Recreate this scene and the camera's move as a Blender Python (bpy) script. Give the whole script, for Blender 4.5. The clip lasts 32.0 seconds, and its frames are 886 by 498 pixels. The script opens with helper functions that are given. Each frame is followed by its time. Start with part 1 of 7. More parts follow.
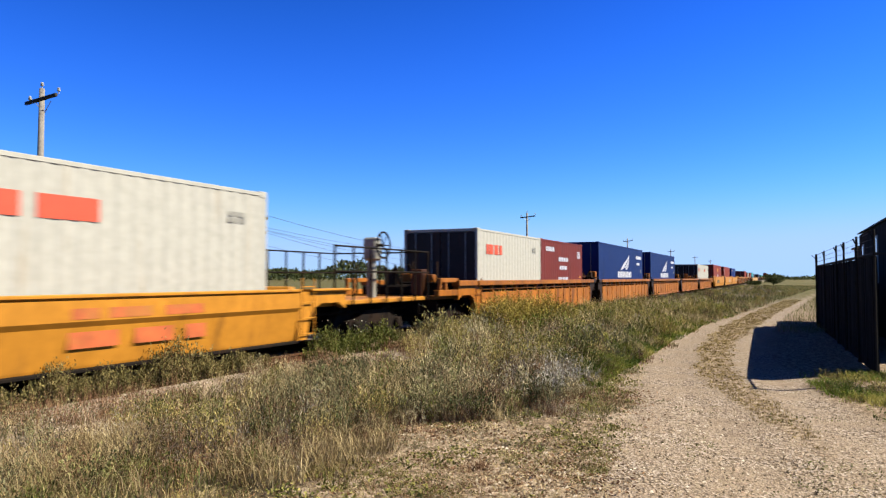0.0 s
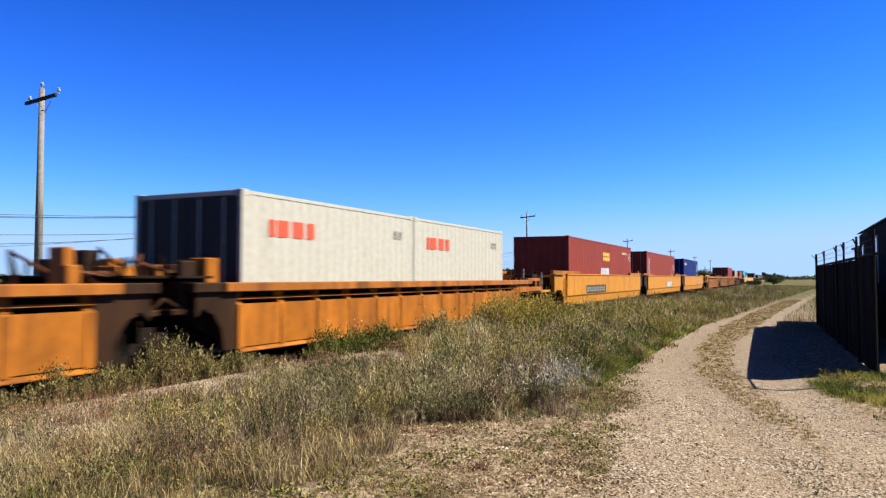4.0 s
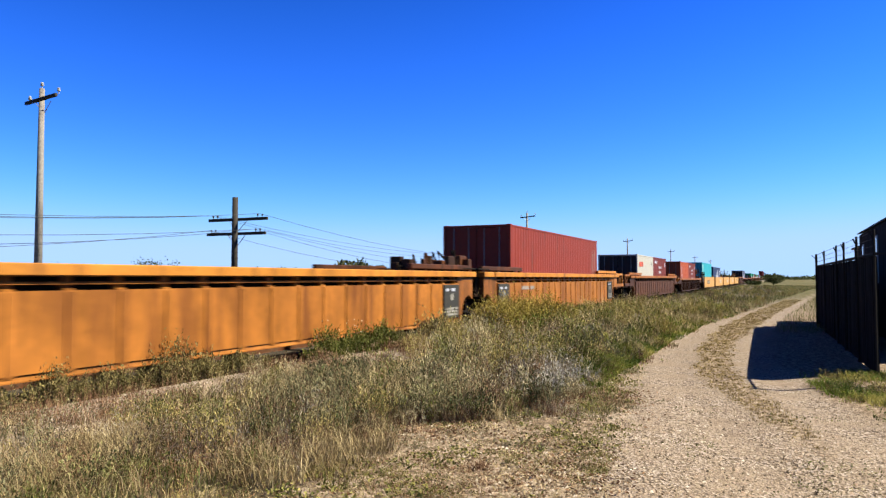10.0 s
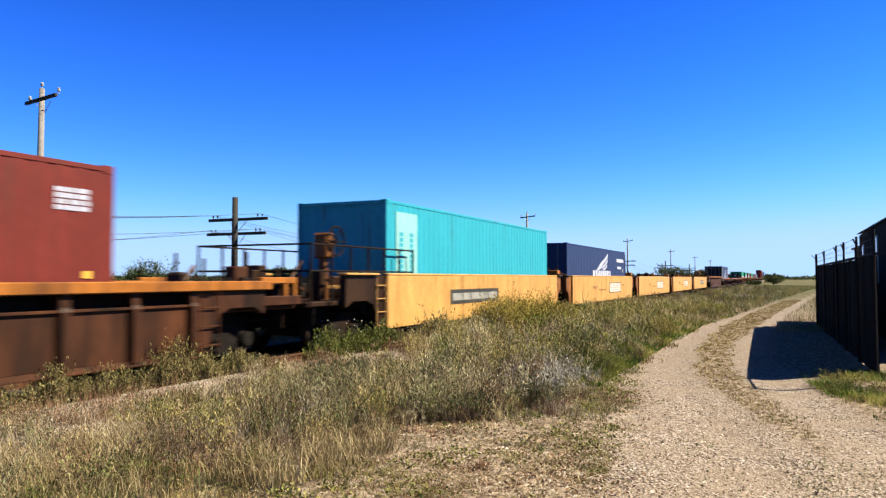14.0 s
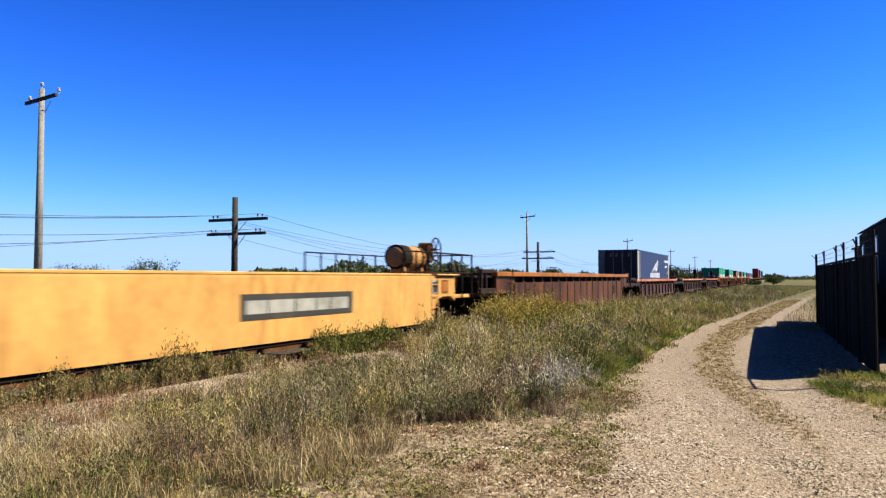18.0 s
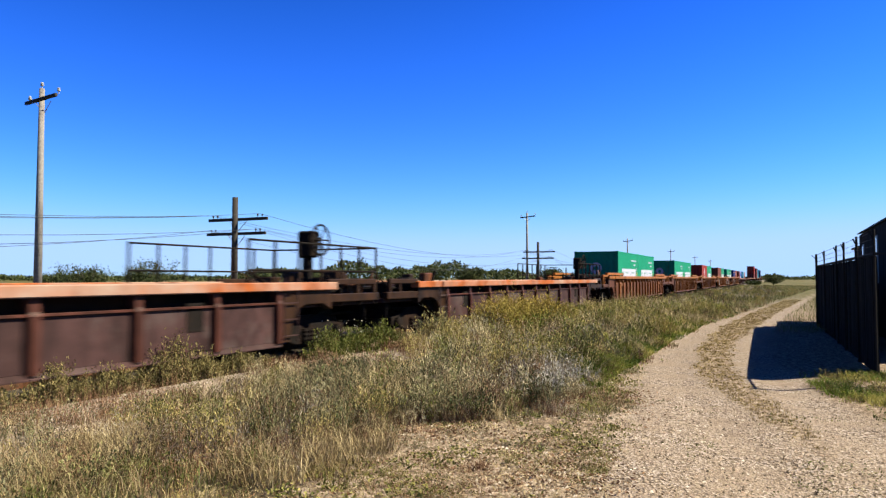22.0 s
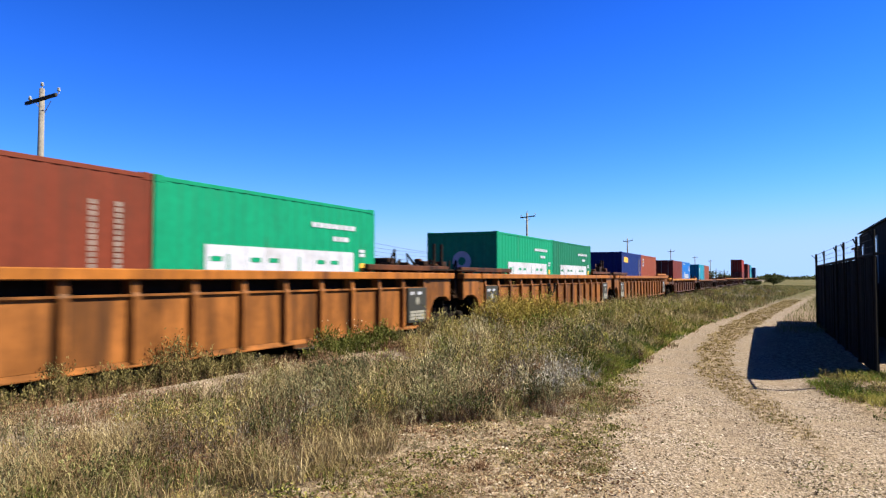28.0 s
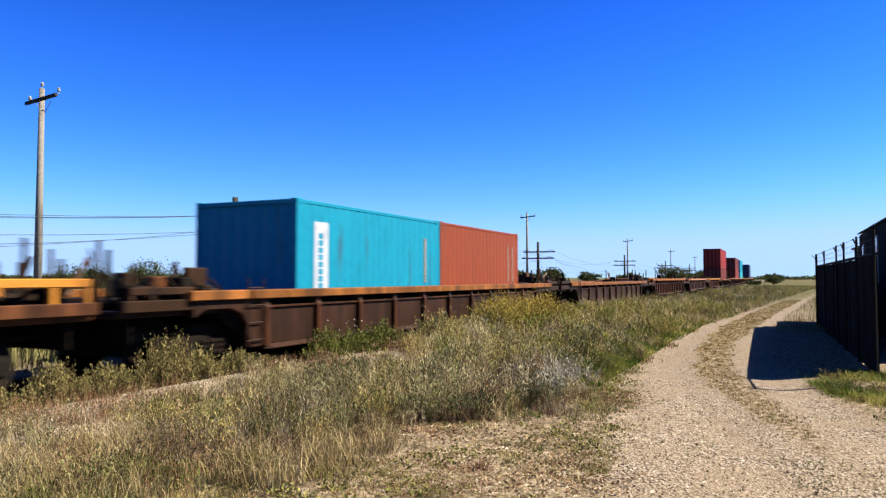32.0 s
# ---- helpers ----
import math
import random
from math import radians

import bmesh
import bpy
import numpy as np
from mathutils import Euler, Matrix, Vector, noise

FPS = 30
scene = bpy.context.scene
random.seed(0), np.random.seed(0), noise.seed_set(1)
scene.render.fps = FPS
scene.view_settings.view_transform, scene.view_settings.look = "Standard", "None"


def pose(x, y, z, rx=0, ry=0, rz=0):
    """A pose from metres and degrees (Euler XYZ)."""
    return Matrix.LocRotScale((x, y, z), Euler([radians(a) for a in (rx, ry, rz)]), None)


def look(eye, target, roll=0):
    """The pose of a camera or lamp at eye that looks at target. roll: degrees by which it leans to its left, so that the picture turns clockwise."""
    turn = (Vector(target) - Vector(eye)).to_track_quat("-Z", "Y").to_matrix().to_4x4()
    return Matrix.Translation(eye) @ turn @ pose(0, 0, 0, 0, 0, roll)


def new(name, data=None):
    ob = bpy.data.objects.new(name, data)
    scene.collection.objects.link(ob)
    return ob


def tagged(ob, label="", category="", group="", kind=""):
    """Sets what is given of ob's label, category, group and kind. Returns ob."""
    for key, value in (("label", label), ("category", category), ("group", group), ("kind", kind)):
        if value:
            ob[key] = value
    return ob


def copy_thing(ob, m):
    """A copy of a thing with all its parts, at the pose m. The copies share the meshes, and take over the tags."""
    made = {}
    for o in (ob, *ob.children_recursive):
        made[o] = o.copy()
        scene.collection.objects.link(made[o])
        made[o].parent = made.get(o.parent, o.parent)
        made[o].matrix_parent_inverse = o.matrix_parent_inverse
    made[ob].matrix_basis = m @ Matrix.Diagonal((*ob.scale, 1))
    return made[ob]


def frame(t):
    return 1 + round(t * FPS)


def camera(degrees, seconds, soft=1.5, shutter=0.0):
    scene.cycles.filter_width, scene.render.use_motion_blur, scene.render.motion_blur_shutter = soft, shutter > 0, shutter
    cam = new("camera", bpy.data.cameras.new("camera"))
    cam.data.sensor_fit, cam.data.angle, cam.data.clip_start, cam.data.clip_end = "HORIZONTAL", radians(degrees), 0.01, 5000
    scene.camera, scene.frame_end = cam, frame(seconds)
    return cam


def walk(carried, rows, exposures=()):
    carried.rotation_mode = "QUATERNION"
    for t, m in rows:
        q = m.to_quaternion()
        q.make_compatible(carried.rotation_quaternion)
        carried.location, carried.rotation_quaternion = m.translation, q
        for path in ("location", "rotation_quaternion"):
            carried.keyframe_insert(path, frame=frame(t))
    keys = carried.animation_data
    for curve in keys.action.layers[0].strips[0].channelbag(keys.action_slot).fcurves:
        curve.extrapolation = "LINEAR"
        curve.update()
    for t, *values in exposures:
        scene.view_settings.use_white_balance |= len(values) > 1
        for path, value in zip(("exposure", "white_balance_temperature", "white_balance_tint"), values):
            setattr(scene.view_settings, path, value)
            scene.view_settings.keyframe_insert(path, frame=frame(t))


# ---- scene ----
# ---- camera ----
TURN = 25.21          # degrees between the view and the track
EYE = Vector((0, 0, 1.65))
cam = camera(63.53, 32.0, soft=1.3, shutter=0.24)
AXIS = Vector((-math.sin(radians(TURN)), math.cos(radians(TURN)), math.tan(radians(2.31))))
CAM = look(EYE, EYE + AXIS)
walk(cam, [(0, CAM), (32, CAM)], exposures=[(0, 1.60), (2, 1.60), (5.5, 1.68), (11, 1.74), (12, 1.82), (14, 1.79), (17, 1.70), (21, 1.72), (25, 1.69), (29, 1.70), (31, 1.76), (32, 1.76)])

# ---- light ----
SUN_DIR = Vector((0.894 * math.cos(radians(43.5)), 0.447 * math.cos(radians(43.5)), math.sin(radians(43.5)))).normalized()
sun = new("sun", bpy.data.lights.new("sun", "SUN"))
sun.data.energy, sun.data.angle, sun.data.color = 5.0, radians(0.53), (1.0, 0.92, 0.69)
sun.matrix_world = look(SUN_DIR * 50, (0, 0, 0))

world = bpy.data.worlds.new("sky")
scene.world = world
world.use_nodes = True
wn, wl = world.node_tree.nodes, world.node_tree.links
sky = wn.new("ShaderNodeTexSky")
sky.sky_type, sky.sun_disc = "NISHITA", False
sky.sun_elevation = radians(43.5)
sky.sun_rotation = math.atan2(SUN_DIR.x, SUN_DIR.y)
sky.air_density, sky.dust_density, sky.ozone_density, sky.altitude = 1.0, 0.0, 4.0, 300
hs = wn.new("ShaderNodeHueSaturation")
hs.inputs["Saturation"].default_value = 1.25
tint = wn.new("ShaderNodeVectorMath")     # a deep, clear autumn blue
tint.operation = "MULTIPLY"
tint.inputs[1].default_value = (0.72, 0.86, 1.75)
wl.new(sky.outputs[0], hs.inputs["Color"])
wl.new(hs.outputs[0], tint.inputs[0])
# a deeper fall from the pale horizon to a strong blue above, channel by channel: limit, power, gain
split, join = wn.new("ShaderNodeSeparateXYZ"), wn.new("ShaderNodeCombineXYZ")
wl.new(tint.outputs[0], split.inputs[0])
for k, (limit, power, gain) in enumerate(((0.375, 1.5, 0.64), (0.545, 1.42, 0.54), (0.95, 2.4, 0.43))):
    node = split.outputs[k]
    for op, value in (("MULTIPLY", 0.12), ("SMOOTH_MIN", limit), ("POWER", power), ("MULTIPLY", gain)):
        step = wn.new("ShaderNodeMath")
        step.operation = op
        wl.new(node, step.inputs[0])
        step.inputs[1].default_value = value
        step.inputs[2].default_value = 0.5 * limit
        node = step.outputs[0]
    wl.new(node, join.inputs[k])
# the clear autumn sky goes on deepening to the zenith
where, axes = wn.new("ShaderNodeTexCoord"), wn.new("ShaderNodeSeparateXYZ")
wl.new(where.outputs["Generated"], axes.inputs[0])
deep = wn.new("ShaderNodeMapRange")
deep.interpolation_type = "SMOOTHSTEP"
for name, value in (("From Min", 0.25), ("From Max", 0.95), ("To Min", 1.0), ("To Max", 0.22)):
    deep.inputs[name].default_value = value
wl.new(axes.outputs["Z"], deep.inputs["Value"])
dim = wn.new("ShaderNodeVectorMath")
dim.operation = "SCALE"
wl.new(join.outputs[0], dim.inputs[0])
wl.new(deep.outputs[0], dim.inputs["Scale"])
wl.new(dim.outputs[0], wn["Background"].inputs["Color"])
wn["Background"].inputs["Strength"].default_value = 1.0

# ---- materials ----
MATS = {}


def mat(name, base, rough=0.6, metal=0.0, vary=0.25, grain=6.0, dirt=None, dirt_amount=0.0, dirt_scale=1.2, streak=False,
        bump=0.0, bump_scale=40.0, island=None, objrand=0.0, spec=0.4, translucent=0.0, mottle=0.0, patch=0.0, tone=False):
    """A worn surface: grain, a second, larger blotch or run of dirt, a fine relief. island: colours between which loose pieces differ."""
    if name in MATS:
        return MATS[name]
    m = bpy.data.materials.new(name)
    m.use_nodes = True
    n, l = m.node_tree.nodes, m.node_tree.links
    b = n["Principled BSDF"]
    b.inputs["Roughness"].default_value, b.inputs["Metallic"].default_value = rough, metal
    b.inputs["Specular IOR Level"].default_value = spec
    tc = n.new("ShaderNodeTexCoord")
    info = n.new("ShaderNodeObjectInfo")
    off = n.new("ShaderNodeVectorMath")
    off.operation = "MULTIPLY_ADD"
    l.new(info.outputs["Random"], off.inputs[0])
    off.inputs[1].default_value = (31.0, 17.0, 23.0)
    l.new(tc.outputs["Object"], off.inputs[2])
    fine = n.new("ShaderNodeTexNoise")
    fine.inputs["Scale"].default_value, fine.inputs["Detail"].default_value = grain, 6
    l.new(off.outputs[0], fine.inputs["Vector"])
    ramp = n.new("ShaderNodeMapRange")
    ramp.inputs["From Min"].default_value, ramp.inputs["From Max"].default_value = 0.3, 0.7
    ramp.inputs["To Min"].default_value, ramp.inputs["To Max"].default_value = 1 - vary, 1 + vary
    l.new(fine.outputs["Fac"], ramp.inputs["Value"])
    col = n.new("ShaderNodeRGB")
    col.outputs[0].default_value = (*base, 1)
    source = col.outputs[0]
    if island:
        geo = n.new("ShaderNodeNewGeometry")
        cr = n.new("ShaderNodeValToRGB")
        while len(cr.color_ramp.elements) < len(island):
            cr.color_ramp.elements.new(0.5)
        for i, c in enumerate(island):
            cr.color_ramp.elements[i].position = i / (len(island) - 1)
            cr.color_ramp.elements[i].color = (*c, 1)
        if tone:
            # each plant has a tone of its own, its leaves differ a little from it
            ta = n.new("ShaderNodeAttribute")
            ta.attribute_name = "tone"
            tm = n.new("ShaderNodeMath")
            tm.operation = "MULTIPLY_ADD"
            l.new(geo.outputs["Random Per Island"], tm.inputs[0])
            tm.inputs[1].default_value, tm.inputs[2].default_value = 0.42, -0.16
            tn = n.new("ShaderNodeMath")
            tn.operation, tn.use_clamp = "ADD", True
            l.new(tm.outputs[0], tn.inputs[0])
            l.new(ta.outputs["Fac"], tn.inputs[1])
            l.new(tn.outputs[0], cr.inputs["Fac"])
        elif patch:
            pn = n.new("ShaderNodeTexNoise")
            pn.inputs["Scale"].default_value, pn.inputs["Detail"].default_value = patch, 3
            l.new(tc.outputs["Object"], pn.inputs["Vector"])
            ps = n.new("ShaderNodeMapRange")
            ps.clamp = False
            ps.inputs["From Min"].default_value, ps.inputs["From Max"].default_value = 0.32, 0.68
            ps.inputs["To Min"].default_value, ps.inputs["To Max"].default_value = -0.2, 0.85
            l.new(pn.outputs["Fac"], ps.inputs["Value"])
            pm = n.new("ShaderNodeMath")
            pm.operation, pm.use_clamp = "MULTIPLY_ADD", True
            l.new(geo.outputs["Random Per Island"], pm.inputs[0])
            pm.inputs[1].default_value = 0.4
            l.new(ps.outputs[0], pm.inputs[2])
            l.new(pm.outputs[0], cr.inputs["Fac"])
        else:
            l.new(geo.outputs["Random Per Island"], cr.inputs["Fac"])
        source = cr.outputs[0]
    mul = n.new("ShaderNodeVectorMath")
    mul.operation = "SCALE"
    l.new(source, mul.inputs[0])
    l.new(ramp.outputs[0], mul.inputs["Scale"])
    out = mul.outputs[0]
    if mottle:
        mo = n.new("ShaderNodeTexNoise")
        mo.inputs["Scale"].default_value, mo.inputs["Detail"].default_value, mo.inputs["Roughness"].default_value = 1.1, 7, 0.7
        st = n.new("ShaderNodeVectorMath")
        st.operation = "MULTIPLY"
        st.inputs[1].default_value = (1.0, 1.6, 0.7)
        l.new(off.outputs[0], st.inputs[0])
        l.new(st.outputs[0], mo.inputs["Vector"])
        mr = n.new("ShaderNodeMapRange")
        mr.inputs["From Min"].default_value, mr.inputs["From Max"].default_value = 0.32, 0.68
        mr.inputs["To Min"].default_value, mr.inputs["To Max"].default_value = 1 - mottle, 1 + 0.6 * mottle
        l.new(mo.outputs["Fac"], mr.inputs["Value"])
        mm = n.new("ShaderNodeVectorMath")
        mm.operation = "SCALE"
        l.new(out, mm.inputs[0])
        l.new(mr.outputs[0], mm.inputs["Scale"])
        out = mm.outputs[0]
    if objrand:
        om = n.new("ShaderNodeMapRange")
        om.inputs["To Min"].default_value, om.inputs["To Max"].default_value = 1 - objrand, 1 + objrand
        l.new(info.outputs["Random"], om.inputs["Value"])
        mul2 = n.new("ShaderNodeVectorMath")
        mul2.operation = "SCALE"
        l.new(out, mul2.inputs[0])
        l.new(om.outputs[0], mul2.inputs["Scale"])
        out = mul2.outputs[0]
    if dirt:
        big = n.new("ShaderNodeTexNoise")
        big.inputs["Scale"].default_value, big.inputs["Detail"].default_value = dirt_scale, 8
        big.inputs["Roughness"].default_value = 0.65
        if streak:
            sm = n.new("ShaderNodeVectorMath")
            sm.operation = "MULTIPLY"
            sm.inputs[1].default_value = (3.0, 3.0, 0.35)
            l.new(off.outputs[0], sm.inputs[0])
            l.new(sm.outputs[0], big.inputs["Vector"])
        else:
            l.new(off.outputs[0], big.inputs["Vector"])
        dr = n.new("ShaderNodeMapRange")
        dr.inputs["From Min"].default_value = 0.62 - 0.35 * dirt_amount
        dr.inputs["From Max"].default_value = 0.78 - 0.25 * dirt_amount
        l.new(big.outputs["Fac"], dr.inputs["Value"])
        mix = n.new("ShaderNodeMix")
        mix.data_type = "RGBA"
        l.new(dr.outputs[0], mix.inputs["Factor"])
        l.new(out, mix.inputs["A"])
        mix.inputs["B"].default_value = (*dirt, 1)
        out = mix.outputs["Result"]
    l.new(out, b.inputs["Base Color"])
    if bump:
        bn = n.new("ShaderNodeTexNoise")
        bn.inputs["Scale"].default_value, bn.inputs["Detail"].default_value = bump_scale, 5
        l.new(off.outputs[0], bn.inputs["Vector"])
        bp = n.new("ShaderNodeBump")
        bp.inputs["Strength"].default_value, bp.inputs["Distance"].default_value = bump, 0.02
        l.new(bn.outputs["Fac"], bp.inputs["Height"])
        l.new(bp.outputs[0], b.inputs["Normal"])
    if translucent:
        tr = n.new("ShaderNodeBsdfTranslucent")
        l.new(out, tr.inputs["Color"])
        ms = n.new("ShaderNodeMixShader")
        ms.inputs[0].default_value = translucent
        l.new(b.outputs[0], ms.inputs[1])
        l.new(tr.outputs[0], ms.inputs[2])
        l.new(ms.outputs[0], n["Material Output"].inputs["Surface"])
    MATS[name] = m
    return m


RUST = (0.0555, 0.0211, 0.00999)
SOOT = (0.00888, 0.00481, 0.00333)
GRIME = (0.0278, 0.0195, 0.0139)


def paint(name, base, worn=0.3, dirt=RUST, rough=0.5, **k):
    return mat(name, base, rough=rough, vary=0.10, grain=9, dirt=dirt, dirt_amount=worn, dirt_scale=0.9, streak=True, bump=0.12, bump_scale=6, mottle=min(0.8, 0.02 + 1.2 * worn), spec=0.12, **k)


# car paints
P_GOLD = paint("gold_paint", (0.306, 0.13, 0.0161), 0.18)
P_ORANGE = paint("orange_paint", (0.229, 0.077, 0.00955), 0.35)
P_OCHRE = paint("ochre_paint", (0.222, 0.082, 0.0155), 0.42, (0.0888, 0.0296, 0.00888))
P_PALE = paint("pale_yellow_paint", (0.345, 0.185, 0.058), 0.2, (0.16, 0.075, 0.02))
P_BROWN = paint("brown_paint", (0.0444, 0.0152, 0.00681), 0.5, SOOT)
P_RUSTY = paint("rusty_brown_paint", (0.0693, 0.024, 0.00979), 0.5, SOOT)
P_DARKB = paint("dark_brown_paint", (0.0252, 0.0107, 0.00703), 0.45, SOOT)
P_TAN = paint("tan_brown_paint", (0.170, 0.0622, 0.0165), 0.5, (0.048, 0.0196, 0.00766))
P_CHORDO = paint("worn_orange_paint", (0.21, 0.0727, 0.0134), 0.35)
P_REDB = paint("red_brown_paint", (0.080, 0.0268, 0.0120), 0.45, SOOT)
P_GRIMY = paint("grimy_brown_black_paint", (0.0216, 0.00961, 0.00468), 0.4, SOOT)
P_CHORDY = paint("worn_yellow_orange_paint", (0.311, 0.125, 0.0211), 0.25)
P_CHORDR = mat("worn_red_paint", (0.23, 0.058, 0.0125), 0.6, 0, 0.2, 7, dirt=(0.235, 0.165, 0.135), dirt_amount=0.62, dirt_scale=0.55, bump=0.12, bump_scale=6, mottle=0.4, spec=0.12)
P_MAROON = mat("dull_maroon_paint", (0.034, 0.0165, 0.0165), 0.6, 0, 0.25, 5, dirt=(0.062, 0.045, 0.044), dirt_amount=0.3, dirt_scale=0.8, bump=0.12, bump_scale=6, mottle=0.6, spec=0.12)
P_REDRIB = paint("red_oxide_rib_paint", (0.052, 0.0175, 0.013), 0.4, SOOT)
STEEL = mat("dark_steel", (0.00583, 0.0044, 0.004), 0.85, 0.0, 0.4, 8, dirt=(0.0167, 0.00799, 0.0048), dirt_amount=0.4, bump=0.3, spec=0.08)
WHEEL = mat("wheel_steel", (0.0122, 0.00947, 0.00777), 0.8, 0.0, 0.3, 10, dirt=(0.0278, 0.0139, 0.00777), dirt_amount=0.4, spec=0.1)
RAIL = mat("rail_steel", (0.0666, 0.0388, 0.025), 0.9, 0.0, 0.3, 8, dirt=RUST, dirt_amount=0.7, spec=0.05)
GALV = mat("galvanised_steel", (0.167, 0.167, 0.167), 0.5, 0.6, 0.2, 12, bump=0.1)
WHITEP = mat("white_lettering", (0.278, 0.292, 0.376), 0.6, 0, 0.12, 7, dirt=(0.169, 0.162, 0.182), dirt_amount=0.25)
BLACKP = mat("black_panel", (0.00666, 0.00666, 0.00666), 0.7, 0, 0.3, 6, dirt=(0.0278, 0.0195, 0.0139), dirt_amount=0.3)
GREYP = mat("grey_panel", (0.183, 0.178, 0.167), 0.6, 0, 0.2, 6, dirt=(0.0666, 0.0555, 0.0444), dirt_amount=0.4)
PLATEP = mat("weathered_grey_plate", (0.075, 0.07, 0.07), 0.7, 0, 0.3, 5, dirt=(0.04, 0.03, 0.028), dirt_amount=0.4, streak=True)
TRADEP = mat("dark_brown_plate", (0.045, 0.030, 0.022), 0.7, 0, 0.3, 5, dirt=(0.02, 0.014, 0.01), dirt_amount=0.3, streak=True)
CREAMP = mat("cream_lettering", (0.37, 0.33, 0.30), 0.6, 0, 0.12, 7, dirt=(0.2, 0.16, 0.12), dirt_amount=0.25)
BROWNST = mat("faded_brown_stencil", (0.20, 0.098, 0.030), 0.65, 0, 0.35, 8)
STAMP = mat("faint_grey_stamp", (0.15, 0.148, 0.145), 0.65, 0, 0.3, 9)
FADED = mat("faded_stencil_paint", (0.150, 0.125, 0.120), 0.65, 0, 0.3, 9)
POSTP = mat("pale_grey_post_paint", (0.182, 0.189, 0.211), 0.6, 0, 0.12, 5, dirt=(0.091, 0.0805, 0.0788), dirt_amount=0.25, streak=True)
REDP = mat("red_lettering", (0.344, 0.0388, 0.0166), 0.6, 0, 0.1, 8)
PINKF = mat("faded_pink_stencil", (0.175, 0.058, 0.050), 0.65, 0, 0.35, 7)
FADEDM = mat("faded_mauve_stencil", (0.21, 0.125, 0.115), 0.65, 0, 0.35, 7)
FADEDR = mat("faded_red_lettering", (0.29, 0.062, 0.016), 0.65, 0, 0.25, 5, dirt=(0.25, 0.10, 0.015), dirt_amount=0.35)
YELP = mat("yellow_lettering", (0.444, 0.255, 0.0278), 0.6, 0, 0.1, 8)
# container paints
BOX = {
    "white": paint("white_box_paint", (0.262, 0.257, 0.249), 0.0, (0.19, 0.15, 0.11)),
    "red": paint("oxide_red_box_paint", (0.135, 0.0206, 0.013), 0.10, GRIME),
    "maroon": paint("maroon_box_paint", (0.0901, 0.0142, 0.011), 0.12, GRIME),
    "brick": paint("brick_red_box_paint", (0.144, 0.0304, 0.0139), 0.08, GRIME),
    "rust": paint("rust_brown_box_paint", (0.0944, 0.0195, 0.0104), 0.12, GRIME),
    "orange": paint("orange_red_box_paint", (0.223, 0.0445, 0.0162), 0.10, GRIME),
    "scarlet": paint("scarlet_box_paint", (0.161, 0.0115, 0.00762), 0.08, GRIME),
    "blue": paint("dark_blue_box_paint", (0.00229, 0.0118, 0.076), 0.08, GRIME),
    "slate": paint("slate_blue_box_paint", (0.014, 0.0245, 0.0763), 0.08, GRIME),
    "royal": paint("royal_blue_box_paint", (0.00158, 0.00915, 0.087), 0.06, GRIME),
    "bright": paint("bright_blue_box_paint", (0.0025, 0.082, 0.33), 0.05, GRIME),
    "teal": paint("teal_box_paint", (0.017, 0.203, 0.280), 0.06, GRIME),
    "turquoise": paint("turquoise_box_paint", (0.00296, 0.144, 0.25), 0.06, GRIME),
    "green": paint("green_box_paint", (0.000888, 0.147, 0.0801), 0.06, GRIME),
    "leaf": paint("dull_green_box_paint", (0.00355, 0.087, 0.0497), 0.08, GRIME),
    # dark door colour that stands in for the shade on an end
    "dark": paint("shaded_end_box_paint", (0.0172, 0.0134, 0.0153), 0.2, RUST),
}
WOODP = mat("weathered_pole_wood", (0.15, 0.14, 0.138), 0.9, 0, 0.3, 14, dirt=(0.0599, 0.0465, 0.0427), dirt_amount=0.4, streak=True, bump=0.5)
WOODD = mat("dark_creosote_wood", (0.0165, 0.0128, 0.0108), 0.9, 0, 0.3, 14, bump=0.4)
GLASS_INS = mat("insulator_porcelain", (0.306, 0.306, 0.289), 0.25, 0, 0.1, 20)
WIRE = mat("wire", (0.0278, 0.0278, 0.0306), 0.6, 0.5, 0.1, 10)
TIE = mat("tie_wood", (0.05, 0.0361, 0.0278), 0.95, 0, 0.4, 9, bump=0.6)

# ---- mesh helpers ----


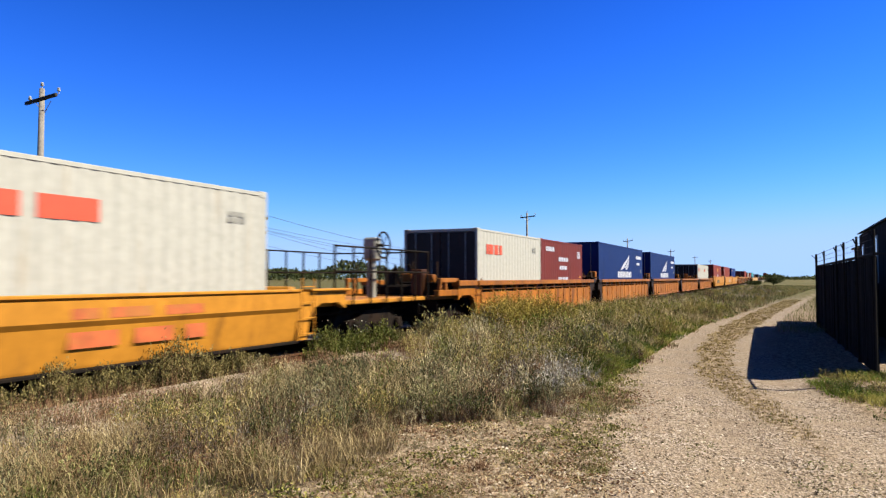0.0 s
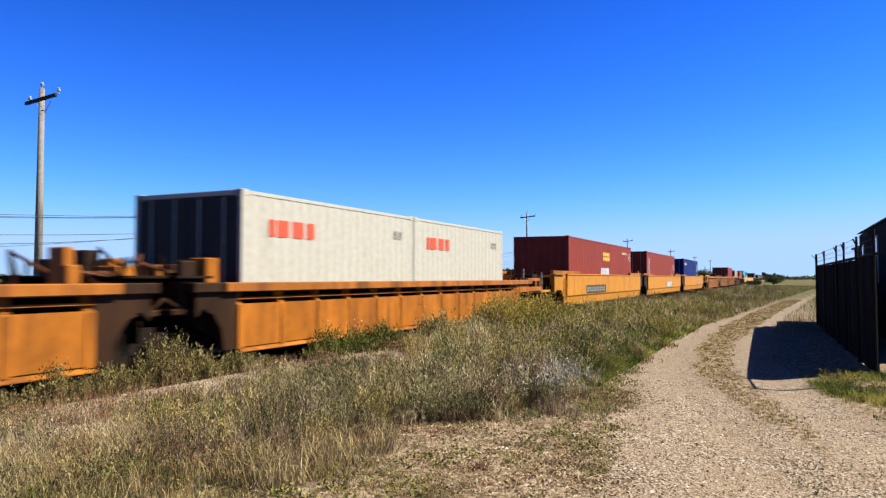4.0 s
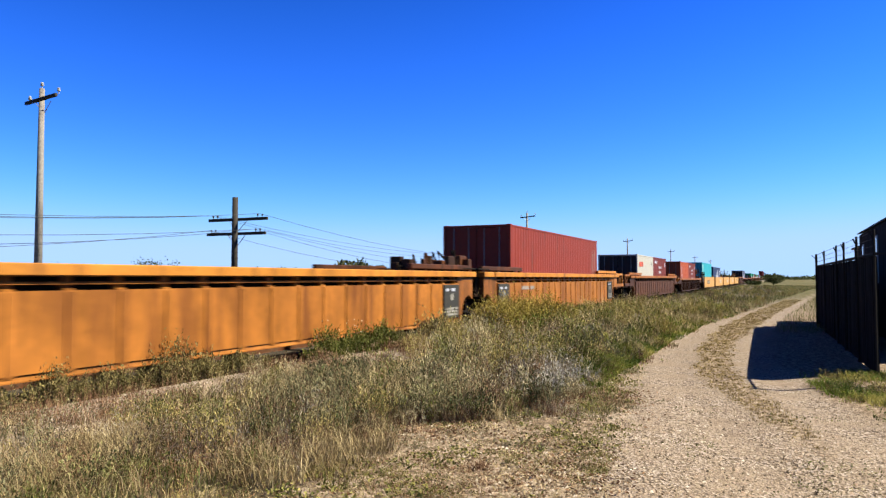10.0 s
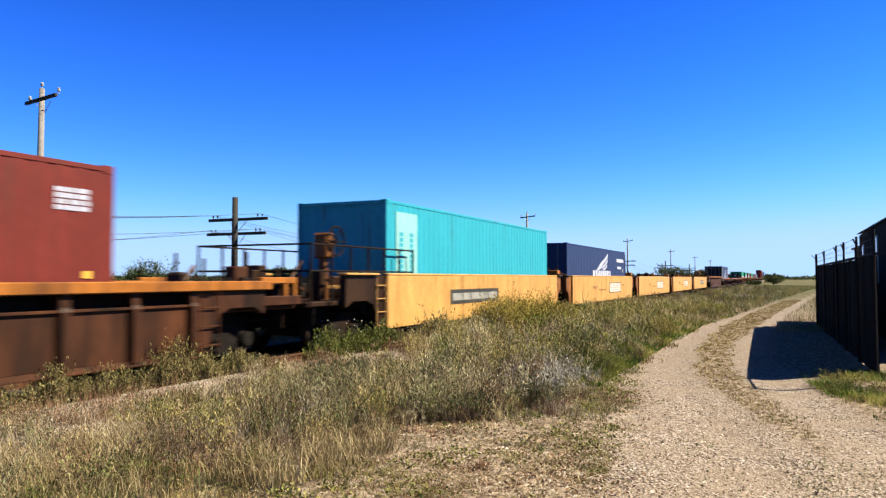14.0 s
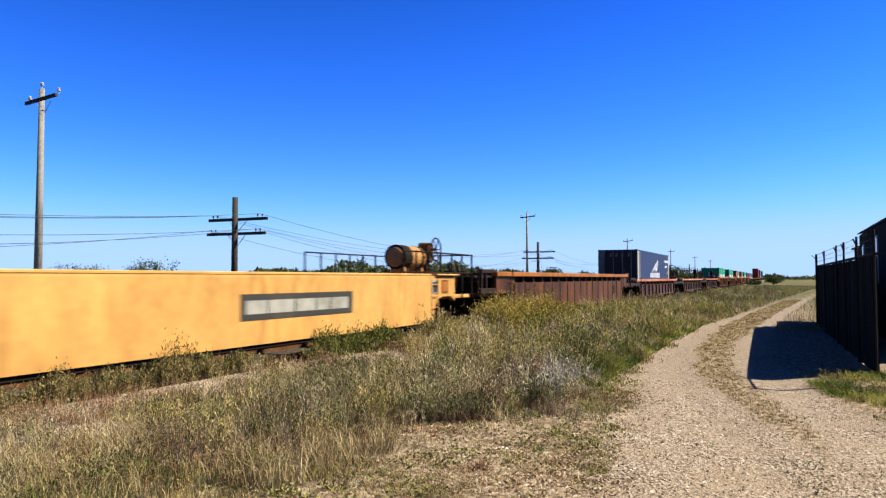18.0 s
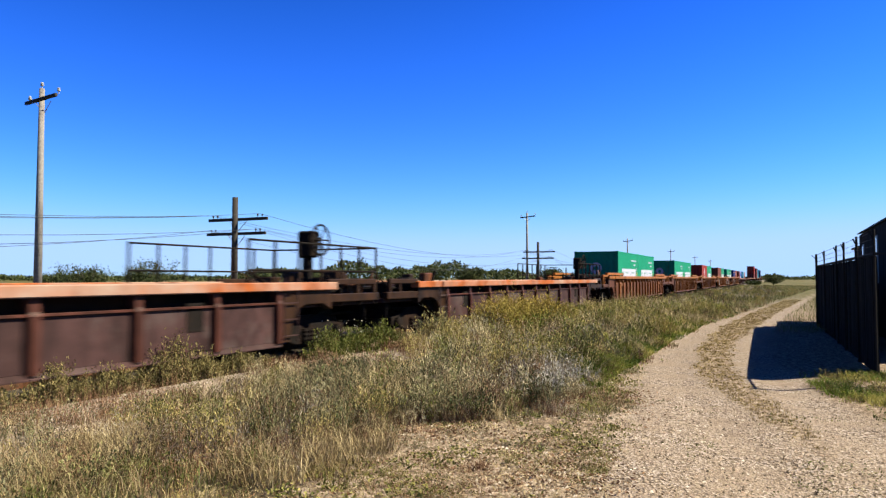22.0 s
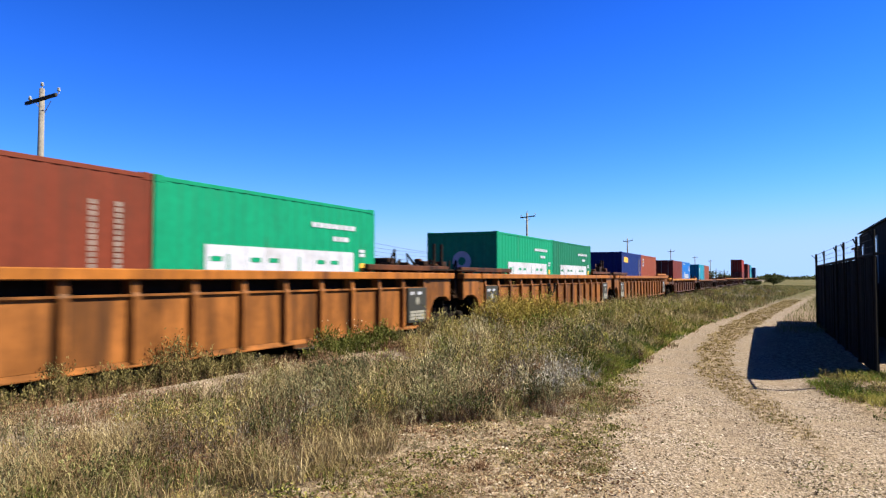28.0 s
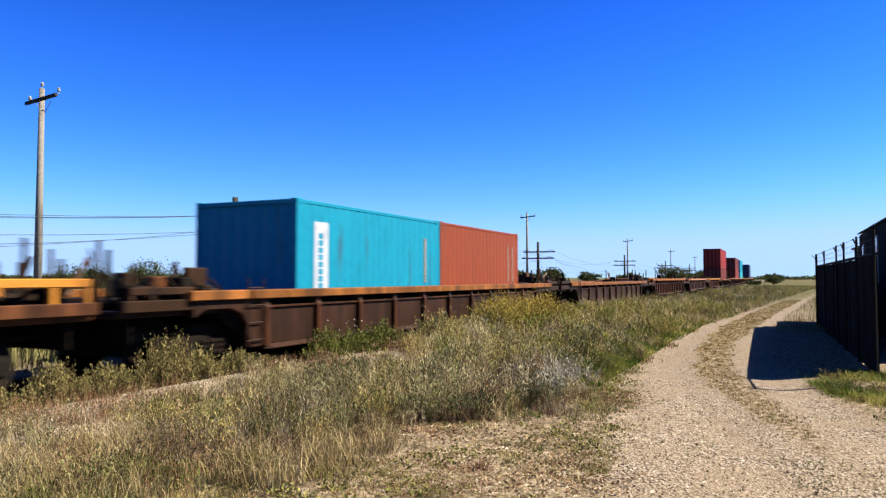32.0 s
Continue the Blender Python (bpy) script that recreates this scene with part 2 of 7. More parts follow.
class Mesh:
    """Gathers plain solids into one mesh."""

    def __init__(self):
        self.v, self.f = [], []

    def add(self, verts, faces):
        o = len(self.v)
        self.v += [tuple(p) for p in verts]
        self.f += [tuple(i + o for i in f) for f in faces]
        return self

    def box(self, x0, x1, y0, y1, z0, z1, c=0.0):
        if not c:
            return self.add([(x, y, z) for z in (z0, z1) for y in (y0, y1) for x in (x0, x1)],
                            [(0, 2, 3, 1), (4, 5, 7, 6), (0, 1, 5, 4), (2, 6, 7, 3), (0, 4, 6, 2), (1, 3, 7, 5)])
        rings = []
        for z, k in ((z0, c), (z0 + c, 0), (z1 - c, 0), (z1, c)):
            rings.append([(x0 + k, y0 + c, z), (x0 + c, y0 + k, z), (x1 - c, y0 + k, z), (x1 - k, y0 + c, z),
                          (x1 - k, y1 - c, z), (x1 - c, y1 - k, z), (x0 + c, y1 - k, z), (x0 + k, y1 - c, z)])
        return self.loft(rings)

    def loft(self, rings, caps=True):
        n = len(rings[0])
        verts = [p for r in rings for p in r]
        faces = [(i * n + j, i * n + (j + 1) % n, (i + 1) * n + (j + 1) % n, (i + 1) * n + j)
                 for i in range(len(rings) - 1) for j in range(n)]
        if caps:
            faces += [tuple(range(n - 1, -1, -1)), tuple(range((len(rings) - 1) * n, len(rings) * n))]
        return self.add(verts, faces)

    def rod(self, a, b, r0, r1=None, n=8):
        a, b = Vector(a), Vector(b)
        r1 = r0 if r1 is None else r1
        q = (b - a).to_track_quat("Z", "Y").to_matrix()
        return self.loft([[a + q @ Vector((r0 * math.cos(t), r0 * math.sin(t), 0)) for t in [2 * math.pi * i / n for i in range(n)]],
                          [b + q @ Vector((r1 * math.cos(t), r1 * math.sin(t), 0)) for t in [2 * math.pi * i / n for i in range(n)]]])

    def turned(self, profile, centre, axis="x", n=20):
        """A solid of revolution: profile rows (along, radius)."""
        rings = []
        for s, r in profile:
            ring = []
            for i in range(n):
                t = 2 * math.pi * i / n
                a, b = r * math.cos(t), r * math.sin(t)
                p = {"x": (s, a, b), "y": (b, s, a), "z": (a, b, s)}[axis]
                ring.append(Vector(p) + Vector(centre))
            rings.append(ring)
        return self.loft(rings)

    def tube(self, pts, r, n=6):
        rings = []
        pts = [Vector(p) for p in pts]
        for i, p in enumerate(pts):
            d = pts[min(i + 1, len(pts) - 1)] - pts[max(i - 1, 0)]
            q = d.to_track_quat("Z", "Y").to_matrix()
            rings.append([p + q @ Vector((r * math.cos(t), r * math.sin(t), 0)) for t in [2 * math.pi * k / n for k in range(n)]])
        return self.loft(rings)

    def prism(self, outline, y0, y1):
        """An outline in x and z, drawn along y."""
        return self.loft([[(x, y0, z) for x, z in outline], [(x, y1, z) for x, z in outline]])

    def slab(self, outline, x0, x1):
        """An outline in y and z, drawn along x."""
        return self.loft([[(x0, y, z) for y, z in outline], [(x1, y, z) for y, z in outline]])

    def data(self, name, material, smooth=False):
        me = bpy.data.meshes.new(name)
        me.from_pydata(self.v, [], self.f)
        bm = bmesh.new()
        bm.from_mesh(me)
        bmesh.ops.recalc_face_normals(bm, faces=bm.faces)
        bm.to_mesh(me)
        bm.free()
        if smooth:
            me.shade_smooth()
        me.materials.append(material)
        return me


def part(name, mesh, material, parent, label="", at=None, smooth=False):
    me = mesh.data(name, material, smooth) if isinstance(mesh, Mesh) else mesh
    ob = new(name, me)
    ob.parent = parent
    if at is not None:
        ob.matrix_basis = at
    if label:
        tagged(ob, label)
    return ob


def thing(name, label, category, group="", kind="", at=None):
    ob = tagged(new(name), label, category, group, kind)
    ob.empty_display_size = 0.3
    if at is not None:
        ob.matrix_basis = at
    return ob


def solid(name, mesh, material, label="", category="", group="", kind="", smooth=False):
    return tagged(new(name, mesh.data(name, material, smooth)), label, category, group, kind)


def raw(name, verts, faces, material, label="", category="", kind="stuff"):
    me = bpy.data.meshes.new(name)
    me.vertices.add(len(verts))
    me.vertices.foreach_set("co", np.asarray(verts, dtype=np.float32).ravel())
    faces = np.asarray(faces, dtype=np.int32)
    k = faces.shape[1]
    me.loops.add(faces.size)
    me.loops.foreach_set("vertex_index", faces.ravel())
    me.polygons.add(len(faces))
    me.polygons.foreach_set("loop_start", np.arange(0, faces.size, k, dtype=np.int32))
    me.update(calc_edges=True)
    me.validate()
    me.materials.append(material)
    return tagged(new(name, me), label, category, "", kind)


# ---- plan ----
TRACK_X = -9.17       # the track's middle
RAIL_TOP = 0.20

START = -3.74         # the train's zero at 0 s


def gone(t):
    """How far the train has come after t seconds, towards -y: about 18 metres a second."""
    return 17.955 * t - 0.0017 * t * t


def bend(y):
    """The track's slight bend far down the line."""
    return -0.0055 * max(0.0, y - 130.0)



def road_mid(y):
    return np.interp(y, [2, 4.5, 6, 7.5, 9.2, 10, 11.5, 14.3, 17, 20, 26, 36, 59, 107, 400, 3000],
                     [2.6, 1.5, 0.9, 0.42, 0.0, -0.24, -0.64, -1.15, -1.36, -1.45, -1.32, -0.78, 0.85, 4.3, 30, 260])


def road_left(y):
    """The road's edge towards the track."""
    return road_mid(y) - np.interp(y, [3, 5.4, 6.9, 9.2, 14.5, 20, 25, 34, 45, 80, 300], [3.2, 2.5, 2.2, 1.85, 1.2, 1.18, 1.12, 0.9, 0.72, 0.65, 0.9])


def weed_edge(y):
    """How far the weeds of the strip reach towards the road."""
    return np.interp(y, [2, 4.4, 5.5, 6.4, 7.1, 7.4, 7.7, 8.2, 9.0, 10.2, 12, 14.5, 20, 25, 34, 60, 160],
                     [-3.3, -3.4, -3.5, -3.8, -3.85, -3.3, -2.8, -2.45, -2.4, -2.5, -2.55, -2.6, -2.8, -2.6, -1.85, 0.0, 6.0])


def wave(x, y, s, k=0.0):
    return (np.sin(x / s + 1.3 * k) * np.cos(y / s * 0.83 + 2.1 * k) + np.sin((x + 1.7 * y) / (2.3 * s) + k) + np.cos((1.9 * x - y) / (1.7 * s) + 3 * k)) / 3

# ---- ground ----


def spread(lo, hi, step, far, grow=1.28):
    a = list(np.arange(lo, hi, step))
    s, v = step, lo
    low = []
    while v > -far:
        s *= grow
        v -= s
        low.append(v)
    s, v = step, a[-1]
    high = []
    while v < far:
        s *= grow
        v += s
        high.append(v)
    return np.array(low[::-1] + a + high)


def height(x, y):
    """The lie of the land: a low bank of ballast under the track, shallow ruts, rough ground between."""
    d = np.abs(x - TRACK_X)
    z = 0.06 * np.clip((3.0 - d) / 0.8, 0, 1)
    up, down = np.clip((-6.35 - x) / 1.0, 0, 1), np.clip((x + 7.62) / 0.26, 0, 1)
    z = z + 0.18 * up * down * np.clip((70 - np.abs(y)) / 40, 0, 1)
    m = x - road_mid(y)
    ruts = np.exp(-((np.abs(m) - 0.75) / 0.35) ** 2)
    near = np.clip(1 - np.abs(y) / 150, 0, 1)
    z = z - 0.035 * ruts * near
    rough = np.clip(np.abs(m) - 1.0, 0, 1) * np.clip((d - 2.6) / 1.0, 0, 1)
    z = z + near * rough * (0.045 * wave(x, y, 0.55) + 0.05 * wave(x, y, 2.1, 1))
    z = z + np.clip(np.hypot(x, y) / 900 - 0.25, 0, 1) * 1.5
    return z


def bare(x, y):
    """How bare of plants the ground is: the ruts of the road, the gravel apron by it."""
    m = x - road_mid(y) + 0.09 * wave(x, y, 0.5, 2) + 0.05 * wave(x, y, 0.17, 5)
    crown = np.interp(y, [7.0, 8.4, 10, 11.5, 14.3, 20, 26, 36, 59, 110], [0.0, 0.10, 0.22, 0.34, 0.30, 0.36, 0.50, 0.50, 0.50, 0.7])
    left = road_left(y) - road_mid(y)
    right = np.interp(y, [4, 9.6, 13, 34, 65, 120], [1.9, 1.12, 1.2, 1.1, 1.0, 1.2])
    inside = np.clip((m - left) / 0.22 + 0.5, 0, 1) * np.clip((right - m) / 0.2 + 0.5, 0, 1)
    worn = np.where(m < 0, np.interp(y, [28, 50, 100], [1, 0.55, 0.2]), np.interp(y, [45, 80, 140], [1, 0.75, 0.35]))
    return inside * worn * np.clip((np.abs(m) - crown) / 0.16 + 0.5, 0, 1)


def growth(x, y):
    """How thickly the strip between track and road is grown over."""
    edge = weed_edge(y) + 0.22 * wave(x, y, 0.45, 4) + 0.10 * wave(x, y, 0.16, 7)
    g = np.clip((edge - x) / 0.35 + 0.4, 0.0, 1)
    shoulder = np.clip((x - TRACK_X - 1.75 - np.clip((13.5 - y) * 0.12, 0, 0.28)) / 0.4, 0.03, 1)
    return (x > TRACK_X + 1.65) * g * shoulder


gx, gy = spread(-8.4, 4.0, 0.11, 3600), spread(1.5, 40.0, 0.16, 3600)
GX, GY = np.meshgrid(gx, gy)
GZ = height(GX, GY)
verts = np.stack([GX, GY, GZ], -1).reshape(-1, 3)
nx, ny = len(gx), len(gy)
ids = np.arange(nx * ny).reshape(ny, nx)
faces = np.stack([ids[:-1, :-1], ids[:-1, 1:], ids[1:, 1:], ids[1:, :-1]], -1).reshape(-1, 4)

GROUND = bpy.data.materials.new("dirt_and_dry_grass")
GROUND.use_nodes = True
gn, gl = GROUND.node_tree.nodes, GROUND.node_tree.links
geo = gn.new("ShaderNodeTexCoord")


def gnoise(scale, detail=6, rough=0.6):
    t = gn.new("ShaderNodeTexNoise")
    t.inputs["Scale"].default_value, t.inputs["Detail"].default_value, t.inputs["Roughness"].default_value = scale, detail, rough
    gl.new(geo.outputs["Object"], t.inputs["Vector"])
    return t.outputs["Fac"]


def gramp(source, stops):
    r = gn.new("ShaderNodeValToRGB")
    while len(r.color_ramp.elements) < len(stops):
        r.color_ramp.elements.new(0.5)
    for e, (p, c) in zip(r.color_ramp.elements, stops):
        e.position, e.color = p, (*c, 1)
    gl.new(source, r.inputs["Fac"])
    return r.outputs[0]


def gmix(fac, a, b, kind="MIX"):
    m = gn.new("ShaderNodeMix")
    m.data_type, m.blend_type = "RGBA", kind
    if isinstance(fac, float):
        m.inputs["Factor"].default_value = fac
    else:
        gl.new(fac, m.inputs["Factor"])
    gl.new(a, m.inputs["A"])
    gl.new(b, m.inputs["B"])
    return m.outputs["Result"]


vor = gn.new("ShaderNodeTexVoronoi")
vor.inputs["Scale"].default_value = 42
gl.new(geo.outputs["Object"], vor.inputs["Vector"])
stones = gramp(vor.outputs["Color"], [(0.26, (0.044, 0.030, 0.022)), (0.42, (0.130, 0.098, 0.074)), (0.58, (0.184, 0.144, 0.114)), (0.76, (0.31, 0.26, 0.235))])
dust = gramp(gnoise(3.5), [(0.3, (0.150, 0.111, 0.083)), (0.7, (0.200, 0.152, 0.119))])
dirt = gmix(gramp(gnoise(1.3, 4), [(0.40, (0.25, 0.25, 0.25)), (0.60, (0.95, 0.95, 0.95))]), dust, stones)
litter = gramp(gnoise(11, 9, 0.8), [(0.38, (0.026, 0.018, 0.010)), (0.46, (0.092, 0.062, 0.038)), (0.53, (0.180, 0.132, 0.094)), (0.60, (0.31, 0.25, 0.205))])
farg = gramp(gnoise(0.05, 8, 0.65), [(0.3, (0.040, 0.044, 0.013)), (0.5, (0.062, 0.056, 0.019)), (0.7, (0.088, 0.070, 0.028))])
att = gn.new("ShaderNodeAttribute")
att.attribute_name = "cover"
sep = gn.new("ShaderNodeSeparateColor")
gl.new(att.outputs["Color"], sep.inputs[0])
# the edge of the bare dirt is broken up by the fine noise
edge = gn.new("ShaderNodeMath")
edge.operation = "MULTIPLY_ADD"
gl.new(gnoise(5, 8, 0.7), edge.inputs[0])
edge.inputs[1].default_value = 1.3
edge.inputs[2].default_value = -0.65
esum = gn.new("ShaderNodeMath")
esum.operation = "ADD"
esum.use_clamp = True
gl.new(edge.outputs[0], esum.inputs[0])
gl.new(sep.outputs[0], esum.inputs[1])
# darker ground colour where the weeds grow thick
weed_floor = gramp(gnoise(11, 8, 0.7), [(0.3, (0.0166, 0.0133, 0.00666)), (0.6, (0.0555, 0.0416, 0.0222)), (0.75, (0.111, 0.0829, 0.0472))])
surface = gmix(att.outputs["Alpha"], litter, weed_floor)
surface = gmix(sep.outputs[1], surface, farg)
surface = gmix(esum.outputs[0], surface, dirt)
# darker bed within 1.78 m of the track's middle
blackish = gramp(gnoise(20, 6, 0.7), [(0.3, (0.0166, 0.0133, 0.00999)), (0.7, (0.0555, 0.0444, 0.0333))])
surface = gmix(sep.outputs[2], surface, blackish)
gb = gn["Principled BSDF"]
gb.inputs["Roughness"].default_value, gb.inputs["Specular IOR Level"].default_value = 0.95, 0.15
gl.new(surface, gb.inputs["Base Color"])
bp1 = gn.new("ShaderNodeBump")
bp1.inputs["Strength"].default_value, bp1.inputs["Distance"].default_value = 0.9, 0.02
gl.new(vor.outputs["Distance"], bp1.inputs["Height"])
bp2 = gn.new("ShaderNodeBump")
bp2.inputs["Strength"].default_value, bp2.inputs["Distance"].default_value = 0.25, 0.04
gl.new(gnoise(9, 6), bp2.inputs["Height"])
gl.new(bp1.outputs[0], bp2.inputs["Normal"])
gl.new(bp2.outputs[0], gb.inputs["Normal"])

ground = raw("ground", verts, faces, GROUND, "flat sandy ground with dry grass and a gravel track", "ground", "structure")
cover = ground.data.color_attributes.new("cover", "FLOAT_COLOR", "POINT")
BARE = bare(GX, GY)
BALL = np.clip((2.9 - np.abs(GX - TRACK_X)) / 0.35, 0, 1)
# grass past the track too, and assumed behind the view, unseen, to lower bounce light
FARG = np.clip(np.maximum((np.hypot(GX, GY) - 35) / 40, np.maximum((TRACK_X - 2.6 - GX) / 1.5, (-0.5 - GY) / 2.0)), 0, 1)
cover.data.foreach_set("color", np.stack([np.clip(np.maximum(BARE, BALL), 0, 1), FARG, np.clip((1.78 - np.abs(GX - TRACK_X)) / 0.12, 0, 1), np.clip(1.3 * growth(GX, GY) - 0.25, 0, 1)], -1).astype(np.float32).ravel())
ground.data.shade_smooth()

# ---- track ----
track = thing("railway_track", "steel rails on dark wooden ties in sandy ballast", "railway track", kind="structure")
RAIL_OUT = [(-0.07, 0), (0.07, 0), (0.07, 0.012), (0.012, 0.03), (0.012, 0.115), (0.036, 0.125), (0.036, 0.16), (-0.036, 0.16), (-0.036, 0.125), (-0.012, 0.115), (-0.012, 0.03), (-0.07, 0.012)]
for side in (-0.7525, 0.7525):
    m = Mesh()
    m.loft([[(TRACK_X + side + x + bend(y), y, RAIL_TOP - 0.16 + z) for x, z in RAIL_OUT] for y in (-700, 0, 130, 500, 1000)])
    part("rail", m, RAIL, track, "rusty steel rail with a worn top")
tie = Mesh().box(-1.3, 1.3, -0.115, 0.115, -0.14, 0.0, 0.012).data("tie", TIE)
for i in range(210):
    part("tie", tie, TIE, track, at=pose(TRACK_X + random.uniform(-0.03, 0.03), -4 + 0.53 * i, RAIL_TOP - 0.155, 0, 0, random.uniform(-0.8, 0.8)))

# ---- well cars ----


def truck_parts(car, y, material=STEEL):
    """A two-axle truck: bolster, side frames, wheelsets, springs."""
    m = Mesh().box(-1.05, 1.05, -0.2, 0.2, 0.38, 0.66, 0.03)
    m.turned([(0.6, 0.3), (0.78, 0.3)], (0, 0, 0), "z", 14)
    m.box(-0.6, 0.6, -1.25, -1.17, 0.3, 0.5, 0.01)
    m.box(-0.6, 0.6, 1.17, 1.25, 0.3, 0.5, 0.01)
    for x in (-0.45, 0.45):
        m.box(x - 0.04, x + 0.04, -1.2, 1.2, 0.42, 0.5)
    truck = part("truck", m, material, car, "dark cast-steel two-axle truck", at=pose(0, y, 0))
    frame_mesh = CACHE.get("side_frame")
    if not frame_mesh:
        m = Mesh()
        m.slab([(-1.12, 0.36), (-1.12, 0.54), (-0.78, 0.58), (-0.42, 0.74), (0.42, 0.74), (0.78, 0.58), (1.12, 0.54), (1.12, 0.36), (0.8, 0.34), (0.42, 0.22), (-0.42, 0.22), (-0.8, 0.34)], -0.07, 0.07)
        for yy in (-0.89, 0.89):
            m.turned([(-0.14, 0.13), (0.16, 0.13), (0.19, 0.09)], (0, yy, 0.42), "x", 14)
        for yy in (-0.18, 0, 0.18):
            m.turned([(0.26, 0.07), (0.30, 0.085), (0.34, 0.07), (0.38, 0.085), (0.42, 0.07), (0.46, 0.085), (0.5, 0.07)], (0.09, yy, 0), "z", 8)
        CACHE["side_frame"] = frame_mesh = m.data("side_frame", STEEL)
        w = Mesh()
        for s in (-1, 1):
            w.turned([(s * 0.68, 0.455), (s * 0.715, 0.45), (s * 0.72, 0.42), (s * 0.80, 0.415), (s * 0.815, 0.40), (s * 0.815, 0.35), (s * 0.775, 0.33), (s * 0.765, 0.15), (s * 0.84, 0.12), (s * 0.84, 0.0)], (0, 0, 0), "x", 24)
        w.turned([(-1.05, 0.07), (1.05, 0.07)], (0, 0, 0), "x", 12)
        CACHE["wheelset"] = w.data("wheelset", WHEEL)
    for s in (-1, 1):
        part("side_frame", frame_mesh, STEEL, truck, at=pose(s * 0.99, 0, 0, 0, 0, 0 if s > 0 else 180))
    for yy in (-0.89, 0.89):
        part("wheelset", CACHE["wheelset"], WHEEL, truck, at=pose(0, yy, 0.42))
    return truck


CACHE = {}


def brake_stand(car, tip, s, deck, wheel=True, material=STEEL, box=None):
    """Railings along an end platform, with the hand-brake wheel on its post."""
    m = Mesh()
    y0, y1 = tip - s * 0.15, tip - s * 4.2
    for x in (-1.36, 1.36):
        for k in range(7):
            y = y0 + (y1 - y0) * k / 6
            m.rod((x, y, deck - 0.1), (x, y, deck + 1.10), 0.026, n=6)
        for z in (1.08, 0.58):
            m.rod((x, y0, deck + z), (x, y1, deck + z), 0.02, n=6)
    for z in (1.08, 0.58):
        m.rod((-1.36, y0, deck + z), (1.36, y0, deck + z), 0.02, n=6)
    part("railing", m, material, car, "thin dark steel end railing")
    if wheel:
        y = tip - s * 1.6
        m = Mesh().box(0.55, 0.72, y - 0.07, y + 0.07, deck - 0.05, deck + 1.05, 0.01)
        m.box(0.48, 0.82, y - 0.15, y + 0.15, deck + 0.85, deck + 1.38, 0.04)
        part("brake_stand", m, box or material, car, "hand-brake gear box on a post")
        m = Mesh()
        c = Vector((0.95, y, deck + 1.2))
        ring = [(c.x, c.y + 0.30 * math.cos(a), c.z + 0.30 * math.sin(a)) for a in [2 * math.pi * i / 20 for i in range(21)]]
        m.tube(ring, 0.022)
        m.rod(c, (0.8, c.y, c.z), 0.035, n=8)
        disc = part("brake_wheel", m, material, car, "round hand-brake wheel")
        for i in range(6):
            a = math.pi * i / 3
            part("spoke", Mesh().rod(c, (c.x, c.y + 0.30 * math.cos(a), c.z + 0.30 * math.sin(a)), 0.014, n=5), material, disc)


def logo_bars(parent, x, y0, y1, z0, z1, material, rows=1, n=5, label="painted lettering as plain bars", s=1, fill=0.80):
    """Unreadable or trade lettering: plain upright bars in rows."""
    hh = (z1 - z0) / rows
    r = random.Random(int(1000 * (abs(y0) + z1)) + rows + n)
    joined = Mesh() if rows * n > 12 or (y1 - y0) / n < 0.12 else None
    for k in range(rows):
        wide = [r.uniform(0.6, 1.3) for _ in range(n)]
        y = y0
        for w in wide:
            w = w * (y1 - y0) / sum(wide)
            m = joined or Mesh()
            m.box(min(x, x + s * 0.004), max(x, x + s * 0.004), y, y + fill * w, z0 + k * hh + 0.10 * hh, z0 + (k + 1) * hh - 0.12 * hh)
            if not joined:
                part("letter_bar", m, material, parent)
            y += w
    if joined:
        tagged(part("stencil", joined, material, parent, label), kind="stuff")


# how far out a ribbed side's sheet lies; the height of the recess over it
SHEETS = {"ochre": 1.475, "brown": 1.465, "orange": 1.46, "rusty": 1.465}
SHALLOW = ("ochre", "brown", "orange", "rusty")
GAPS = {"ochre": 0.17, "orange": 0.19, "dark": 0.12}

RAISED = ("gold", "ochre", "brown", "tan", "tan_brown")


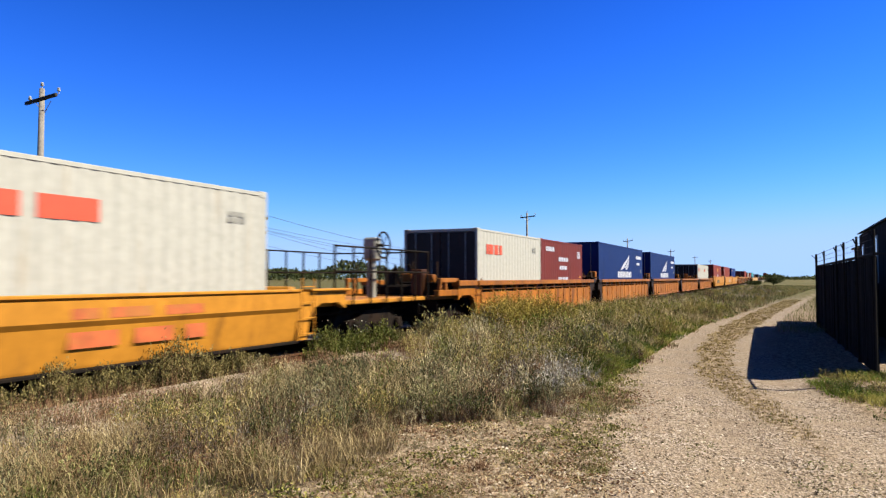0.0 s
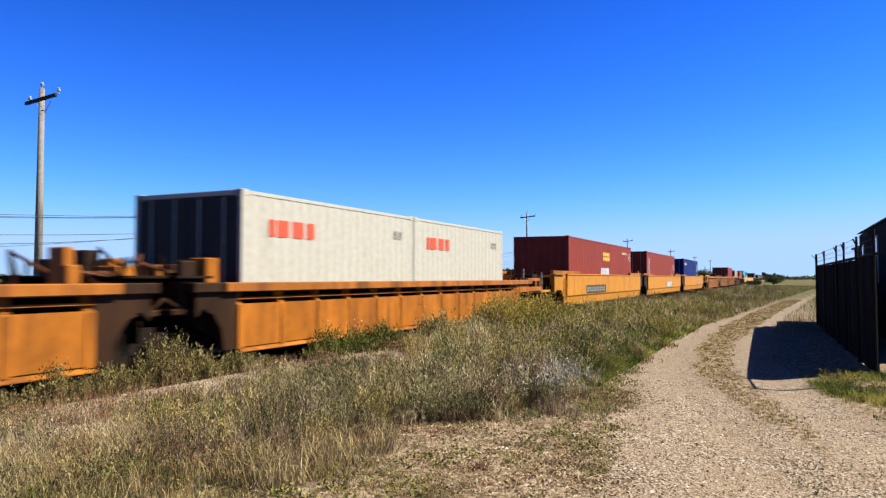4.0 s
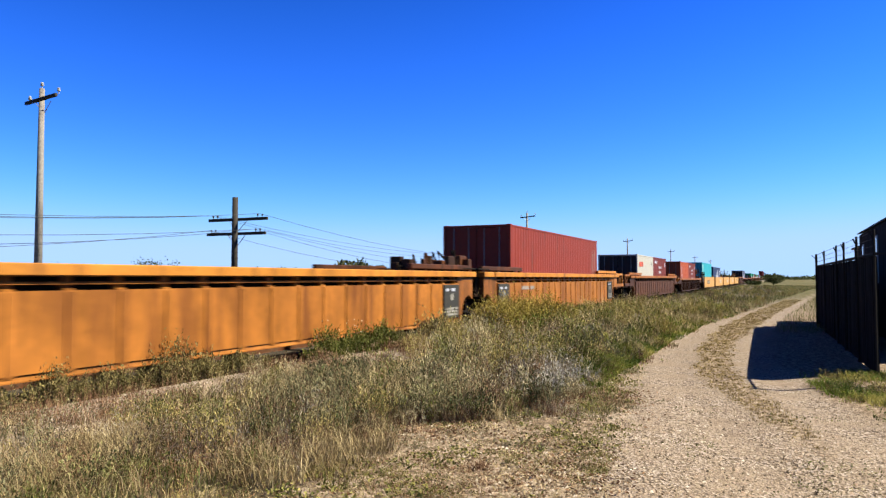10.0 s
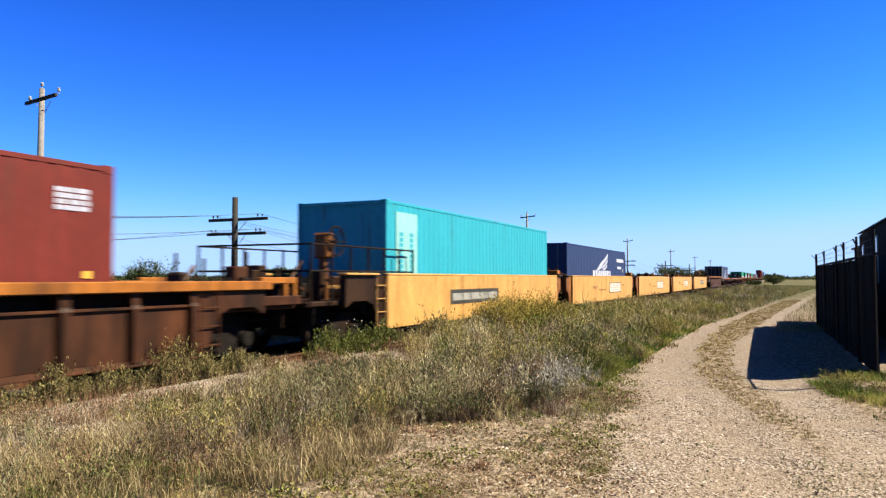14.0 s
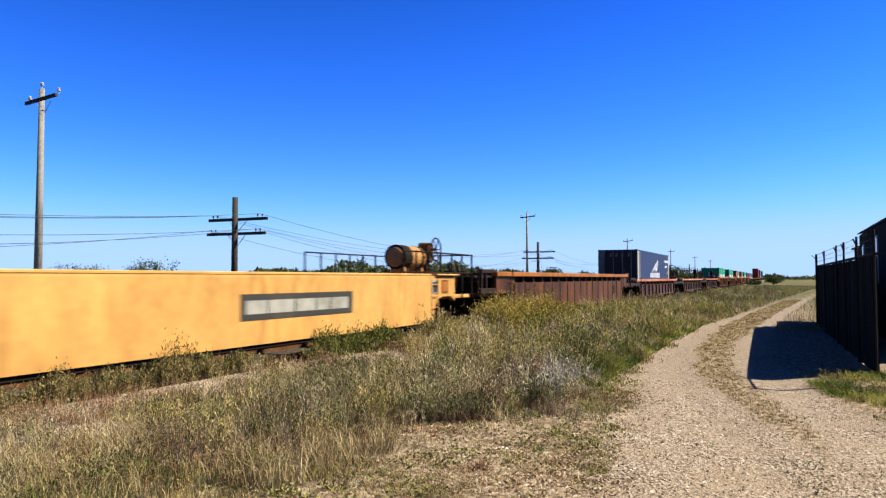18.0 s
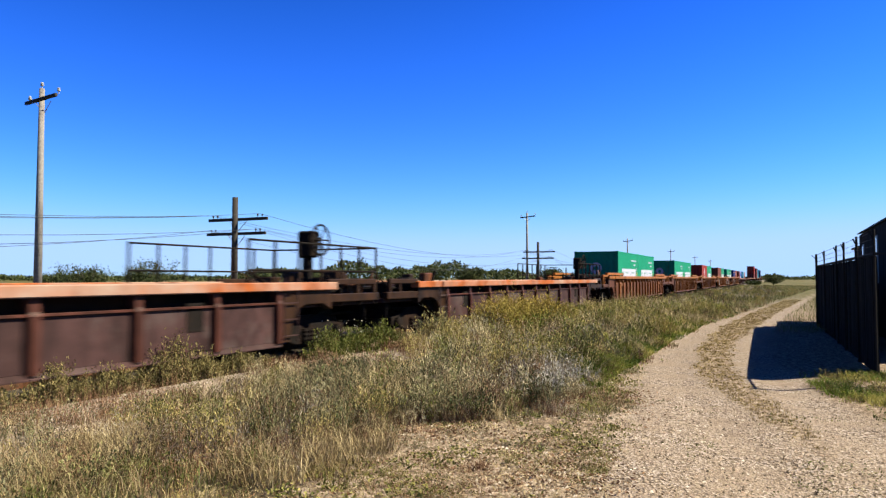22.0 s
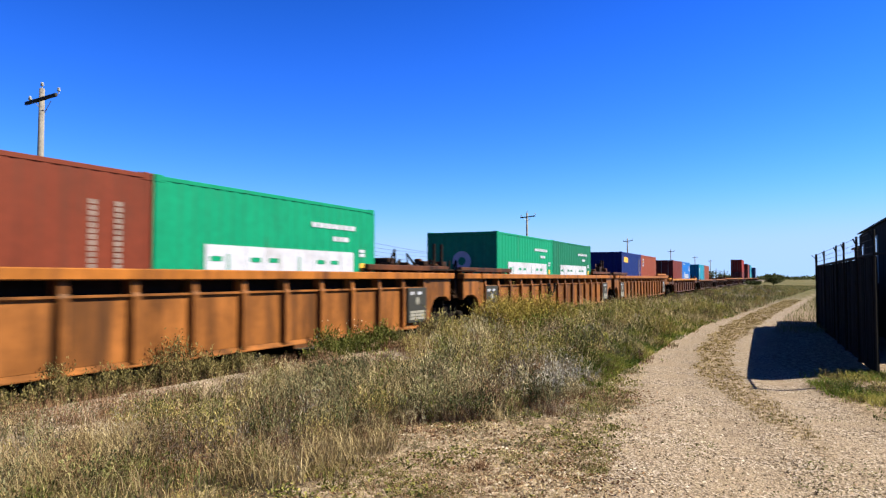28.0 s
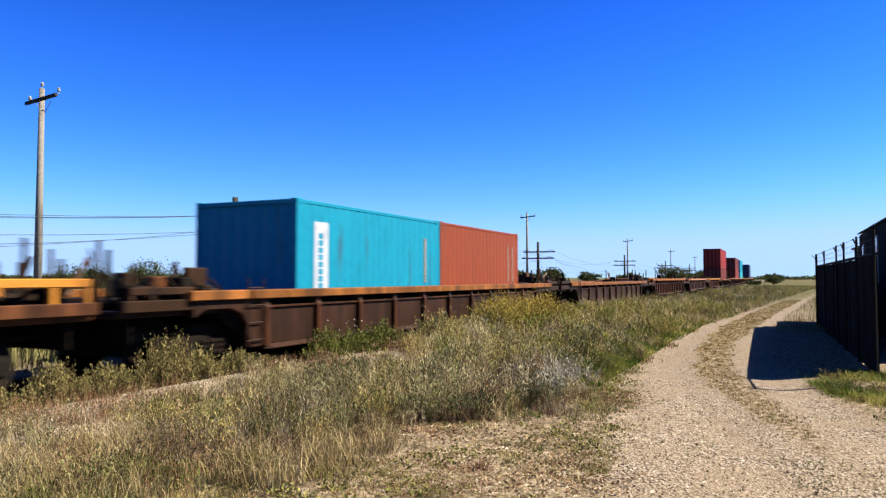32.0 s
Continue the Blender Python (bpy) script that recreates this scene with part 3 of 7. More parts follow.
def well_car(style, reach, well, near_end, far_end, top, side, chord, rib=None, ribs=0, smooth=False, label="", panel=None, marks=(), brake="", fold=0.9):
    """One unit of a well car. Origin on the rail top at its middle. near_end, far_end: "art" (shared truck) or "coupler"; reach: how far each end goes.
    top: height of the side's upper edge over the rail."""
    car = thing("well_car", label, "well car", "well cars of the freight train")
    h, low = well / 2, 0.34
    for s in (1, -1):
        if smooth:
            # pressed side with a folded lower half, nearly flat on the pale cars
            groove, crease, foot = (1.518, 1.518, 1.515) if style == "pale" else (1.50, 1.47, 1.39 if style == "low_gold" else 1.43)
            m = Mesh()
            m.prism([(s * groove, top), (s * groove, top - 0.02), (s * 1.52, top - 0.03), (s * 1.52, fold), (s * crease, fold - 0.07), (s * foot, low + 0.03), (s * 1.38, low), (s * 1.36, low), (s * 1.36, fold - 0.07), (s * 1.44, fold + 0.01), (s * 1.44, top)], -h, h)
            sp = part("side_panel", m, side, car, "smooth painted steel side, dented and scuffed")
            lip = 1.524 if style == "pale" else 1.545
            m = Mesh().box(min(s * 1.40, s * lip), max(s * 1.40, s * lip), -h, h, top, top + 0.05, 0.012)
            part("top_chord", m, chord, car)
            m = Mesh().box(min(s * 1.34, s * 1.47), max(s * 1.34, s * 1.47), -h, h, low - 0.05, low, 0.01)
            part("bottom_rail", m, STEEL, car, "dark lower rail")
        else:
            face = SHEETS.get(style, 1.425)
            gap = top - 0.15 - GAPS.get(style, 0.19)
            m = Mesh().box(min(s * (face - 0.04), s * face), max(s * (face - 0.04), s * face), -h, h, low + 0.02, gap)
            sp = part("side_panel", m, side, car, "recessed steel side sheet, streaked with rust")
            # dark sheet closes the open recess and stands for its shade
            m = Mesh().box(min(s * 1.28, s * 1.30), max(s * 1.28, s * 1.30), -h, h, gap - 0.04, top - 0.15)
            part("recess", m, STEEL, car, "dark sheet standing for the shade of the recess below the top chord")
            m = Mesh().box(min(s * 1.34, s * 1.56), max(s * 1.34, s * 1.56), -h - 0.35, h + 0.35, top - 0.15, top, 0.015)
            part("top_chord", m, chord, car, "worn painted top chord")
            m = Mesh().prism([(s * 1.33, low - 0.06), (s * 1.50, low - 0.06), (s * 1.50, low - 0.045), (s * 1.40, low + 0.03), (s * 1.33, low + 0.03)], -h, h)
            part("bottom_rail", m, side, car, "lower angle rail")
            if style not in ("brown", "tan_brown", "rusty"):
                wide, deep = (-0.015, 0.035) if style in ("orange", "ochre") else (0.045, 0.035)
                lift = 0.10 if style in ("orange", "ochre") else 0.0
                m = Mesh().box(min(s * (face - 0.04), s * (face + wide)), max(s * (face - 0.04), s * (face + wide)), -h, h, gap + lift + 0.005 - deep, gap + lift + 0.005, 0.004)
                part("flange", m, rib or side, car, "thin bent flange along the sheet's upper edge")
            key = (style, s, round(top, 2))
            rm = CACHE.get(key)
            if not rm:
                proud = face + 0.018 if style in SHALLOW else 1.515
                m = Mesh().prism([(s * 1.30, gap - 0.05), (s * (face - 0.01), gap - 0.06), (s * (face - 0.01), low), (s * proud, low), (s * proud, gap - 0.02), (s * (1.40 if style in SHALLOW else 1.49), gap + 0.03), (s * (1.40 if style in SHALLOW else 1.48), top - 0.15), (s * 1.30, top - 0.15)], -0.055, 0.055)
                CACHE[key] = rm = m.data("rib", rib or side)
            for i in range(ribs):
                part("rib", rm, rib, car, at=pose(0, -h + 0.06 + (well - 0.12) * i / (ribs - 1), 0))
    # floor of the well: cross-bearers, sills
    m = Mesh()
    for i in range(9):
        y = -h + 0.25 + (well - 0.5) * i / 8
        m.box(-1.38, 1.38, y - 0.12, y + 0.12, low - 0.03, low + 0.02)
    part("well_floor", m, STEEL, car, "open floor of steel cross-bearers")
    for s, kind in ((-1, near_end), (1, far_end)):
        tip = reach[0] if s < 0 else reach[1]
        e = tip - 2.1
        deck = 1.0
        # bulkhead of the well, end sill, sloping side ends
        m = Mesh().box(-1.42, 1.42, min(s * h, s * (h + 0.08)), max(s * h, s * (h + 0.08)), low, top - 0.02, 0.01)
        part("bulkhead", m, side, car)
        out = min(h + (1.95 if kind == "art" else 1.55), tip - 0.42)
        for q in (-1, 1):
            upper = top - 0.15 if not smooth else top
            arch = [(out, 0.86), (out - 0.25, 0.98), (h + 0.75, 0.98), (h + 0.52, 0.90), (h + 0.36, 0.70), (h + 0.28, low)]
            m = Mesh().slab([(s * h, low), (s * h, upper), (s * out, upper)] + [(s * y, z) for y, z in arch], min(q * 1.30, q * 1.45), max(q * 1.30, q * 1.45))
            # pale cars: the tan of joint end plates stands in for shaded side paint
            part("side_end", m, side if style == "tan" else P_TAN if style in ("ochre", "pale") and kind == "art" else P_GRIMY if kind == "art" or (style == "pale" and s < 0) or style == "maroon" else side, car, "end plate arched over the truck")
            if style in RAISED:
                m = Mesh().box(min(q * 1.28, q * 1.41), max(q * 1.28, q * 1.41), min(s * (h - 2.5), s * out), max(s * (h - 2.5), s * out), top + 0.05, top + 0.17, 0.012)
                for k in range(6):
                    y = h - 2.4 + (out - h + 2.3) * k / 5
                    m.box(min(q * 1.30, q * 1.38), max(q * 1.30, q * 1.38), min(s * y, s * (y + 0.06)), max(s * y, s * (y + 0.06)), top - 0.01, top + 0.05)
                part("end_coaming", m, P_ORANGE if style == "gold" else P_RUSTY if kind == "art" else chord, car, "raised worn rail on the end of the side")
            m = Mesh().box(min(q * 1.30, q * 1.53), max(q * 1.30, q * 1.53), min(s * (h + 0.36), s * (out + 0.1)), max(s * (h + 0.36), s * (out + 0.1)), upper, upper + (0.15 if not smooth else 0.05), 0.015)
            part("chord_end", m, chord if style in ("tan", "ochre") else P_GRIMY if kind == "art" else chord, car)
            if kind == "art":
                m = Mesh().box(min(q * 0.75, q * 1.28), max(q * 0.75, q * 1.28), min(s * (tip - 0.75), s * (tip - 0.3)), max(s * (tip - 0.75), s * (tip - 0.3)), deck - 0.05, top + 0.06, 0.04)
                m.rod((q * 1.0, s * (tip - 0.5), top), (q * 1.0, s * (tip - 0.5), top + 0.35), 0.03, n=6)
                m.tube([(q * 1.25, s * (tip - 0.8), 1.2), (q * 1.3, s * (tip - 0.35), 0.95), (q * 1.25, s * tip, 1.15)], 0.025, 5)
                part("bearing_block", m, P_GRIMY, car, "raised side-bearing block")
        m = Mesh().box(-1.30, 1.30, min(s * (h + 0.1), s * (tip - 0.12)), max(s * (h + 0.1), s * (tip - 0.12)), deck - 0.10, deck, 0.02)
        m.box(-0.35, 0.35, min(s * (h + 0.05), s * (tip - 0.1)), max(s * (h + 0.05), s * (tip - 0.1)), deck - 0.34, deck - 0.05, 0.02)
        part("end_platform", m, P_GRIMY if kind == "art" or (style == "pale" and s < 0) else chord if smooth else side, car, "end platform over the truck")
        # draft sill, sloping shear plate, brake rods and hoses below
        m = Mesh().box(-0.45, 0.45, min(s * (h + 0.1), s * (tip - 0.25)), max(s * (h + 0.1), s * (tip - 0.25)), deck - 0.42, deck - 0.08, 0.02)
        m.slab([(s * (h + 0.06), low), (s * (h + 0.06), deck - 0.1), (s * (h + 0.9), deck - 0.1)], -1.28, 1.28)
        for x in (-0.9, 0.9):
            m.rod((x, s * (h + 0.1), deck - 0.28), (x, s * (tip - 0.3), deck - 0.28), 0.03, n=6)
        m.box(-1.25, 1.25, min(s * (tip - 0.4), s * (tip - 0.42)), max(s * (tip - 0.4), s * (tip - 0.42)), deck - 0.45, deck + 0.02, 0.02)
        part("draft_sill", m, STEEL, car, "dark greasy draft sill and shear plate")
        m = Mesh().tube([(0.35, s * (tip - 0.2), deck - 0.2), (0.4, s * (tip - 0.05), deck - 0.5), (0.35, s * (tip + 0.02), deck - 0.62)], 0.03, 6)
        part("air_hose", m, BLACKP, car, "hanging rubber air hose")
        if kind == "coupler" and not smooth:
            # open end: a rail from the chord to the tip, a sill along the platform, an added dark box with gear between
            for q in (-1, 1):
                m = Mesh().box(min(q * 1.33, q * 1.43), max(q * 1.33, q * 1.43), min(s * (out - 0.05), s * (tip - 0.25)), max(s * (out - 0.05), s * (tip - 0.25)), top - 0.05, top + 0.06, 0.012)
                for y in (tip - 0.32, (out + tip) / 2):
                    m.box(min(q * 1.34, q * 1.42), max(q * 1.34, q * 1.42), min(s * y, s * (y + 0.07)), max(s * y, s * (y + 0.07)), deck, top - 0.04)
                part("end_rail", m, P_GRIMY if style in ("maroon", "dark", "rusty") else chord, car, "worn rail round the open end")
                m = Mesh().box(min(q * 1.30, q * 1.44), max(q * 1.30, q * 1.44), min(s * (out - 0.05), s * (tip - 0.14)), max(s * (out - 0.05), s * (tip - 0.14)), deck - 0.02, deck + 0.14, 0.012)
                part("end_sill", m, P_GRIMY if style in ("maroon", "dark", "rusty") else side, car, "sill along the end platform")
            # box added to darken the open void and close off the bright field behind
            m = Mesh().box(-1.1, 1.1, min(s * (h + 0.3), s * (tip - 0.55)), max(s * (h + 0.3), s * (tip - 0.55)), deck, top - 0.12, 0.05)
            for k in range(5):
                y = h + 0.5 + (tip - h - 1.2) * k / 4
                m.box(0.9, 1.24, min(s * y, s * (y + 0.22)), max(s * y, s * (y + 0.22)), deck, deck + 0.22 + 0.12 * (k % 3), 0.02)
                m.rod((1.2, s * y, deck + 0.1), (1.2, s * (y + 0.5), deck + 0.45), 0.025, n=5)
            part("end_gear", m, STEEL, car, "dark box added for the end's dark void, with brake gear on it")
        if kind == "art" or style != "low_gold":
            r = random.Random(len(style) + int(10 * tip) + (7 if s > 0 else 0))
            base = top if kind == "art" else deck + 0.1
            for k in range(15 if kind == "art" and not smooth else 11):
                y, x = tip - r.uniform(0.1, 1.1 if kind == "art" else tip - h - 0.3), r.uniform(-0.9, 1.15)
                a, c, d = r.uniform(0.06, 0.22), r.uniform(0.06, 0.22), r.uniform(0.12, 0.62 if kind == "art" and not smooth else 0.42 if kind == "art" else 0.75)
                m = Mesh()
                if k % 2:
                    m.tube([(x, s * y, base - 0.05), (x + r.uniform(-0.2, 0.2), s * y + r.uniform(-0.4, 0.4), base + d), (x + 0.1, s * y + r.uniform(-0.6, 0.6), base + 0.1)], 0.035, 5)
                    part("hose", m, P_RUSTY if k % 3 == 0 else STEEL, car)
                else:
                    part("bracket", m.box(x - a, x + a, s * y - c, s * y + c, base - 0.1, base + d * 0.8, 0.02), (P_ORANGE if (smooth and kind == "art") or (style == "orange" and k % 3) else P_RUSTY) if k % 4 and (kind == "art" or not smooth) else P_GRIMY, car)
            if style == "tan" and kind == "art" and s < 0:
                for y in (-0.25, 0.2):
                    part("post", Mesh().rod((0.9, s * tip + y, 1.0), (0.9, s * tip + y, 2.35), 0.045, n=8), P_GRIMY, car, "upright dark post between two cars")
        # gear boxes and reservoirs on the platform
        m = Mesh().box(-0.95, -0.35, min(s * (h + 0.3), s * (h + 0.75)), max(s * (h + 0.3), s * (h + 0.75)), deck, deck + 0.34, 0.03)
        part("valve_box", m, STEEL, car, "dark valve box on the end platform")
        m = Mesh().turned([(-0.5, 0.02), (-0.46, 0.13), (0.46, 0.13), (0.5, 0.02)], (0.45, s * (h + 0.55), deck + 0.16), "x", 12)
        part("air_tank", m, side, car, "air reservoir")
        if kind == "art":
            m = Mesh().box(-1.42, 1.42, min(s * (h + 0.5), s * (tip - 0.1)), max(s * (h + 0.5), s * (tip - 0.1)), top + 0.06, top + 0.10, 0.006)
            for x in (-1.2, 1.2):
                m.box(x - 0.05, x + 0.05, min(s * (h + 0.6), s * (h + 0.7)), max(s * (h + 0.6), s * (h + 0.7)), deck, top + 0.07)
            part("crossover_plate", m, STEEL, car, "dark crossover walkway plate")
        # ladder of grab irons on the near corner
        m = Mesh()
        for k in range(4):
            z = 0.45 + 0.28 * k
            m.rod((1.50, s * (h + 0.06), z), (1.50, s * (h + 0.44), z), 0.012, n=5)
        m.rod((1.50, s * (h + 0.06), 0.35), (1.50, s * (h + 0.06), 1.45), 0.014, n=5)
        m.rod((1.50, s * (h + 0.44), 0.35), (1.50, s * (h + 0.44), 1.45), 0.014, n=5)
        if kind == "coupler":
            part("ladder", m, side, car, "steel ladder of grab irons")
        if style == "ochre" and s < 0:
            logo_bars(car, face + 0.018, -h + 2.2, -h + 3.6, gap - 0.25, gap - 0.10, FADED, 1, 2, fill=0.85)
        if panel:
            m = Mesh().box(1.43, 1.52, min(s * (h - 0.02), s * (h - 0.95)), max(s * (h - 0.02), s * (h - 0.95)), low + 0.08, top - 0.35, 0.008)
            plate = part("notice_plate", m, BLACKP, car, "black stencilled notice plate")
            a, b = sorted((s * (h - 0.12), s * (h - 0.85)))
            logo_bars(plate, 1.52, a, b, top - 0.52, top - 0.43, WHITEP, 1, 2, fill=0.55)
            logo_bars(plate, 1.52, a, b, low + 0.14, low + 0.36, GREYP, 3, 5, fill=0.95)
            part("emblem", Mesh().turned([(0, 0.09), (0.004, 0.09)], (1.52, (a + b) / 2, top - 0.66), "x", 16), GREYP, plate, "round grey emblem")
        if kind == "art":
            if s < 0:
                truck_parts(car, s * tip)
        else:
            truck_parts(car, s * e)
            m = Mesh().box(-0.12, 0.12, min(s * (tip - 0.5), s * (tip + 0.02)), max(s * (tip - 0.5), s * (tip + 0.02)), 0.72, 0.98, 0.03)
            m.box(-0.2, 0.2, min(s * (tip - 0.1), s * (tip + 0.16)), max(s * (tip - 0.1), s * (tip + 0.16)), 0.68, 1.0, 0.04)
            part("coupler", m, STEEL, car, "rusty knuckle coupler")
            if brake == "both" or (brake == "near" and s < 0) or (brake == "far" and s > 0):
                brake_stand(car, s * tip, s, deck, True, box={"pale": P_TAN, "low_gold": GREYP}.get(style))
            elif not brake or smooth:
                for x in (-1.2, -0.5, 0.5, 1.2):
                    part("guide_post", Mesh().rod((x, s * (tip - 0.5), deck), (x, s * (tip - 0.5), deck + random.uniform(0.6, 1.0)), 0.03, n=6), GALV if smooth else P_GRIMY, car)
    if style == "pale" and far_end == "coupler":
        m = Mesh().turned([(6.5, 0.05), (6.54, 0.22), (6.62, 0.30), (7.85, 0.30), (7.93, 0.22), (7.97, 0.05)], (0.45, 0, 1.98), "y", 18)
        for y in (6.75, 7.7):
            m.box(0.25, 0.65, y - 0.05, y + 0.05, 1.0, 1.72, 0.01)
        tank = part("reservoir", m, paint("light_tan_paint", (0.25, 0.125, 0.048), 0.2), car, "tan air reservoir lying over the end platform", smooth=False)
        for y in (6.58, 7.55):
            part("strap", Mesh().turned([(y, 0.308), (y + (0.42 if y < 6.6 else 0.08), 0.308)], (0.45, 0, 1.98), "y", 18), STEEL, tank)
    if smooth and far_end == "coupler" and style != "low_gold":
        for y0, inner, edge in ((h + 0.18, BLACKP, GREYP), (h + 0.72, P_OCHRE if style == "pale" else BLACKP, P_TAN if style == "pale" else GREYP)):
            plate = part("notice_plate", Mesh().box(1.452, 1.458, y0, y0 + 0.40, top - 0.44, top - 0.10), edge, car, "small framed notice plate")
            part("notice_field", Mesh().box(1.458, 1.462, y0 + 0.05, y0 + 0.35, top - 0.39, top - 0.15), inner, plate)
    if style in ("tan_brown", "rusty", "maroon"):
        for y in (-h + 1.15, h - 2.1):
            hatch = part("hatch", Mesh().box(face - 0.01, face + 0.008, y, y + 0.34, 0.66, 1.08), STEEL, car, "dark opening in the side sheet")
            if style == "tan_brown":
                part("step", Mesh().box(face, face + 0.09, y + 0.06, y + 0.62, 1.02, 1.16, 0.01), rib or side, hatch, "small bolted-on box")
    for k in marks:
        k(car, top)
    return car


def mark_bars(y0, y1, z0, z1, material, rows=1, n=5, back=None, x=1.525, fill=0.93):
    """Lettering on a smooth side, on a dark plate where one is given."""
    def make(car, top):
        xx = x
        if back:
            m = Mesh().box(x, x + 0.004, y0 - 0.12, y1 + 0.12, z0 - 0.07, z1 + 0.07)
            part("plate", m, back, car, "painted plate")
            xx = x + 0.004
        logo_bars(car, xx, y0, y1, z0, z1, material, rows, n, fill=fill)
    return make


# ---- containers ----


def container(length, tall, colour, label, style=""):
    """A steel freight box, its near end at y = 0, its floor at z = 0. Corrugated walls, frame, corner castings, doors."""
    box = thing("shipping_container", label, "container", "containers of the freight train")
    L, H, W = length, tall, 1.219
    paintm = BOX[colour]
    key = ("wall", L, H, colour)
    if key not in CACHE:
        pitch = 0.278
        n = int((L - 0.3) / pitch)
        ys, xs = [], []
        y0 = (L - n * pitch) / 2
        for i in range(n):
            for a, d in ((0, 0), (0.072, 0), (0.14, 1), (0.21, 1)):
                ys.append(y0 + i * pitch + a)
                xs.append(d)
        ys, xs = [0.06] + ys + [L - 0.06], [0] + xs + [0]
        z0, z1 = 0.14, H - 0.08
        v = [(0.011 * -x, y, z) for z in (z0, z1) for x, y in zip(xs, ys)]
        k = len(ys)
        m = Mesh().add(v, [(i, i + 1, k + i + 1, k + i) for i in range(k - 1)])
        CACHE[key] = m.data("wall", paintm)
        m = Mesh()
        ex = [-W + 0.08 + (2 * W - 0.16) * i / 28 for i in range(29)]
        v = [(x, 0.03 * (1 if (i // 2) % 2 else 0), z) for z in (z0, z1) for i, x in enumerate(ex)]
        m.add(v, [(i, i + 1, 29 + i + 1, 29 + i) for i in range(28)])
        CACHE[("end", H, colour)] = m.data("end_wall", paintm)
        m = Mesh()
        for s in (-1, 1):
            for y in (0, L):
                q = 0.08 if y == 0 else -0.08
                m.box(min(s * (W - 0.08), s * (W - 0.004)), max(s * (W - 0.08), s * (W - 0.004)), min(y, y + q), max(y, y + q), 0.10, H - 0.10, 0.006)
            m.box(min(s * (W - 0.06), s * (W - 0.002)), max(s * (W - 0.06), s * (W - 0.002)), 0.15, L - 0.15, H - 0.085, H - 0.02, 0.006)
            m.box(min(s * (W - 0.06), s * (W - 0.002)), max(s * (W - 0.06), s * (W - 0.002)), 0.15, L - 0.15, 0.02, 0.15, 0.006)
        for y in (0.0, L - 0.08):
            m.box(-W + 0.08, W - 0.08, y, y + 0.08, H - 0.10, H - 0.015, 0.006)
            m.box(-W + 0.08, W - 0.08, y, y + 0.08, 0.02, 0.15, 0.006)
        CACHE[("frame", L, H, colour)] = m.data("frame", paintm)
        m = Mesh()
        k = int(L / 0.42)
        rings = [(y, H - 0.03 + (0.012 if i % 4 in (1, 2) else 0)) for i, y in enumerate(np.linspace(0.08, L - 0.08, 2 * k))]
        v = [(x, y, z) for x in (-W + 0.06, W - 0.06) for y, z in rings]
        m.add(v, [(i, i + 1, 2 * k + i + 1, 2 * k + i) for i in range(2 * k - 1)])
        CACHE[("roof", L, H, colour)] = m.data("roof", paintm)
        m = Mesh().box(-W + 0.01, W - 0.01, 0.05, L - 0.05, 0.03, 0.06)
        CACHE[("base", L)] = m.data("base", STEEL)
        CACHE[("casting", colour)] = Mesh().box(-0.081, 0.081, -0.089, 0.089, -0.059, 0.059, 0.012).data("corner_casting", paintm)
    part("wall", CACHE[key], paintm, box, at=pose(W - 0.008, 0, 0))
    part("wall", CACHE[key], paintm, box, at=pose(-W + 0.008, L, 0, 0, 0, 180))
    part("frame", CACHE[("frame", L, H, colour)], paintm, box)
    part("roof", CACHE[("roof", L, H, colour)], paintm, box)
    part("base", CACHE[("base", L)], STEEL, box)
    for x in (-W + 0.081, W - 0.081):
        for y in (0.089, L - 0.089):
            for z in (0.059, H - 0.059):
                part("corner_casting", CACHE[("casting", colour)], paintm, box, at=pose(x, y, z))
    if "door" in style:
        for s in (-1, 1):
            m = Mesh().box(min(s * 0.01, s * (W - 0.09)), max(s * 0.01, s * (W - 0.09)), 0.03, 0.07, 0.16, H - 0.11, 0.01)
            # darkend: the end's shade is put into the door leaf's colour
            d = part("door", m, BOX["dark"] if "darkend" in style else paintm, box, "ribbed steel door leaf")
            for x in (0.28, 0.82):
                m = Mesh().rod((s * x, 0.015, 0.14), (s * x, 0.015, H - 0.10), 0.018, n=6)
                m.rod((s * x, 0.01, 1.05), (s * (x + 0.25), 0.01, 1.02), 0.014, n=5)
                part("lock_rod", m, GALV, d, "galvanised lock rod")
    else:
        part("end_wall", CACHE[("end", H, colour)], paintm, box, at=pose(0, 0.035, 0))
    part("end_wall", CACHE[("end", H, colour)], paintm, box, at=pose(0, L - 0.035, 0, 0, 0, 180))
    x = W - 0.005
    # trade lettering and marks as plain shapes
    def fine(y0, y1, z0, z1, rows=5, n=3, material=WHITEP):
        logo_bars(box, x, y0, y1, z0, z1, material, rows, n, "small stencilled data as bars")
    if "wordmark_red" in style:
        a = (5.3, 9.15) if L > 8 else (0.7, 2.1)
        logo_bars(box, x, *a, 1.80, 2.18, REDP, 1, 4, "orange-red trade lettering as bars", fill=0.74)
        fine(L - 0.95, L - 0.55, 2.0, 2.2, 2, 3, STAMP)
    if "rows_white" in style:
        logo_bars(box, x, 0.65, 1.75, 2.12, 2.34, WHITEP, 1, 5)
        logo_bars(box, x, 2.35, 3.75, 1.76, 1.97, WHITEP, 1, 6)
        logo_bars(box, x, 2.5, 3.6, 1.43, 1.63, WHITEP, 1, 4)
        logo_bars(box, x, 2.3, 3.8, 1.02, 1.17, WHITEP, 1, 3)
        fine(L - 0.85, L - 0.35, 1.95, 2.25, 4, 3)
        logo_bars(box, x, L - 0.45, L - 0.3, 1.1, 1.22, YELP, 1, 1)
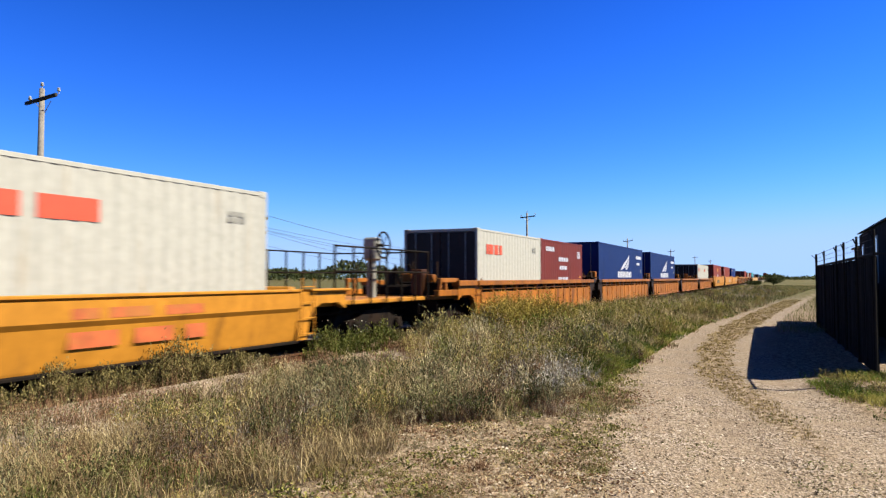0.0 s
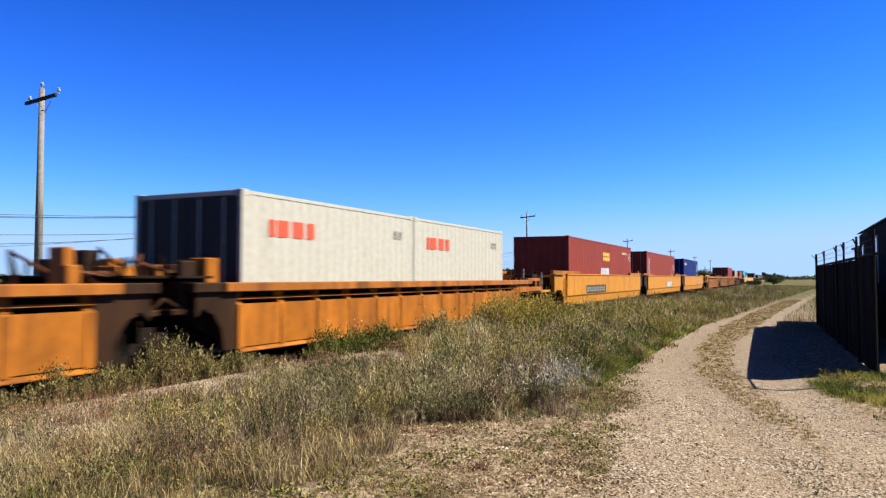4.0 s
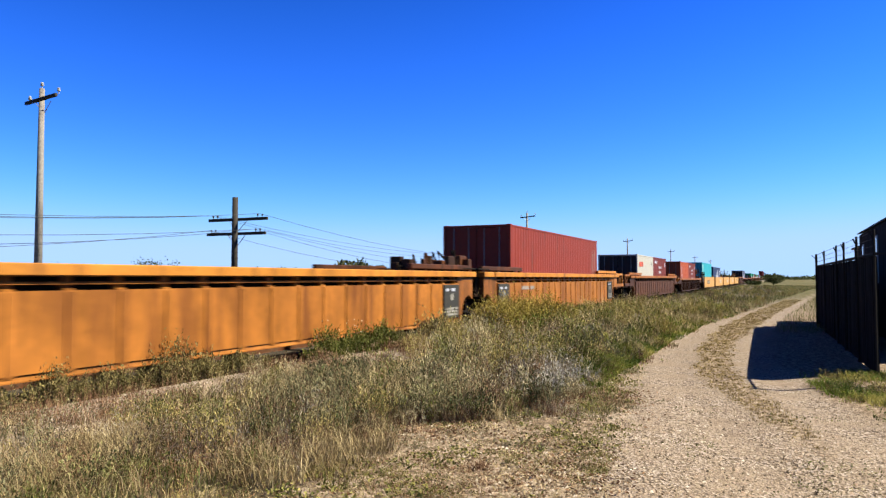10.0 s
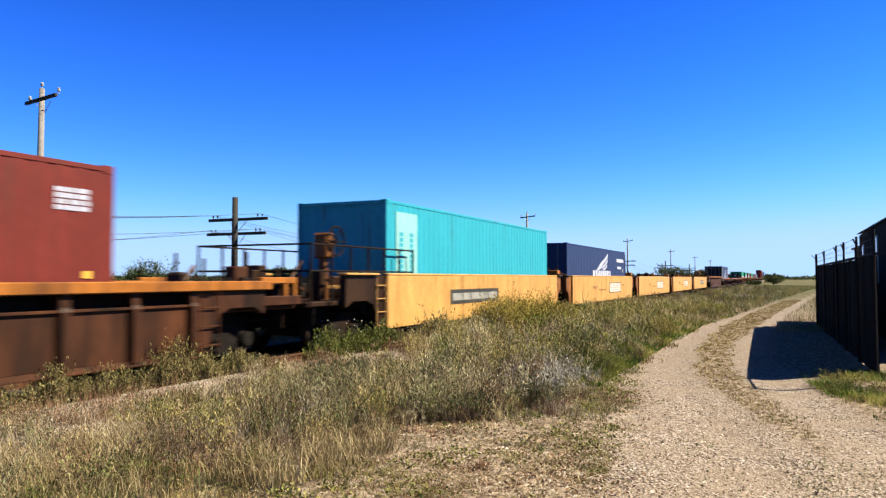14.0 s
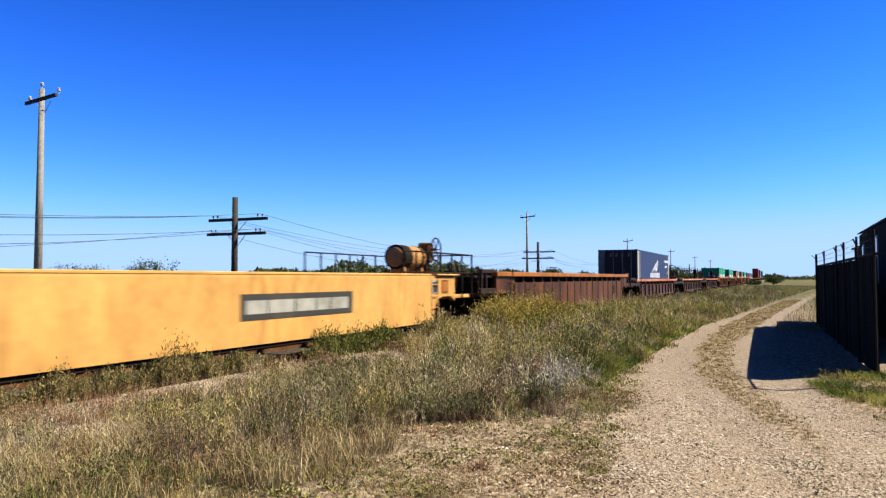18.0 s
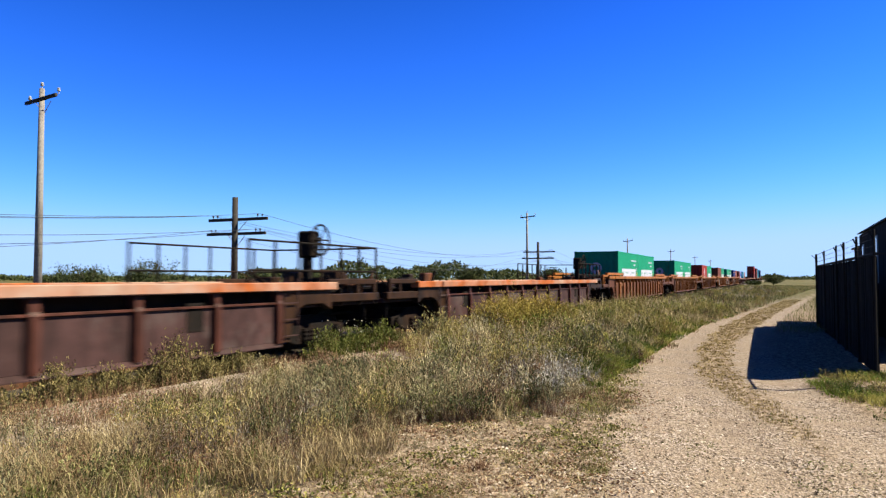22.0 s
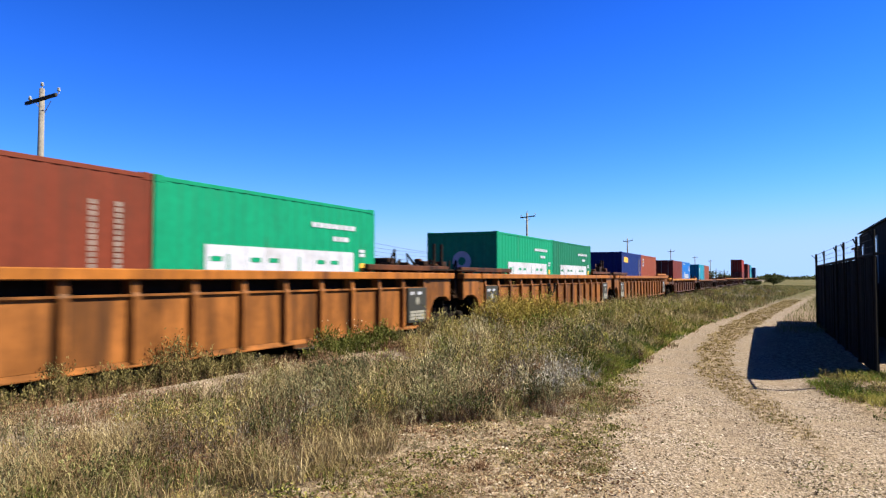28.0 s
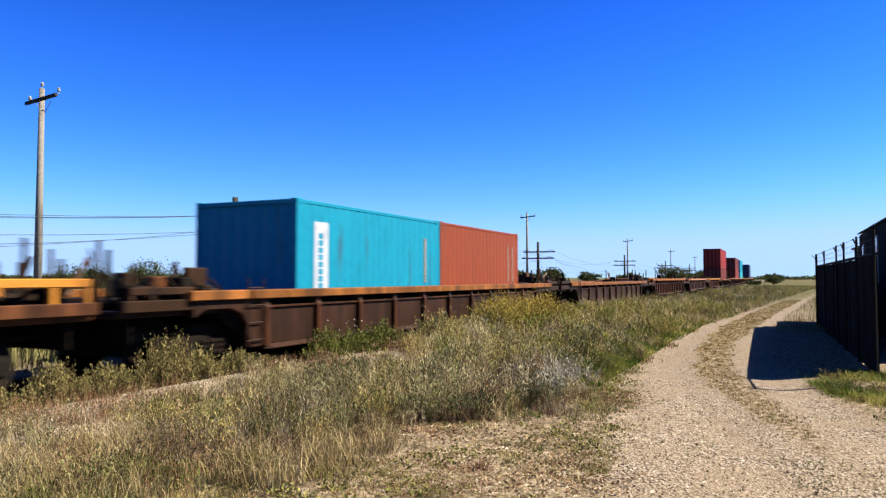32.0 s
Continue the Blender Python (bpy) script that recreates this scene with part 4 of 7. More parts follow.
    if "wing" in style:
        k = min(L / 12.19, 1.06)
        up = 0.08 if H > 2.7 else 0.0
        feathers = ([(5.2, 1.47), (6.2, 1.86), (7.1, 2.10), (7.75, 2.36), (7.72, 2.16), (6.9, 1.86), (5.9, 1.52)],
                    [(6.1, 1.56), (7.0, 1.80), (7.75, 2.10), (7.68, 1.93), (6.9, 1.64)],
                    [(6.5, 1.52), (7.2, 1.68), (7.55, 1.84), (7.45, 1.66), (7.0, 1.50)])
        for f in feathers:
            part("emblem", Mesh().slab([(y * k, min(z + up, H - 0.15)) for y, z in f], x, x + 0.004), WHITEP, box, "white feather of the wing emblem")
        logo_bars(box, x, 4.5 * k, 8.45 * k, 1.10, 1.53, WHITEP, 1, 9, "white trade lettering as bars", fill=0.80)
        logo_bars(box, x, L - 2.3, L - 0.45, H - 0.66, H - 0.42, WHITEP, 1, 5, fill=0.96)
        logo_bars(box, x, L - 2.1, L - 1.1, H - 1.02, H - 0.84, WHITEP, 1, 3, fill=0.96)
        fine(L - (1.1 if L > 13 else 0.8), L - (0.8 if L > 13 else 0.45), 1.4, 1.62, 2, 2, YELP if L > 13 else GREYP)
    if "posts" in style:
        for y0, y1 in ((0.0, 0.46), (L - 0.46, L)):
            part("corner_post", Mesh().box(x - 0.01, x + 0.008, y0 + 0.004, y1 - 0.004, 0.0, H - 0.10, 0.003), POSTP, box, "wide pale grey corner post")
        part("post_plate", Mesh().box(x - 0.004, x + 0.005, 0.54, 1.0, 0.05, H - 0.10), PLATEP, box, "weathered grey stiffening plate")
        part("corner_post", Mesh().box(-W, -W + 0.42, -0.006, 0.02, 0.0, H - 0.06, 0.004), PLATEP, box, "weathered grey end post")
        part("end_sill", Mesh().box(-W + 0.42, W, -0.008, 0.02, 0.03, 0.13, 0.004), POSTP, box, "pale end sill")
        for yy in (-0.5, -0.15, 0.2, 0.6):
            part("hinge_plate", Mesh().box(yy, yy + 0.16, -0.004, 0.02, H - 0.45, H - 0.22, 0.003), PLATEP, box)
    if "cols_white" in style:
        for yy in ((0.45, 0.95) if "near" in style else (L - 1.0, L - 0.6)):
            logo_bars(box, x, yy, yy + (0.2 if "near" in style else 0.11), 1.0, H - 0.45, WHITEP if "near" in style else FADED, 9 if "near" in style else 15, 1)
    if "pale_panel" in style:
        m = Mesh().box(x, x + 0.004, 0.45, 1.5, 0.9, H - 0.25)
        pale = part("marking_panel", m, mat("faded_teal_panel", (0.139, 0.306, 0.322), 0.6, 0, 0.1, 5), box, "faded pale panel")
        for yy in (0.62, 1.12):
            logo_bars(pale, x + 0.004, yy, yy + 0.2, 1.2, H - 0.7, BOX["teal"], 8, 1)
    if "stripe" in style:
        m = Mesh().box(x, x + 0.004, 0.55, 1.0, 0.7, H - 0.40)
        pan = part("marking_panel", m, WHITEP, box, "white upright marking panel")
        logo_bars(pan, x + 0.004, 0.68, 0.86, 0.9, H - 0.6, BOX["turquoise"], 8, 1)
        fine(L - 0.9, L - 0.75, 1.0, 2.1, 14, 1, FADED)
    if "band" in style:
        step = (L - 1.85) / 9
        for i in range(9):
            y = 1.0 + i * step
            block = part("letter_bar", Mesh().box(x, x + 0.004, y, y + step * 0.985, 0.92, 1.64), WHITEP, box, "white block of the trade lettering")
            if i in (0, 2, 3, 6, 7):
                part("notch", Mesh().box(x + 0.004, x + 0.008, y + step * 0.22, y + step * 0.78, 1.38, 1.46), paintm, block)
                part("notch", Mesh().box(x + 0.004, x + 0.008, y + step * 0.22, y + step * 0.78, 1.12, 1.20), paintm, block)
            elif i in (1, 5):
                part("notch", Mesh().box(x + 0.004, x + 0.008, y + step * 0.04, y + step * 0.12, 1.00, 1.50), paintm, block)
        logo_bars(box, x, L - 2.3, L - 0.75, H - 0.52, H - 0.40, WHITEP, 1, 8)
        logo_bars(box, x, L - 1.6, L - 1.0, H - 0.76, H - 0.64, WHITEP, 1, 3)
        fine(L - 0.62, L - 0.36, 1.55, 1.72, 2, 1)
        logo_bars(box, x, L - 0.60, L - 0.38, 1.25, 1.45, YELP, 1, 1)
        m = Mesh().turned([(-0.004, 0.32), (0.0, 0.32)], (0.0, 0.028, 1.65), "y", 24)
        em = part("emblem", m, WHITEP, box, "round white emblem on the end")
        part("emblem_core", Mesh().turned([(-0.008, 0.13), (-0.004, 0.13)], (0.0, 0.028, 1.65), "y", 20), paintm, em)
    if "sign45" in style:
        t = bpy.data.curves.new("size_mark", "FONT")
        t.body, t.size, t.extrude = "45", 0.62, 0.002
        ob = new("size_mark", t)
        ob.parent = box
        ob.matrix_basis = pose(x + 0.004, L - 0.85, 2.08 if "yellow" in style else 1.74, 90, 0, 90)
        t.materials.append(WHITEP)
        tagged(ob, "white painted number 45")
        if "yellow" in style:
            logo_bars(box, x, 6.4, 7.9, 1.95, 2.42, YELP, 2, 5, "yellow lettering as bars")
            logo_bars(box, x, 5.9, 7.8, 1.25, 1.66, WHITEP, 1, 4)
            logo_bars(box, x, L - 2.6, L - 1.3, 2.40, 2.54, CREAMP, 1, 5)
            logo_bars(box, x, L - 2.1, L - 1.6, 2.12, 2.24, PINKF, 1, 4)
            fine(L - 1.75, L - 1.52, 0.86, 1.14, 3, 1, YELP)
        else:
            for y0, y1, z0, z1, rows, m in ((L - 2.15, L - 1.99, 0.35, 2.25, 13, PINKF), (L - 1.86, L - 1.68, 1.50, 2.10, 4, PINKF), (L - 1.56, L - 1.40, 0.30, 2.20, 14, FADEDM), (L - 1.28, L - 1.12, 1.50, 2.15, 4, PINKF)):
                fine(y0, y1, z0, z1, rows, 1, m)
            for y0, z0 in ((L - 1.86, 0.06), (L - 1.86, 1.20), (L - 1.28, 0.06)):
                fine(y0, y0 + 0.2, z0, z0 + 0.28, 1, 1, YELP)
            fine(L - 1.26, L - 1.10, 1.12, 1.40, 1, 1, CREAMP)
    if "word_top" in style:
        logo_bars(box, x, 0.45, 0.9, 2.28, 2.56, REDP, 1, 2)
        logo_bars(box, x, 0.95, 2.2, 2.28, 2.56, WHITEP, 1, 5)
        fine(L - 1.5, L - 0.5, 2.25, 2.45, 1, 4)
        fine(L - 1.4, L - 0.7, 1.75, 2.15, 3, 2)
        fine(L - 1.5, L - 0.6, 1.35, 1.5, 1, 3, YELP)
    if "word_yellow" in style:
        band = [(0.6, 2.05), (0.66, 2.02), (1.72, 2.00), (1.79, 2.05), (1.80, 2.22), (1.73, 2.28), (0.67, 2.31), (0.6, 2.26)]
        word = part("letter_bar", Mesh().slab(band, x, x + 0.004), YELP, box, "yellow trade lettering as one rounded bar")
        for z in (2.11, 2.20):
            part("notch", Mesh().box(x + 0.004, x + 0.007, 0.72, 1.66, z, z + 0.012), P_ORANGE, word)
        for yy in (L - 0.85, L - 0.5):
            logo_bars(box, x, yy, yy + 0.11, 0.95, 2.25, FADED, 15, 1)
        part("letter_bar", Mesh().box(x, x + 0.006, L - 0.5, L - 0.38, 1.40, 1.55), YELP, box)
    if "small_sq" in style:
        sign = part("emblem", Mesh().box(x, x + 0.004, 0.62, 0.98, 1.86, 2.34), WHITEP, box, "small square white emblem")
        part("emblem_bar", Mesh().box(x + 0.004, x + 0.007, 0.66, 0.94, 1.96, 2.26), BOX["royal"], sign)
        part("emblem_bar", Mesh().slab([(0.66, 2.08), (0.94, 2.13), (0.94, 2.19), (0.66, 2.16)], x + 0.007, x + 0.010), YELP, sign)
        fine(L - 0.6, L - 0.48, 1.0, 2.2, 14, 1, FADED)
    if "big_word" in style:
        logo_bars(box, x, 2.0, 4.8, 1.06, 1.54, WHITEP, 1, 6, "white trade lettering as bars")
        m = Mesh().turned([(0, 0.38), (0.004, 0.38)], (x, 1.5, 1.32), "x", 24)
        em = part("emblem", m, WHITEP, box, "round white emblem")
        part("emblem_bar", Mesh().box(x + 0.004, x + 0.008, 1.42, 1.62, 1.10, 1.55), paintm, em)
        logo_bars(box, x, 0.7, 2.4, 2.33, 2.43, WHITEP, 1, 12)
        fine(L - 1.0, L - 0.35, 1.75, 2.25, 4, 3)
    if "disc" in style:
        m = Mesh().turned([(0, 0.40), (0.004, 0.40)], (x, 2.8, 1.85), "x", 22)
        part("emblem", m, WHITEP, box, "round white emblem")
        logo_bars(box, x, 2.2, 3.5, 1.2, 1.4, WHITEP, 1, 5)
    return box

# ---- the train ----
STYLES = {
    # well length, top over rail, side, chord, rib paint, ribs, smooth, label
    "low_gold": (13.2, 1.20, P_GOLD, P_GOLD, None, 0, True, "golden yellow well car with smooth scuffed sides, on steel rails"),
    "orange": (12.9, 1.38, P_ORANGE, P_CHORDO, P_ORANGE, 13, False, "orange well car with ribbed rust-streaked sides, on steel rails"),
    "gold": (16.4, 1.56, P_GOLD, P_GOLD, None, 0, True, "bright golden yellow well car with tall smooth sides"),
    "ochre": (16.0, 1.62, P_OCHRE, P_CHORDY, P_OCHRE, 22, False, "ochre yellow well car with close ribs and worn chord"),
    "brown": (16.6, 1.58, P_RUSTY, P_CHORDO, P_RUSTY, 21, False, "brown well car with close ribs and a worn orange chord"),
    "brown_low": (14.6, 1.40, P_BROWN, P_CHORDO, P_BROWN, 15, False, "dark brown well car with an orange top chord"),
    "pale": (12.9, 1.50, P_PALE, P_PALE, None, 0, True, "pale yellow well car with smooth clean sides"),
    "rusty": (17.0, 1.64, P_RUSTY, P_CHORDO, P_RUSTY, 17, False, "rusty brown well car with ribbed sides"),
    "maroon": (14.8, 1.37, P_MAROON, P_CHORDR, P_REDRIB, 11, False, "dark brown well car with a worn red chord"),
    "tan_brown": (16.2, 1.54, P_REDB, P_CHORDO, P_TAN, 17, False, "rust-brown well car with lighter ribs and orange chord"),
    "tan": (16.0, 1.57, P_TAN, P_CHORDO, P_TAN, 16, False, "tan-brown well car with ribbed sides and stencilled plates"),
    "tan_low": (14.4, 1.38, P_RUSTY, P_CHORDY, P_REDB, 10, False, "rust-brown well car with a bright orange chord"),
    "dark": (14.6, 1.26, P_DARKB, P_TAN, P_BROWN, 11, False, "very dark brown well car with sparse ribs"),
}
ART, CPL = "art", "coupler"
# middle along the train, style, near end, far end, reach of both, hand brake
UNITS = [
    (7.5, "low_gold", ART, CPL, (7.7, 12.1), "far"),
    (29.1, "orange", CPL, ART, (9.3, 7.7), ""), (44.5, "orange", ART, ART, (7.7, 7.7), ""), (59.9, "orange", ART, ART, (7.7, 7.7), ""),
    (75.3, "orange", ART, ART, (7.7, 7.75), ""), (90.8, "orange", ART, CPL, (7.75, 9.6), ""),
    (111.6, "gold", CPL, ART, (11.1, 9.65), ""), (130.9, "gold", ART, ART, (9.65, 9.65), ""), (150.2, "gold", ART, CPL, (9.65, 12.0), ""),
    (173.5, "ochre", CPL, ART, (11.2, 9.45), ""), (192.4, "ochre", ART, ART, (9.45, 9.45), ""), (211.3, "ochre", ART, CPL, (9.45, 11.5), ""),
    (234.4, "brown", CPL, CPL, (11.4, 11.0), ""), (255.4, "brown_low", CPL, CPL, (9.9, 10.0), ""),
    (274.7, "pale", CPL, ART, (9.2, 7.6), "near"), (289.9, "pale", ART, ART, (7.6, 7.6), ""), (305.1, "pale", ART, ART, (7.6, 7.6), ""),
    (320.3, "pale", ART, ART, (7.6, 7.6), ""), (335.5, "pale", ART, CPL, (7.6, 9.5), "far"),
    (356.6, "rusty", CPL, CPL, (11.4, 11.2), ""), (378.6, "maroon", CPL, CPL, (10.7, 10.8), "far"), (400.4, "maroon", CPL, CPL, (10.9, 10.9), "far"),
    (421.9, "maroon", CPL, CPL, (10.5, 10.4), "far"),
    (443.3, "tan_brown", CPL, CPL, (10.9, 11.5), ""), (466.3, "tan_brown", CPL, CPL, (11.5, 11.6), ""), (489.6, "tan_brown", CPL, CPL, (11.6, 11.4), ""),
    (512.5, "tan", CPL, ART, (11.3, 9.9), ""), (532.3, "tan", ART, ART, (9.9, 9.6), ""), (551.5, "tan", ART, CPL, (9.6, 11.0), ""),
    (572.7, "tan_low", CPL, CPL, (10.1, 10.3), ""), (593.3, "dark", CPL, CPL, (10.2, 10.3), ""),
]
UNITS += [(614.0 + 20.6 * i, ("dark", "brown_low", "maroon", "tan_low")[i % 4], CPL, CPL, (10.3, 10.3), "") for i in range(12)]

TRADE_RED = mark_bars(2.1, 4.5, 0.56, 0.84, FADEDR, 1, 3, x=1.456, fill=0.74)
TRADE_RED_TOP = mark_bars(2.1, 4.5, 0.93, 1.10, FADEDR, 1, 3, x=1.522, fill=0.74)
PLATE_E = mark_bars(-5.0, -1.4, 0.84, 1.06, STAMP, 2, 9, BLACKP, fill=0.6)
PLATE_G = mark_bars(2.3, 5.3, 0.84, 1.06, WHITEP, 2, 8, PLATEP, fill=0.6)
GREY_PATCH = mark_bars(0.2, 2.7, 0.82, 1.16, WHITEP, 3, 8, GREYP)
PLATE_K = mark_bars(-3.1, 0.1, 0.84, 1.08, GREYP, 1, 5, BLACKP)
PLATE_L = mark_bars(-0.2, 2.8, 0.84, 1.12, GREYP, 1, 5, BLACKP)


def trade_plate(car, top):
    """A dark plate all but filled by three cream blocks with worn slits, for the trade lettering."""
    x = 1.525
    plate = part("plate", Mesh().box(x, x + 0.004, 0.48, 3.17, 0.715, 1.215), TRADEP, car, "dark brown painted plate")
    for k in range(3):
        y = 0.52 + 0.88 * k
        part("letter_bar", Mesh().box(x + 0.004, x + 0.008, y, y + 0.84, 0.75, 1.18), CREAMP, plate, "cream block of the trade lettering")
        for a, b, c, d in ((0.10, 0.74, 0.84, 0.86), (0.10, 0.74, 0.955, 0.975), (0.10, 0.74, 1.07, 1.09)):
            part("notch", Mesh().box(x + 0.008, x + 0.011, y + a, y + b, c, d), TRADEP, plate)
    logo_bars(car, x, -1.7, -0.2, 0.84, 0.94, BROWNST, 1, 7)
    logo_bars(car, x, -3.0, -1.95, 0.96, 1.10, BROWNST, 2, 4)
    logo_bars(car, x, 3.5, 4.3, 1.02, 1.12, BROWNST, 1, 4)


def hanging_cable(car, top):
    for k in range(3):
        pts = [(1.53 + 0.02 * k, -1.98 + 0.05 * k + (0.085 - 0.008 * k) * i, 1.25 - (0.46 - 0.05 * k) * math.sqrt(max(0.0, 1 - ((i - 5) / 5) ** 2))) for i in range(11)]
        part("cable_loop", Mesh().tube(pts, 0.032, 6), STEEL, car, "black cable hanging in a loop on the side")


MARKS = {27: [hanging_cable], 0: [TRADE_RED, TRADE_RED_TOP], 6: [PLATE_E], 7: [GREY_PATCH], 8: [PLATE_G], 14: [PLATE_K], 15: [trade_plate], 16: [trade_plate], 17: [trade_plate], 18: [PLATE_L]}

MOVING = []           # thing, place along the train, height over the rail
BUILT = {}
for i, (mid, style, ne, fe, reach, brake) in enumerate(UNITS):
    well, top, side, chord, rib, ribs, smooth, label = STYLES[style]
    key = (style, ne, fe, reach, brake)
    if key in BUILT and i not in MARKS:
        car = copy_thing(BUILT[key], pose(0, 0, 0))
    else:
        car = well_car(style, reach, well, ne, fe, top, side, chord, rib, ribs, smooth, label, fold={"low_gold": 0.92, "gold": 0.74, "pale": 0.44}.get(style, 0.9), marks=MARKS.get(i, ()), brake=brake, panel=style in ("tan", "ochre"))
        if i not in MARKS:
            BUILT[key] = car
    if 31 <= i:
        tagged(car, "empty dark well car far down the train")
    MOVING.append((car, mid, 0.0))

F40, F20, F45 = 12.19, 6.06, 13.72
STD, HI = 2.591, 2.896
FLOOR = 0.33
# near end along the train, length, height, colour, label, marks, height over the rail
LOADS = [
    (1.35, F40, STD, "white", "off-white steel container with orange-red lettering, in a yellow car", "wordmark_red", FLOOR),
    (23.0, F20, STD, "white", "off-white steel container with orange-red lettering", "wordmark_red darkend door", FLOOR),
    (29.1, F20, STD, "maroon", "maroon steel container with white lettering", "rows_white", FLOOR),
    (38.4, F40, HI, "blue", "dark blue steel container with a white wing emblem", "wing door", FLOOR),
    (53.8, F40, HI, "blue", "dark blue steel container with a white wing emblem", "wing door", FLOOR),
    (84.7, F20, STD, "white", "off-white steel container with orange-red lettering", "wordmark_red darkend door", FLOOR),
    (90.8, F20, STD, "white", "off-white steel container with orange-red lettering", "wordmark_red", FLOOR),
    (104.75, F45, HI, "red", "long red container marked 45, yellow and white lettering", "sign45 yellow", FLOOR),
    (124.05, F45, HI, "red", "long red container marked 45, white upright lettering", "cols_white near sign45 door", FLOOR),
    (144.1, F40, HI, "royal", "royal blue steel container with white lettering", "word_top door", FLOOR),
    (205.2, F40, HI, "red", "plain brick-red steel container with small white marks", "cols_white door", FLOOR),
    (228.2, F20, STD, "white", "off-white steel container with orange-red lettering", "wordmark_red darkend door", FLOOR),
    (234.3, F20, STD, "maroon", "maroon steel container with white lettering", "rows_white", FLOOR),
    (249.3, F20, STD, "orange", "orange-red steel container with white upright marks", "cols_white near door", FLOOR),
    (255.4, F20, STD, "maroon", "maroon steel container with white lettering", "rows_white", FLOOR),
    (268.7, F40, HI, "teal", "pale teal steel container with a faded lettering panel", "pale_panel", FLOOR),
    (283.7, F40, STD, "slate", "slate blue steel container with a white wing emblem", "wing door", FLOOR),
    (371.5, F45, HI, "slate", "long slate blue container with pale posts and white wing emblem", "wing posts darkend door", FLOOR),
    (437.2, F20, STD, "green", "bright green container with a white lettering panel", "band", FLOOR),
    (443.3, F20, STD, "green", "bright green container with a white lettering panel", "band", FLOOR),
    (460.2, F20, STD, "green", "bright green container with a white lettering panel", "band", FLOOR),
    (466.3, F20, STD, "green", "bright green container with a white lettering panel", "band", FLOOR),
    (483.5, F20, STD, "scarlet", "scarlet steel container with a round white emblem", "disc", FLOOR),
    (489.6, F20, STD, "green", "bright green container with a white lettering panel", "band", FLOOR),
    (506.4, F20, STD, "rust", "brick-red steel container with small white marks", "cols_white", FLOOR),
    (512.5, F20, STD, "green", "bright green container with a white lettering panel", "band", FLOOR),
    (526.0, F20, STD, "green", "bright green container with a white lettering panel", "band", FLOOR),
    (532.1, F20, STD, "leaf", "dull green container with a white lettering panel", "band", FLOOR),
    (545.4, F20, STD, "royal", "royal blue steel container with yellow lettering", "word_yellow", FLOOR),
    (551.5, F20, STD, "brick", "orange-red steel container with a small white emblem", "small_sq", FLOOR),
    (566.5, F20, STD, "maroon", "maroon steel container with white upright marks", "cols_white door", FLOOR),
    (572.6, F20, STD, "bright", "bright blue container with white lettering and round emblem", "big_word", FLOOR),
    (587.2, F20, STD, "turquoise", "turquoise steel container with a white upright panel", "stripe", FLOOR),
    (593.3, F20, STD, "brick", "orange-red steel container with white marks", "cols_white", FLOOR),
    (690.3, F40, STD, "maroon", "maroon steel container, lower of two stacked", "door", FLOOR),
    (690.3, F40, HI, "scarlet", "red steel container stacked on another", "door", FLOOR + STD),
    (731.5, F40, STD, "red", "red steel container, lower of two stacked", "door", FLOOR),
    (731.5, F40, STD, "maroon", "maroon steel container stacked on another", "door", FLOOR + STD),
    (752.1, F40, STD, "teal", "teal steel container, lower of two stacked", "", FLOOR),
    (752.1, F40, STD, "turquoise", "turquoise steel container stacked on another", "", FLOOR + STD),
    (813.9, F40, STD, "slate", "slate blue steel container, lower of two stacked", "door", FLOOR),
    (813.9, F40, STD, "slate", "slate blue steel container stacked on another", "door", FLOOR + STD),
]
SAME = {}
for near, length, tall, colour, label, marks, z in LOADS:
    key = (length, tall, colour, marks)
    if key in SAME:
        box = tagged(copy_thing(SAME[key], pose(0, 0, 0)), label)
    else:
        SAME[key] = box = container(length, tall, colour, label, marks)
    MOVING.append((box, near, z))

# ---- pole lines beyond the track ----


def power_pole(x, y, top):
    p = thing("utility_pole", "tall grey weathered wooden power pole", "utility pole", "power poles", at=pose(x, y, 0))
    part("pole", Mesh().rod((0, 0, -0.1), (0.0, 0, top), 0.16, 0.095, 12), WOODP, p, smooth=True)
    part("crossarm", Mesh().box(-0.74, 1.0, -0.055, 0.055, -0.06, 0.06, 0.01), WOODD, p, at=pose(0, -0.13, top - 0.46, 0, -5.5, 0))
    m = Mesh()
    for s in (-1, 1):
        m.rod((s * 0.42, 0.07, top - 0.5), (0, 0.1, top - 0.95), 0.015, n=5)
    part("brace", m, GALV, p)
    for xx, z in ((-0.68, top - 0.46), (0.94, top - 0.31), (0, top)):
        part("insulator", Mesh().turned([(0, 0.02), (0.10, 0.02), (0.11, 0.06), (0.15, 0.07), (0.16, 0.045), (0.21, 0.06), (0.24, 0.03)], (xx, 0, z), "z", 10), GLASS_INS, p, "white porcelain insulator")
    return p


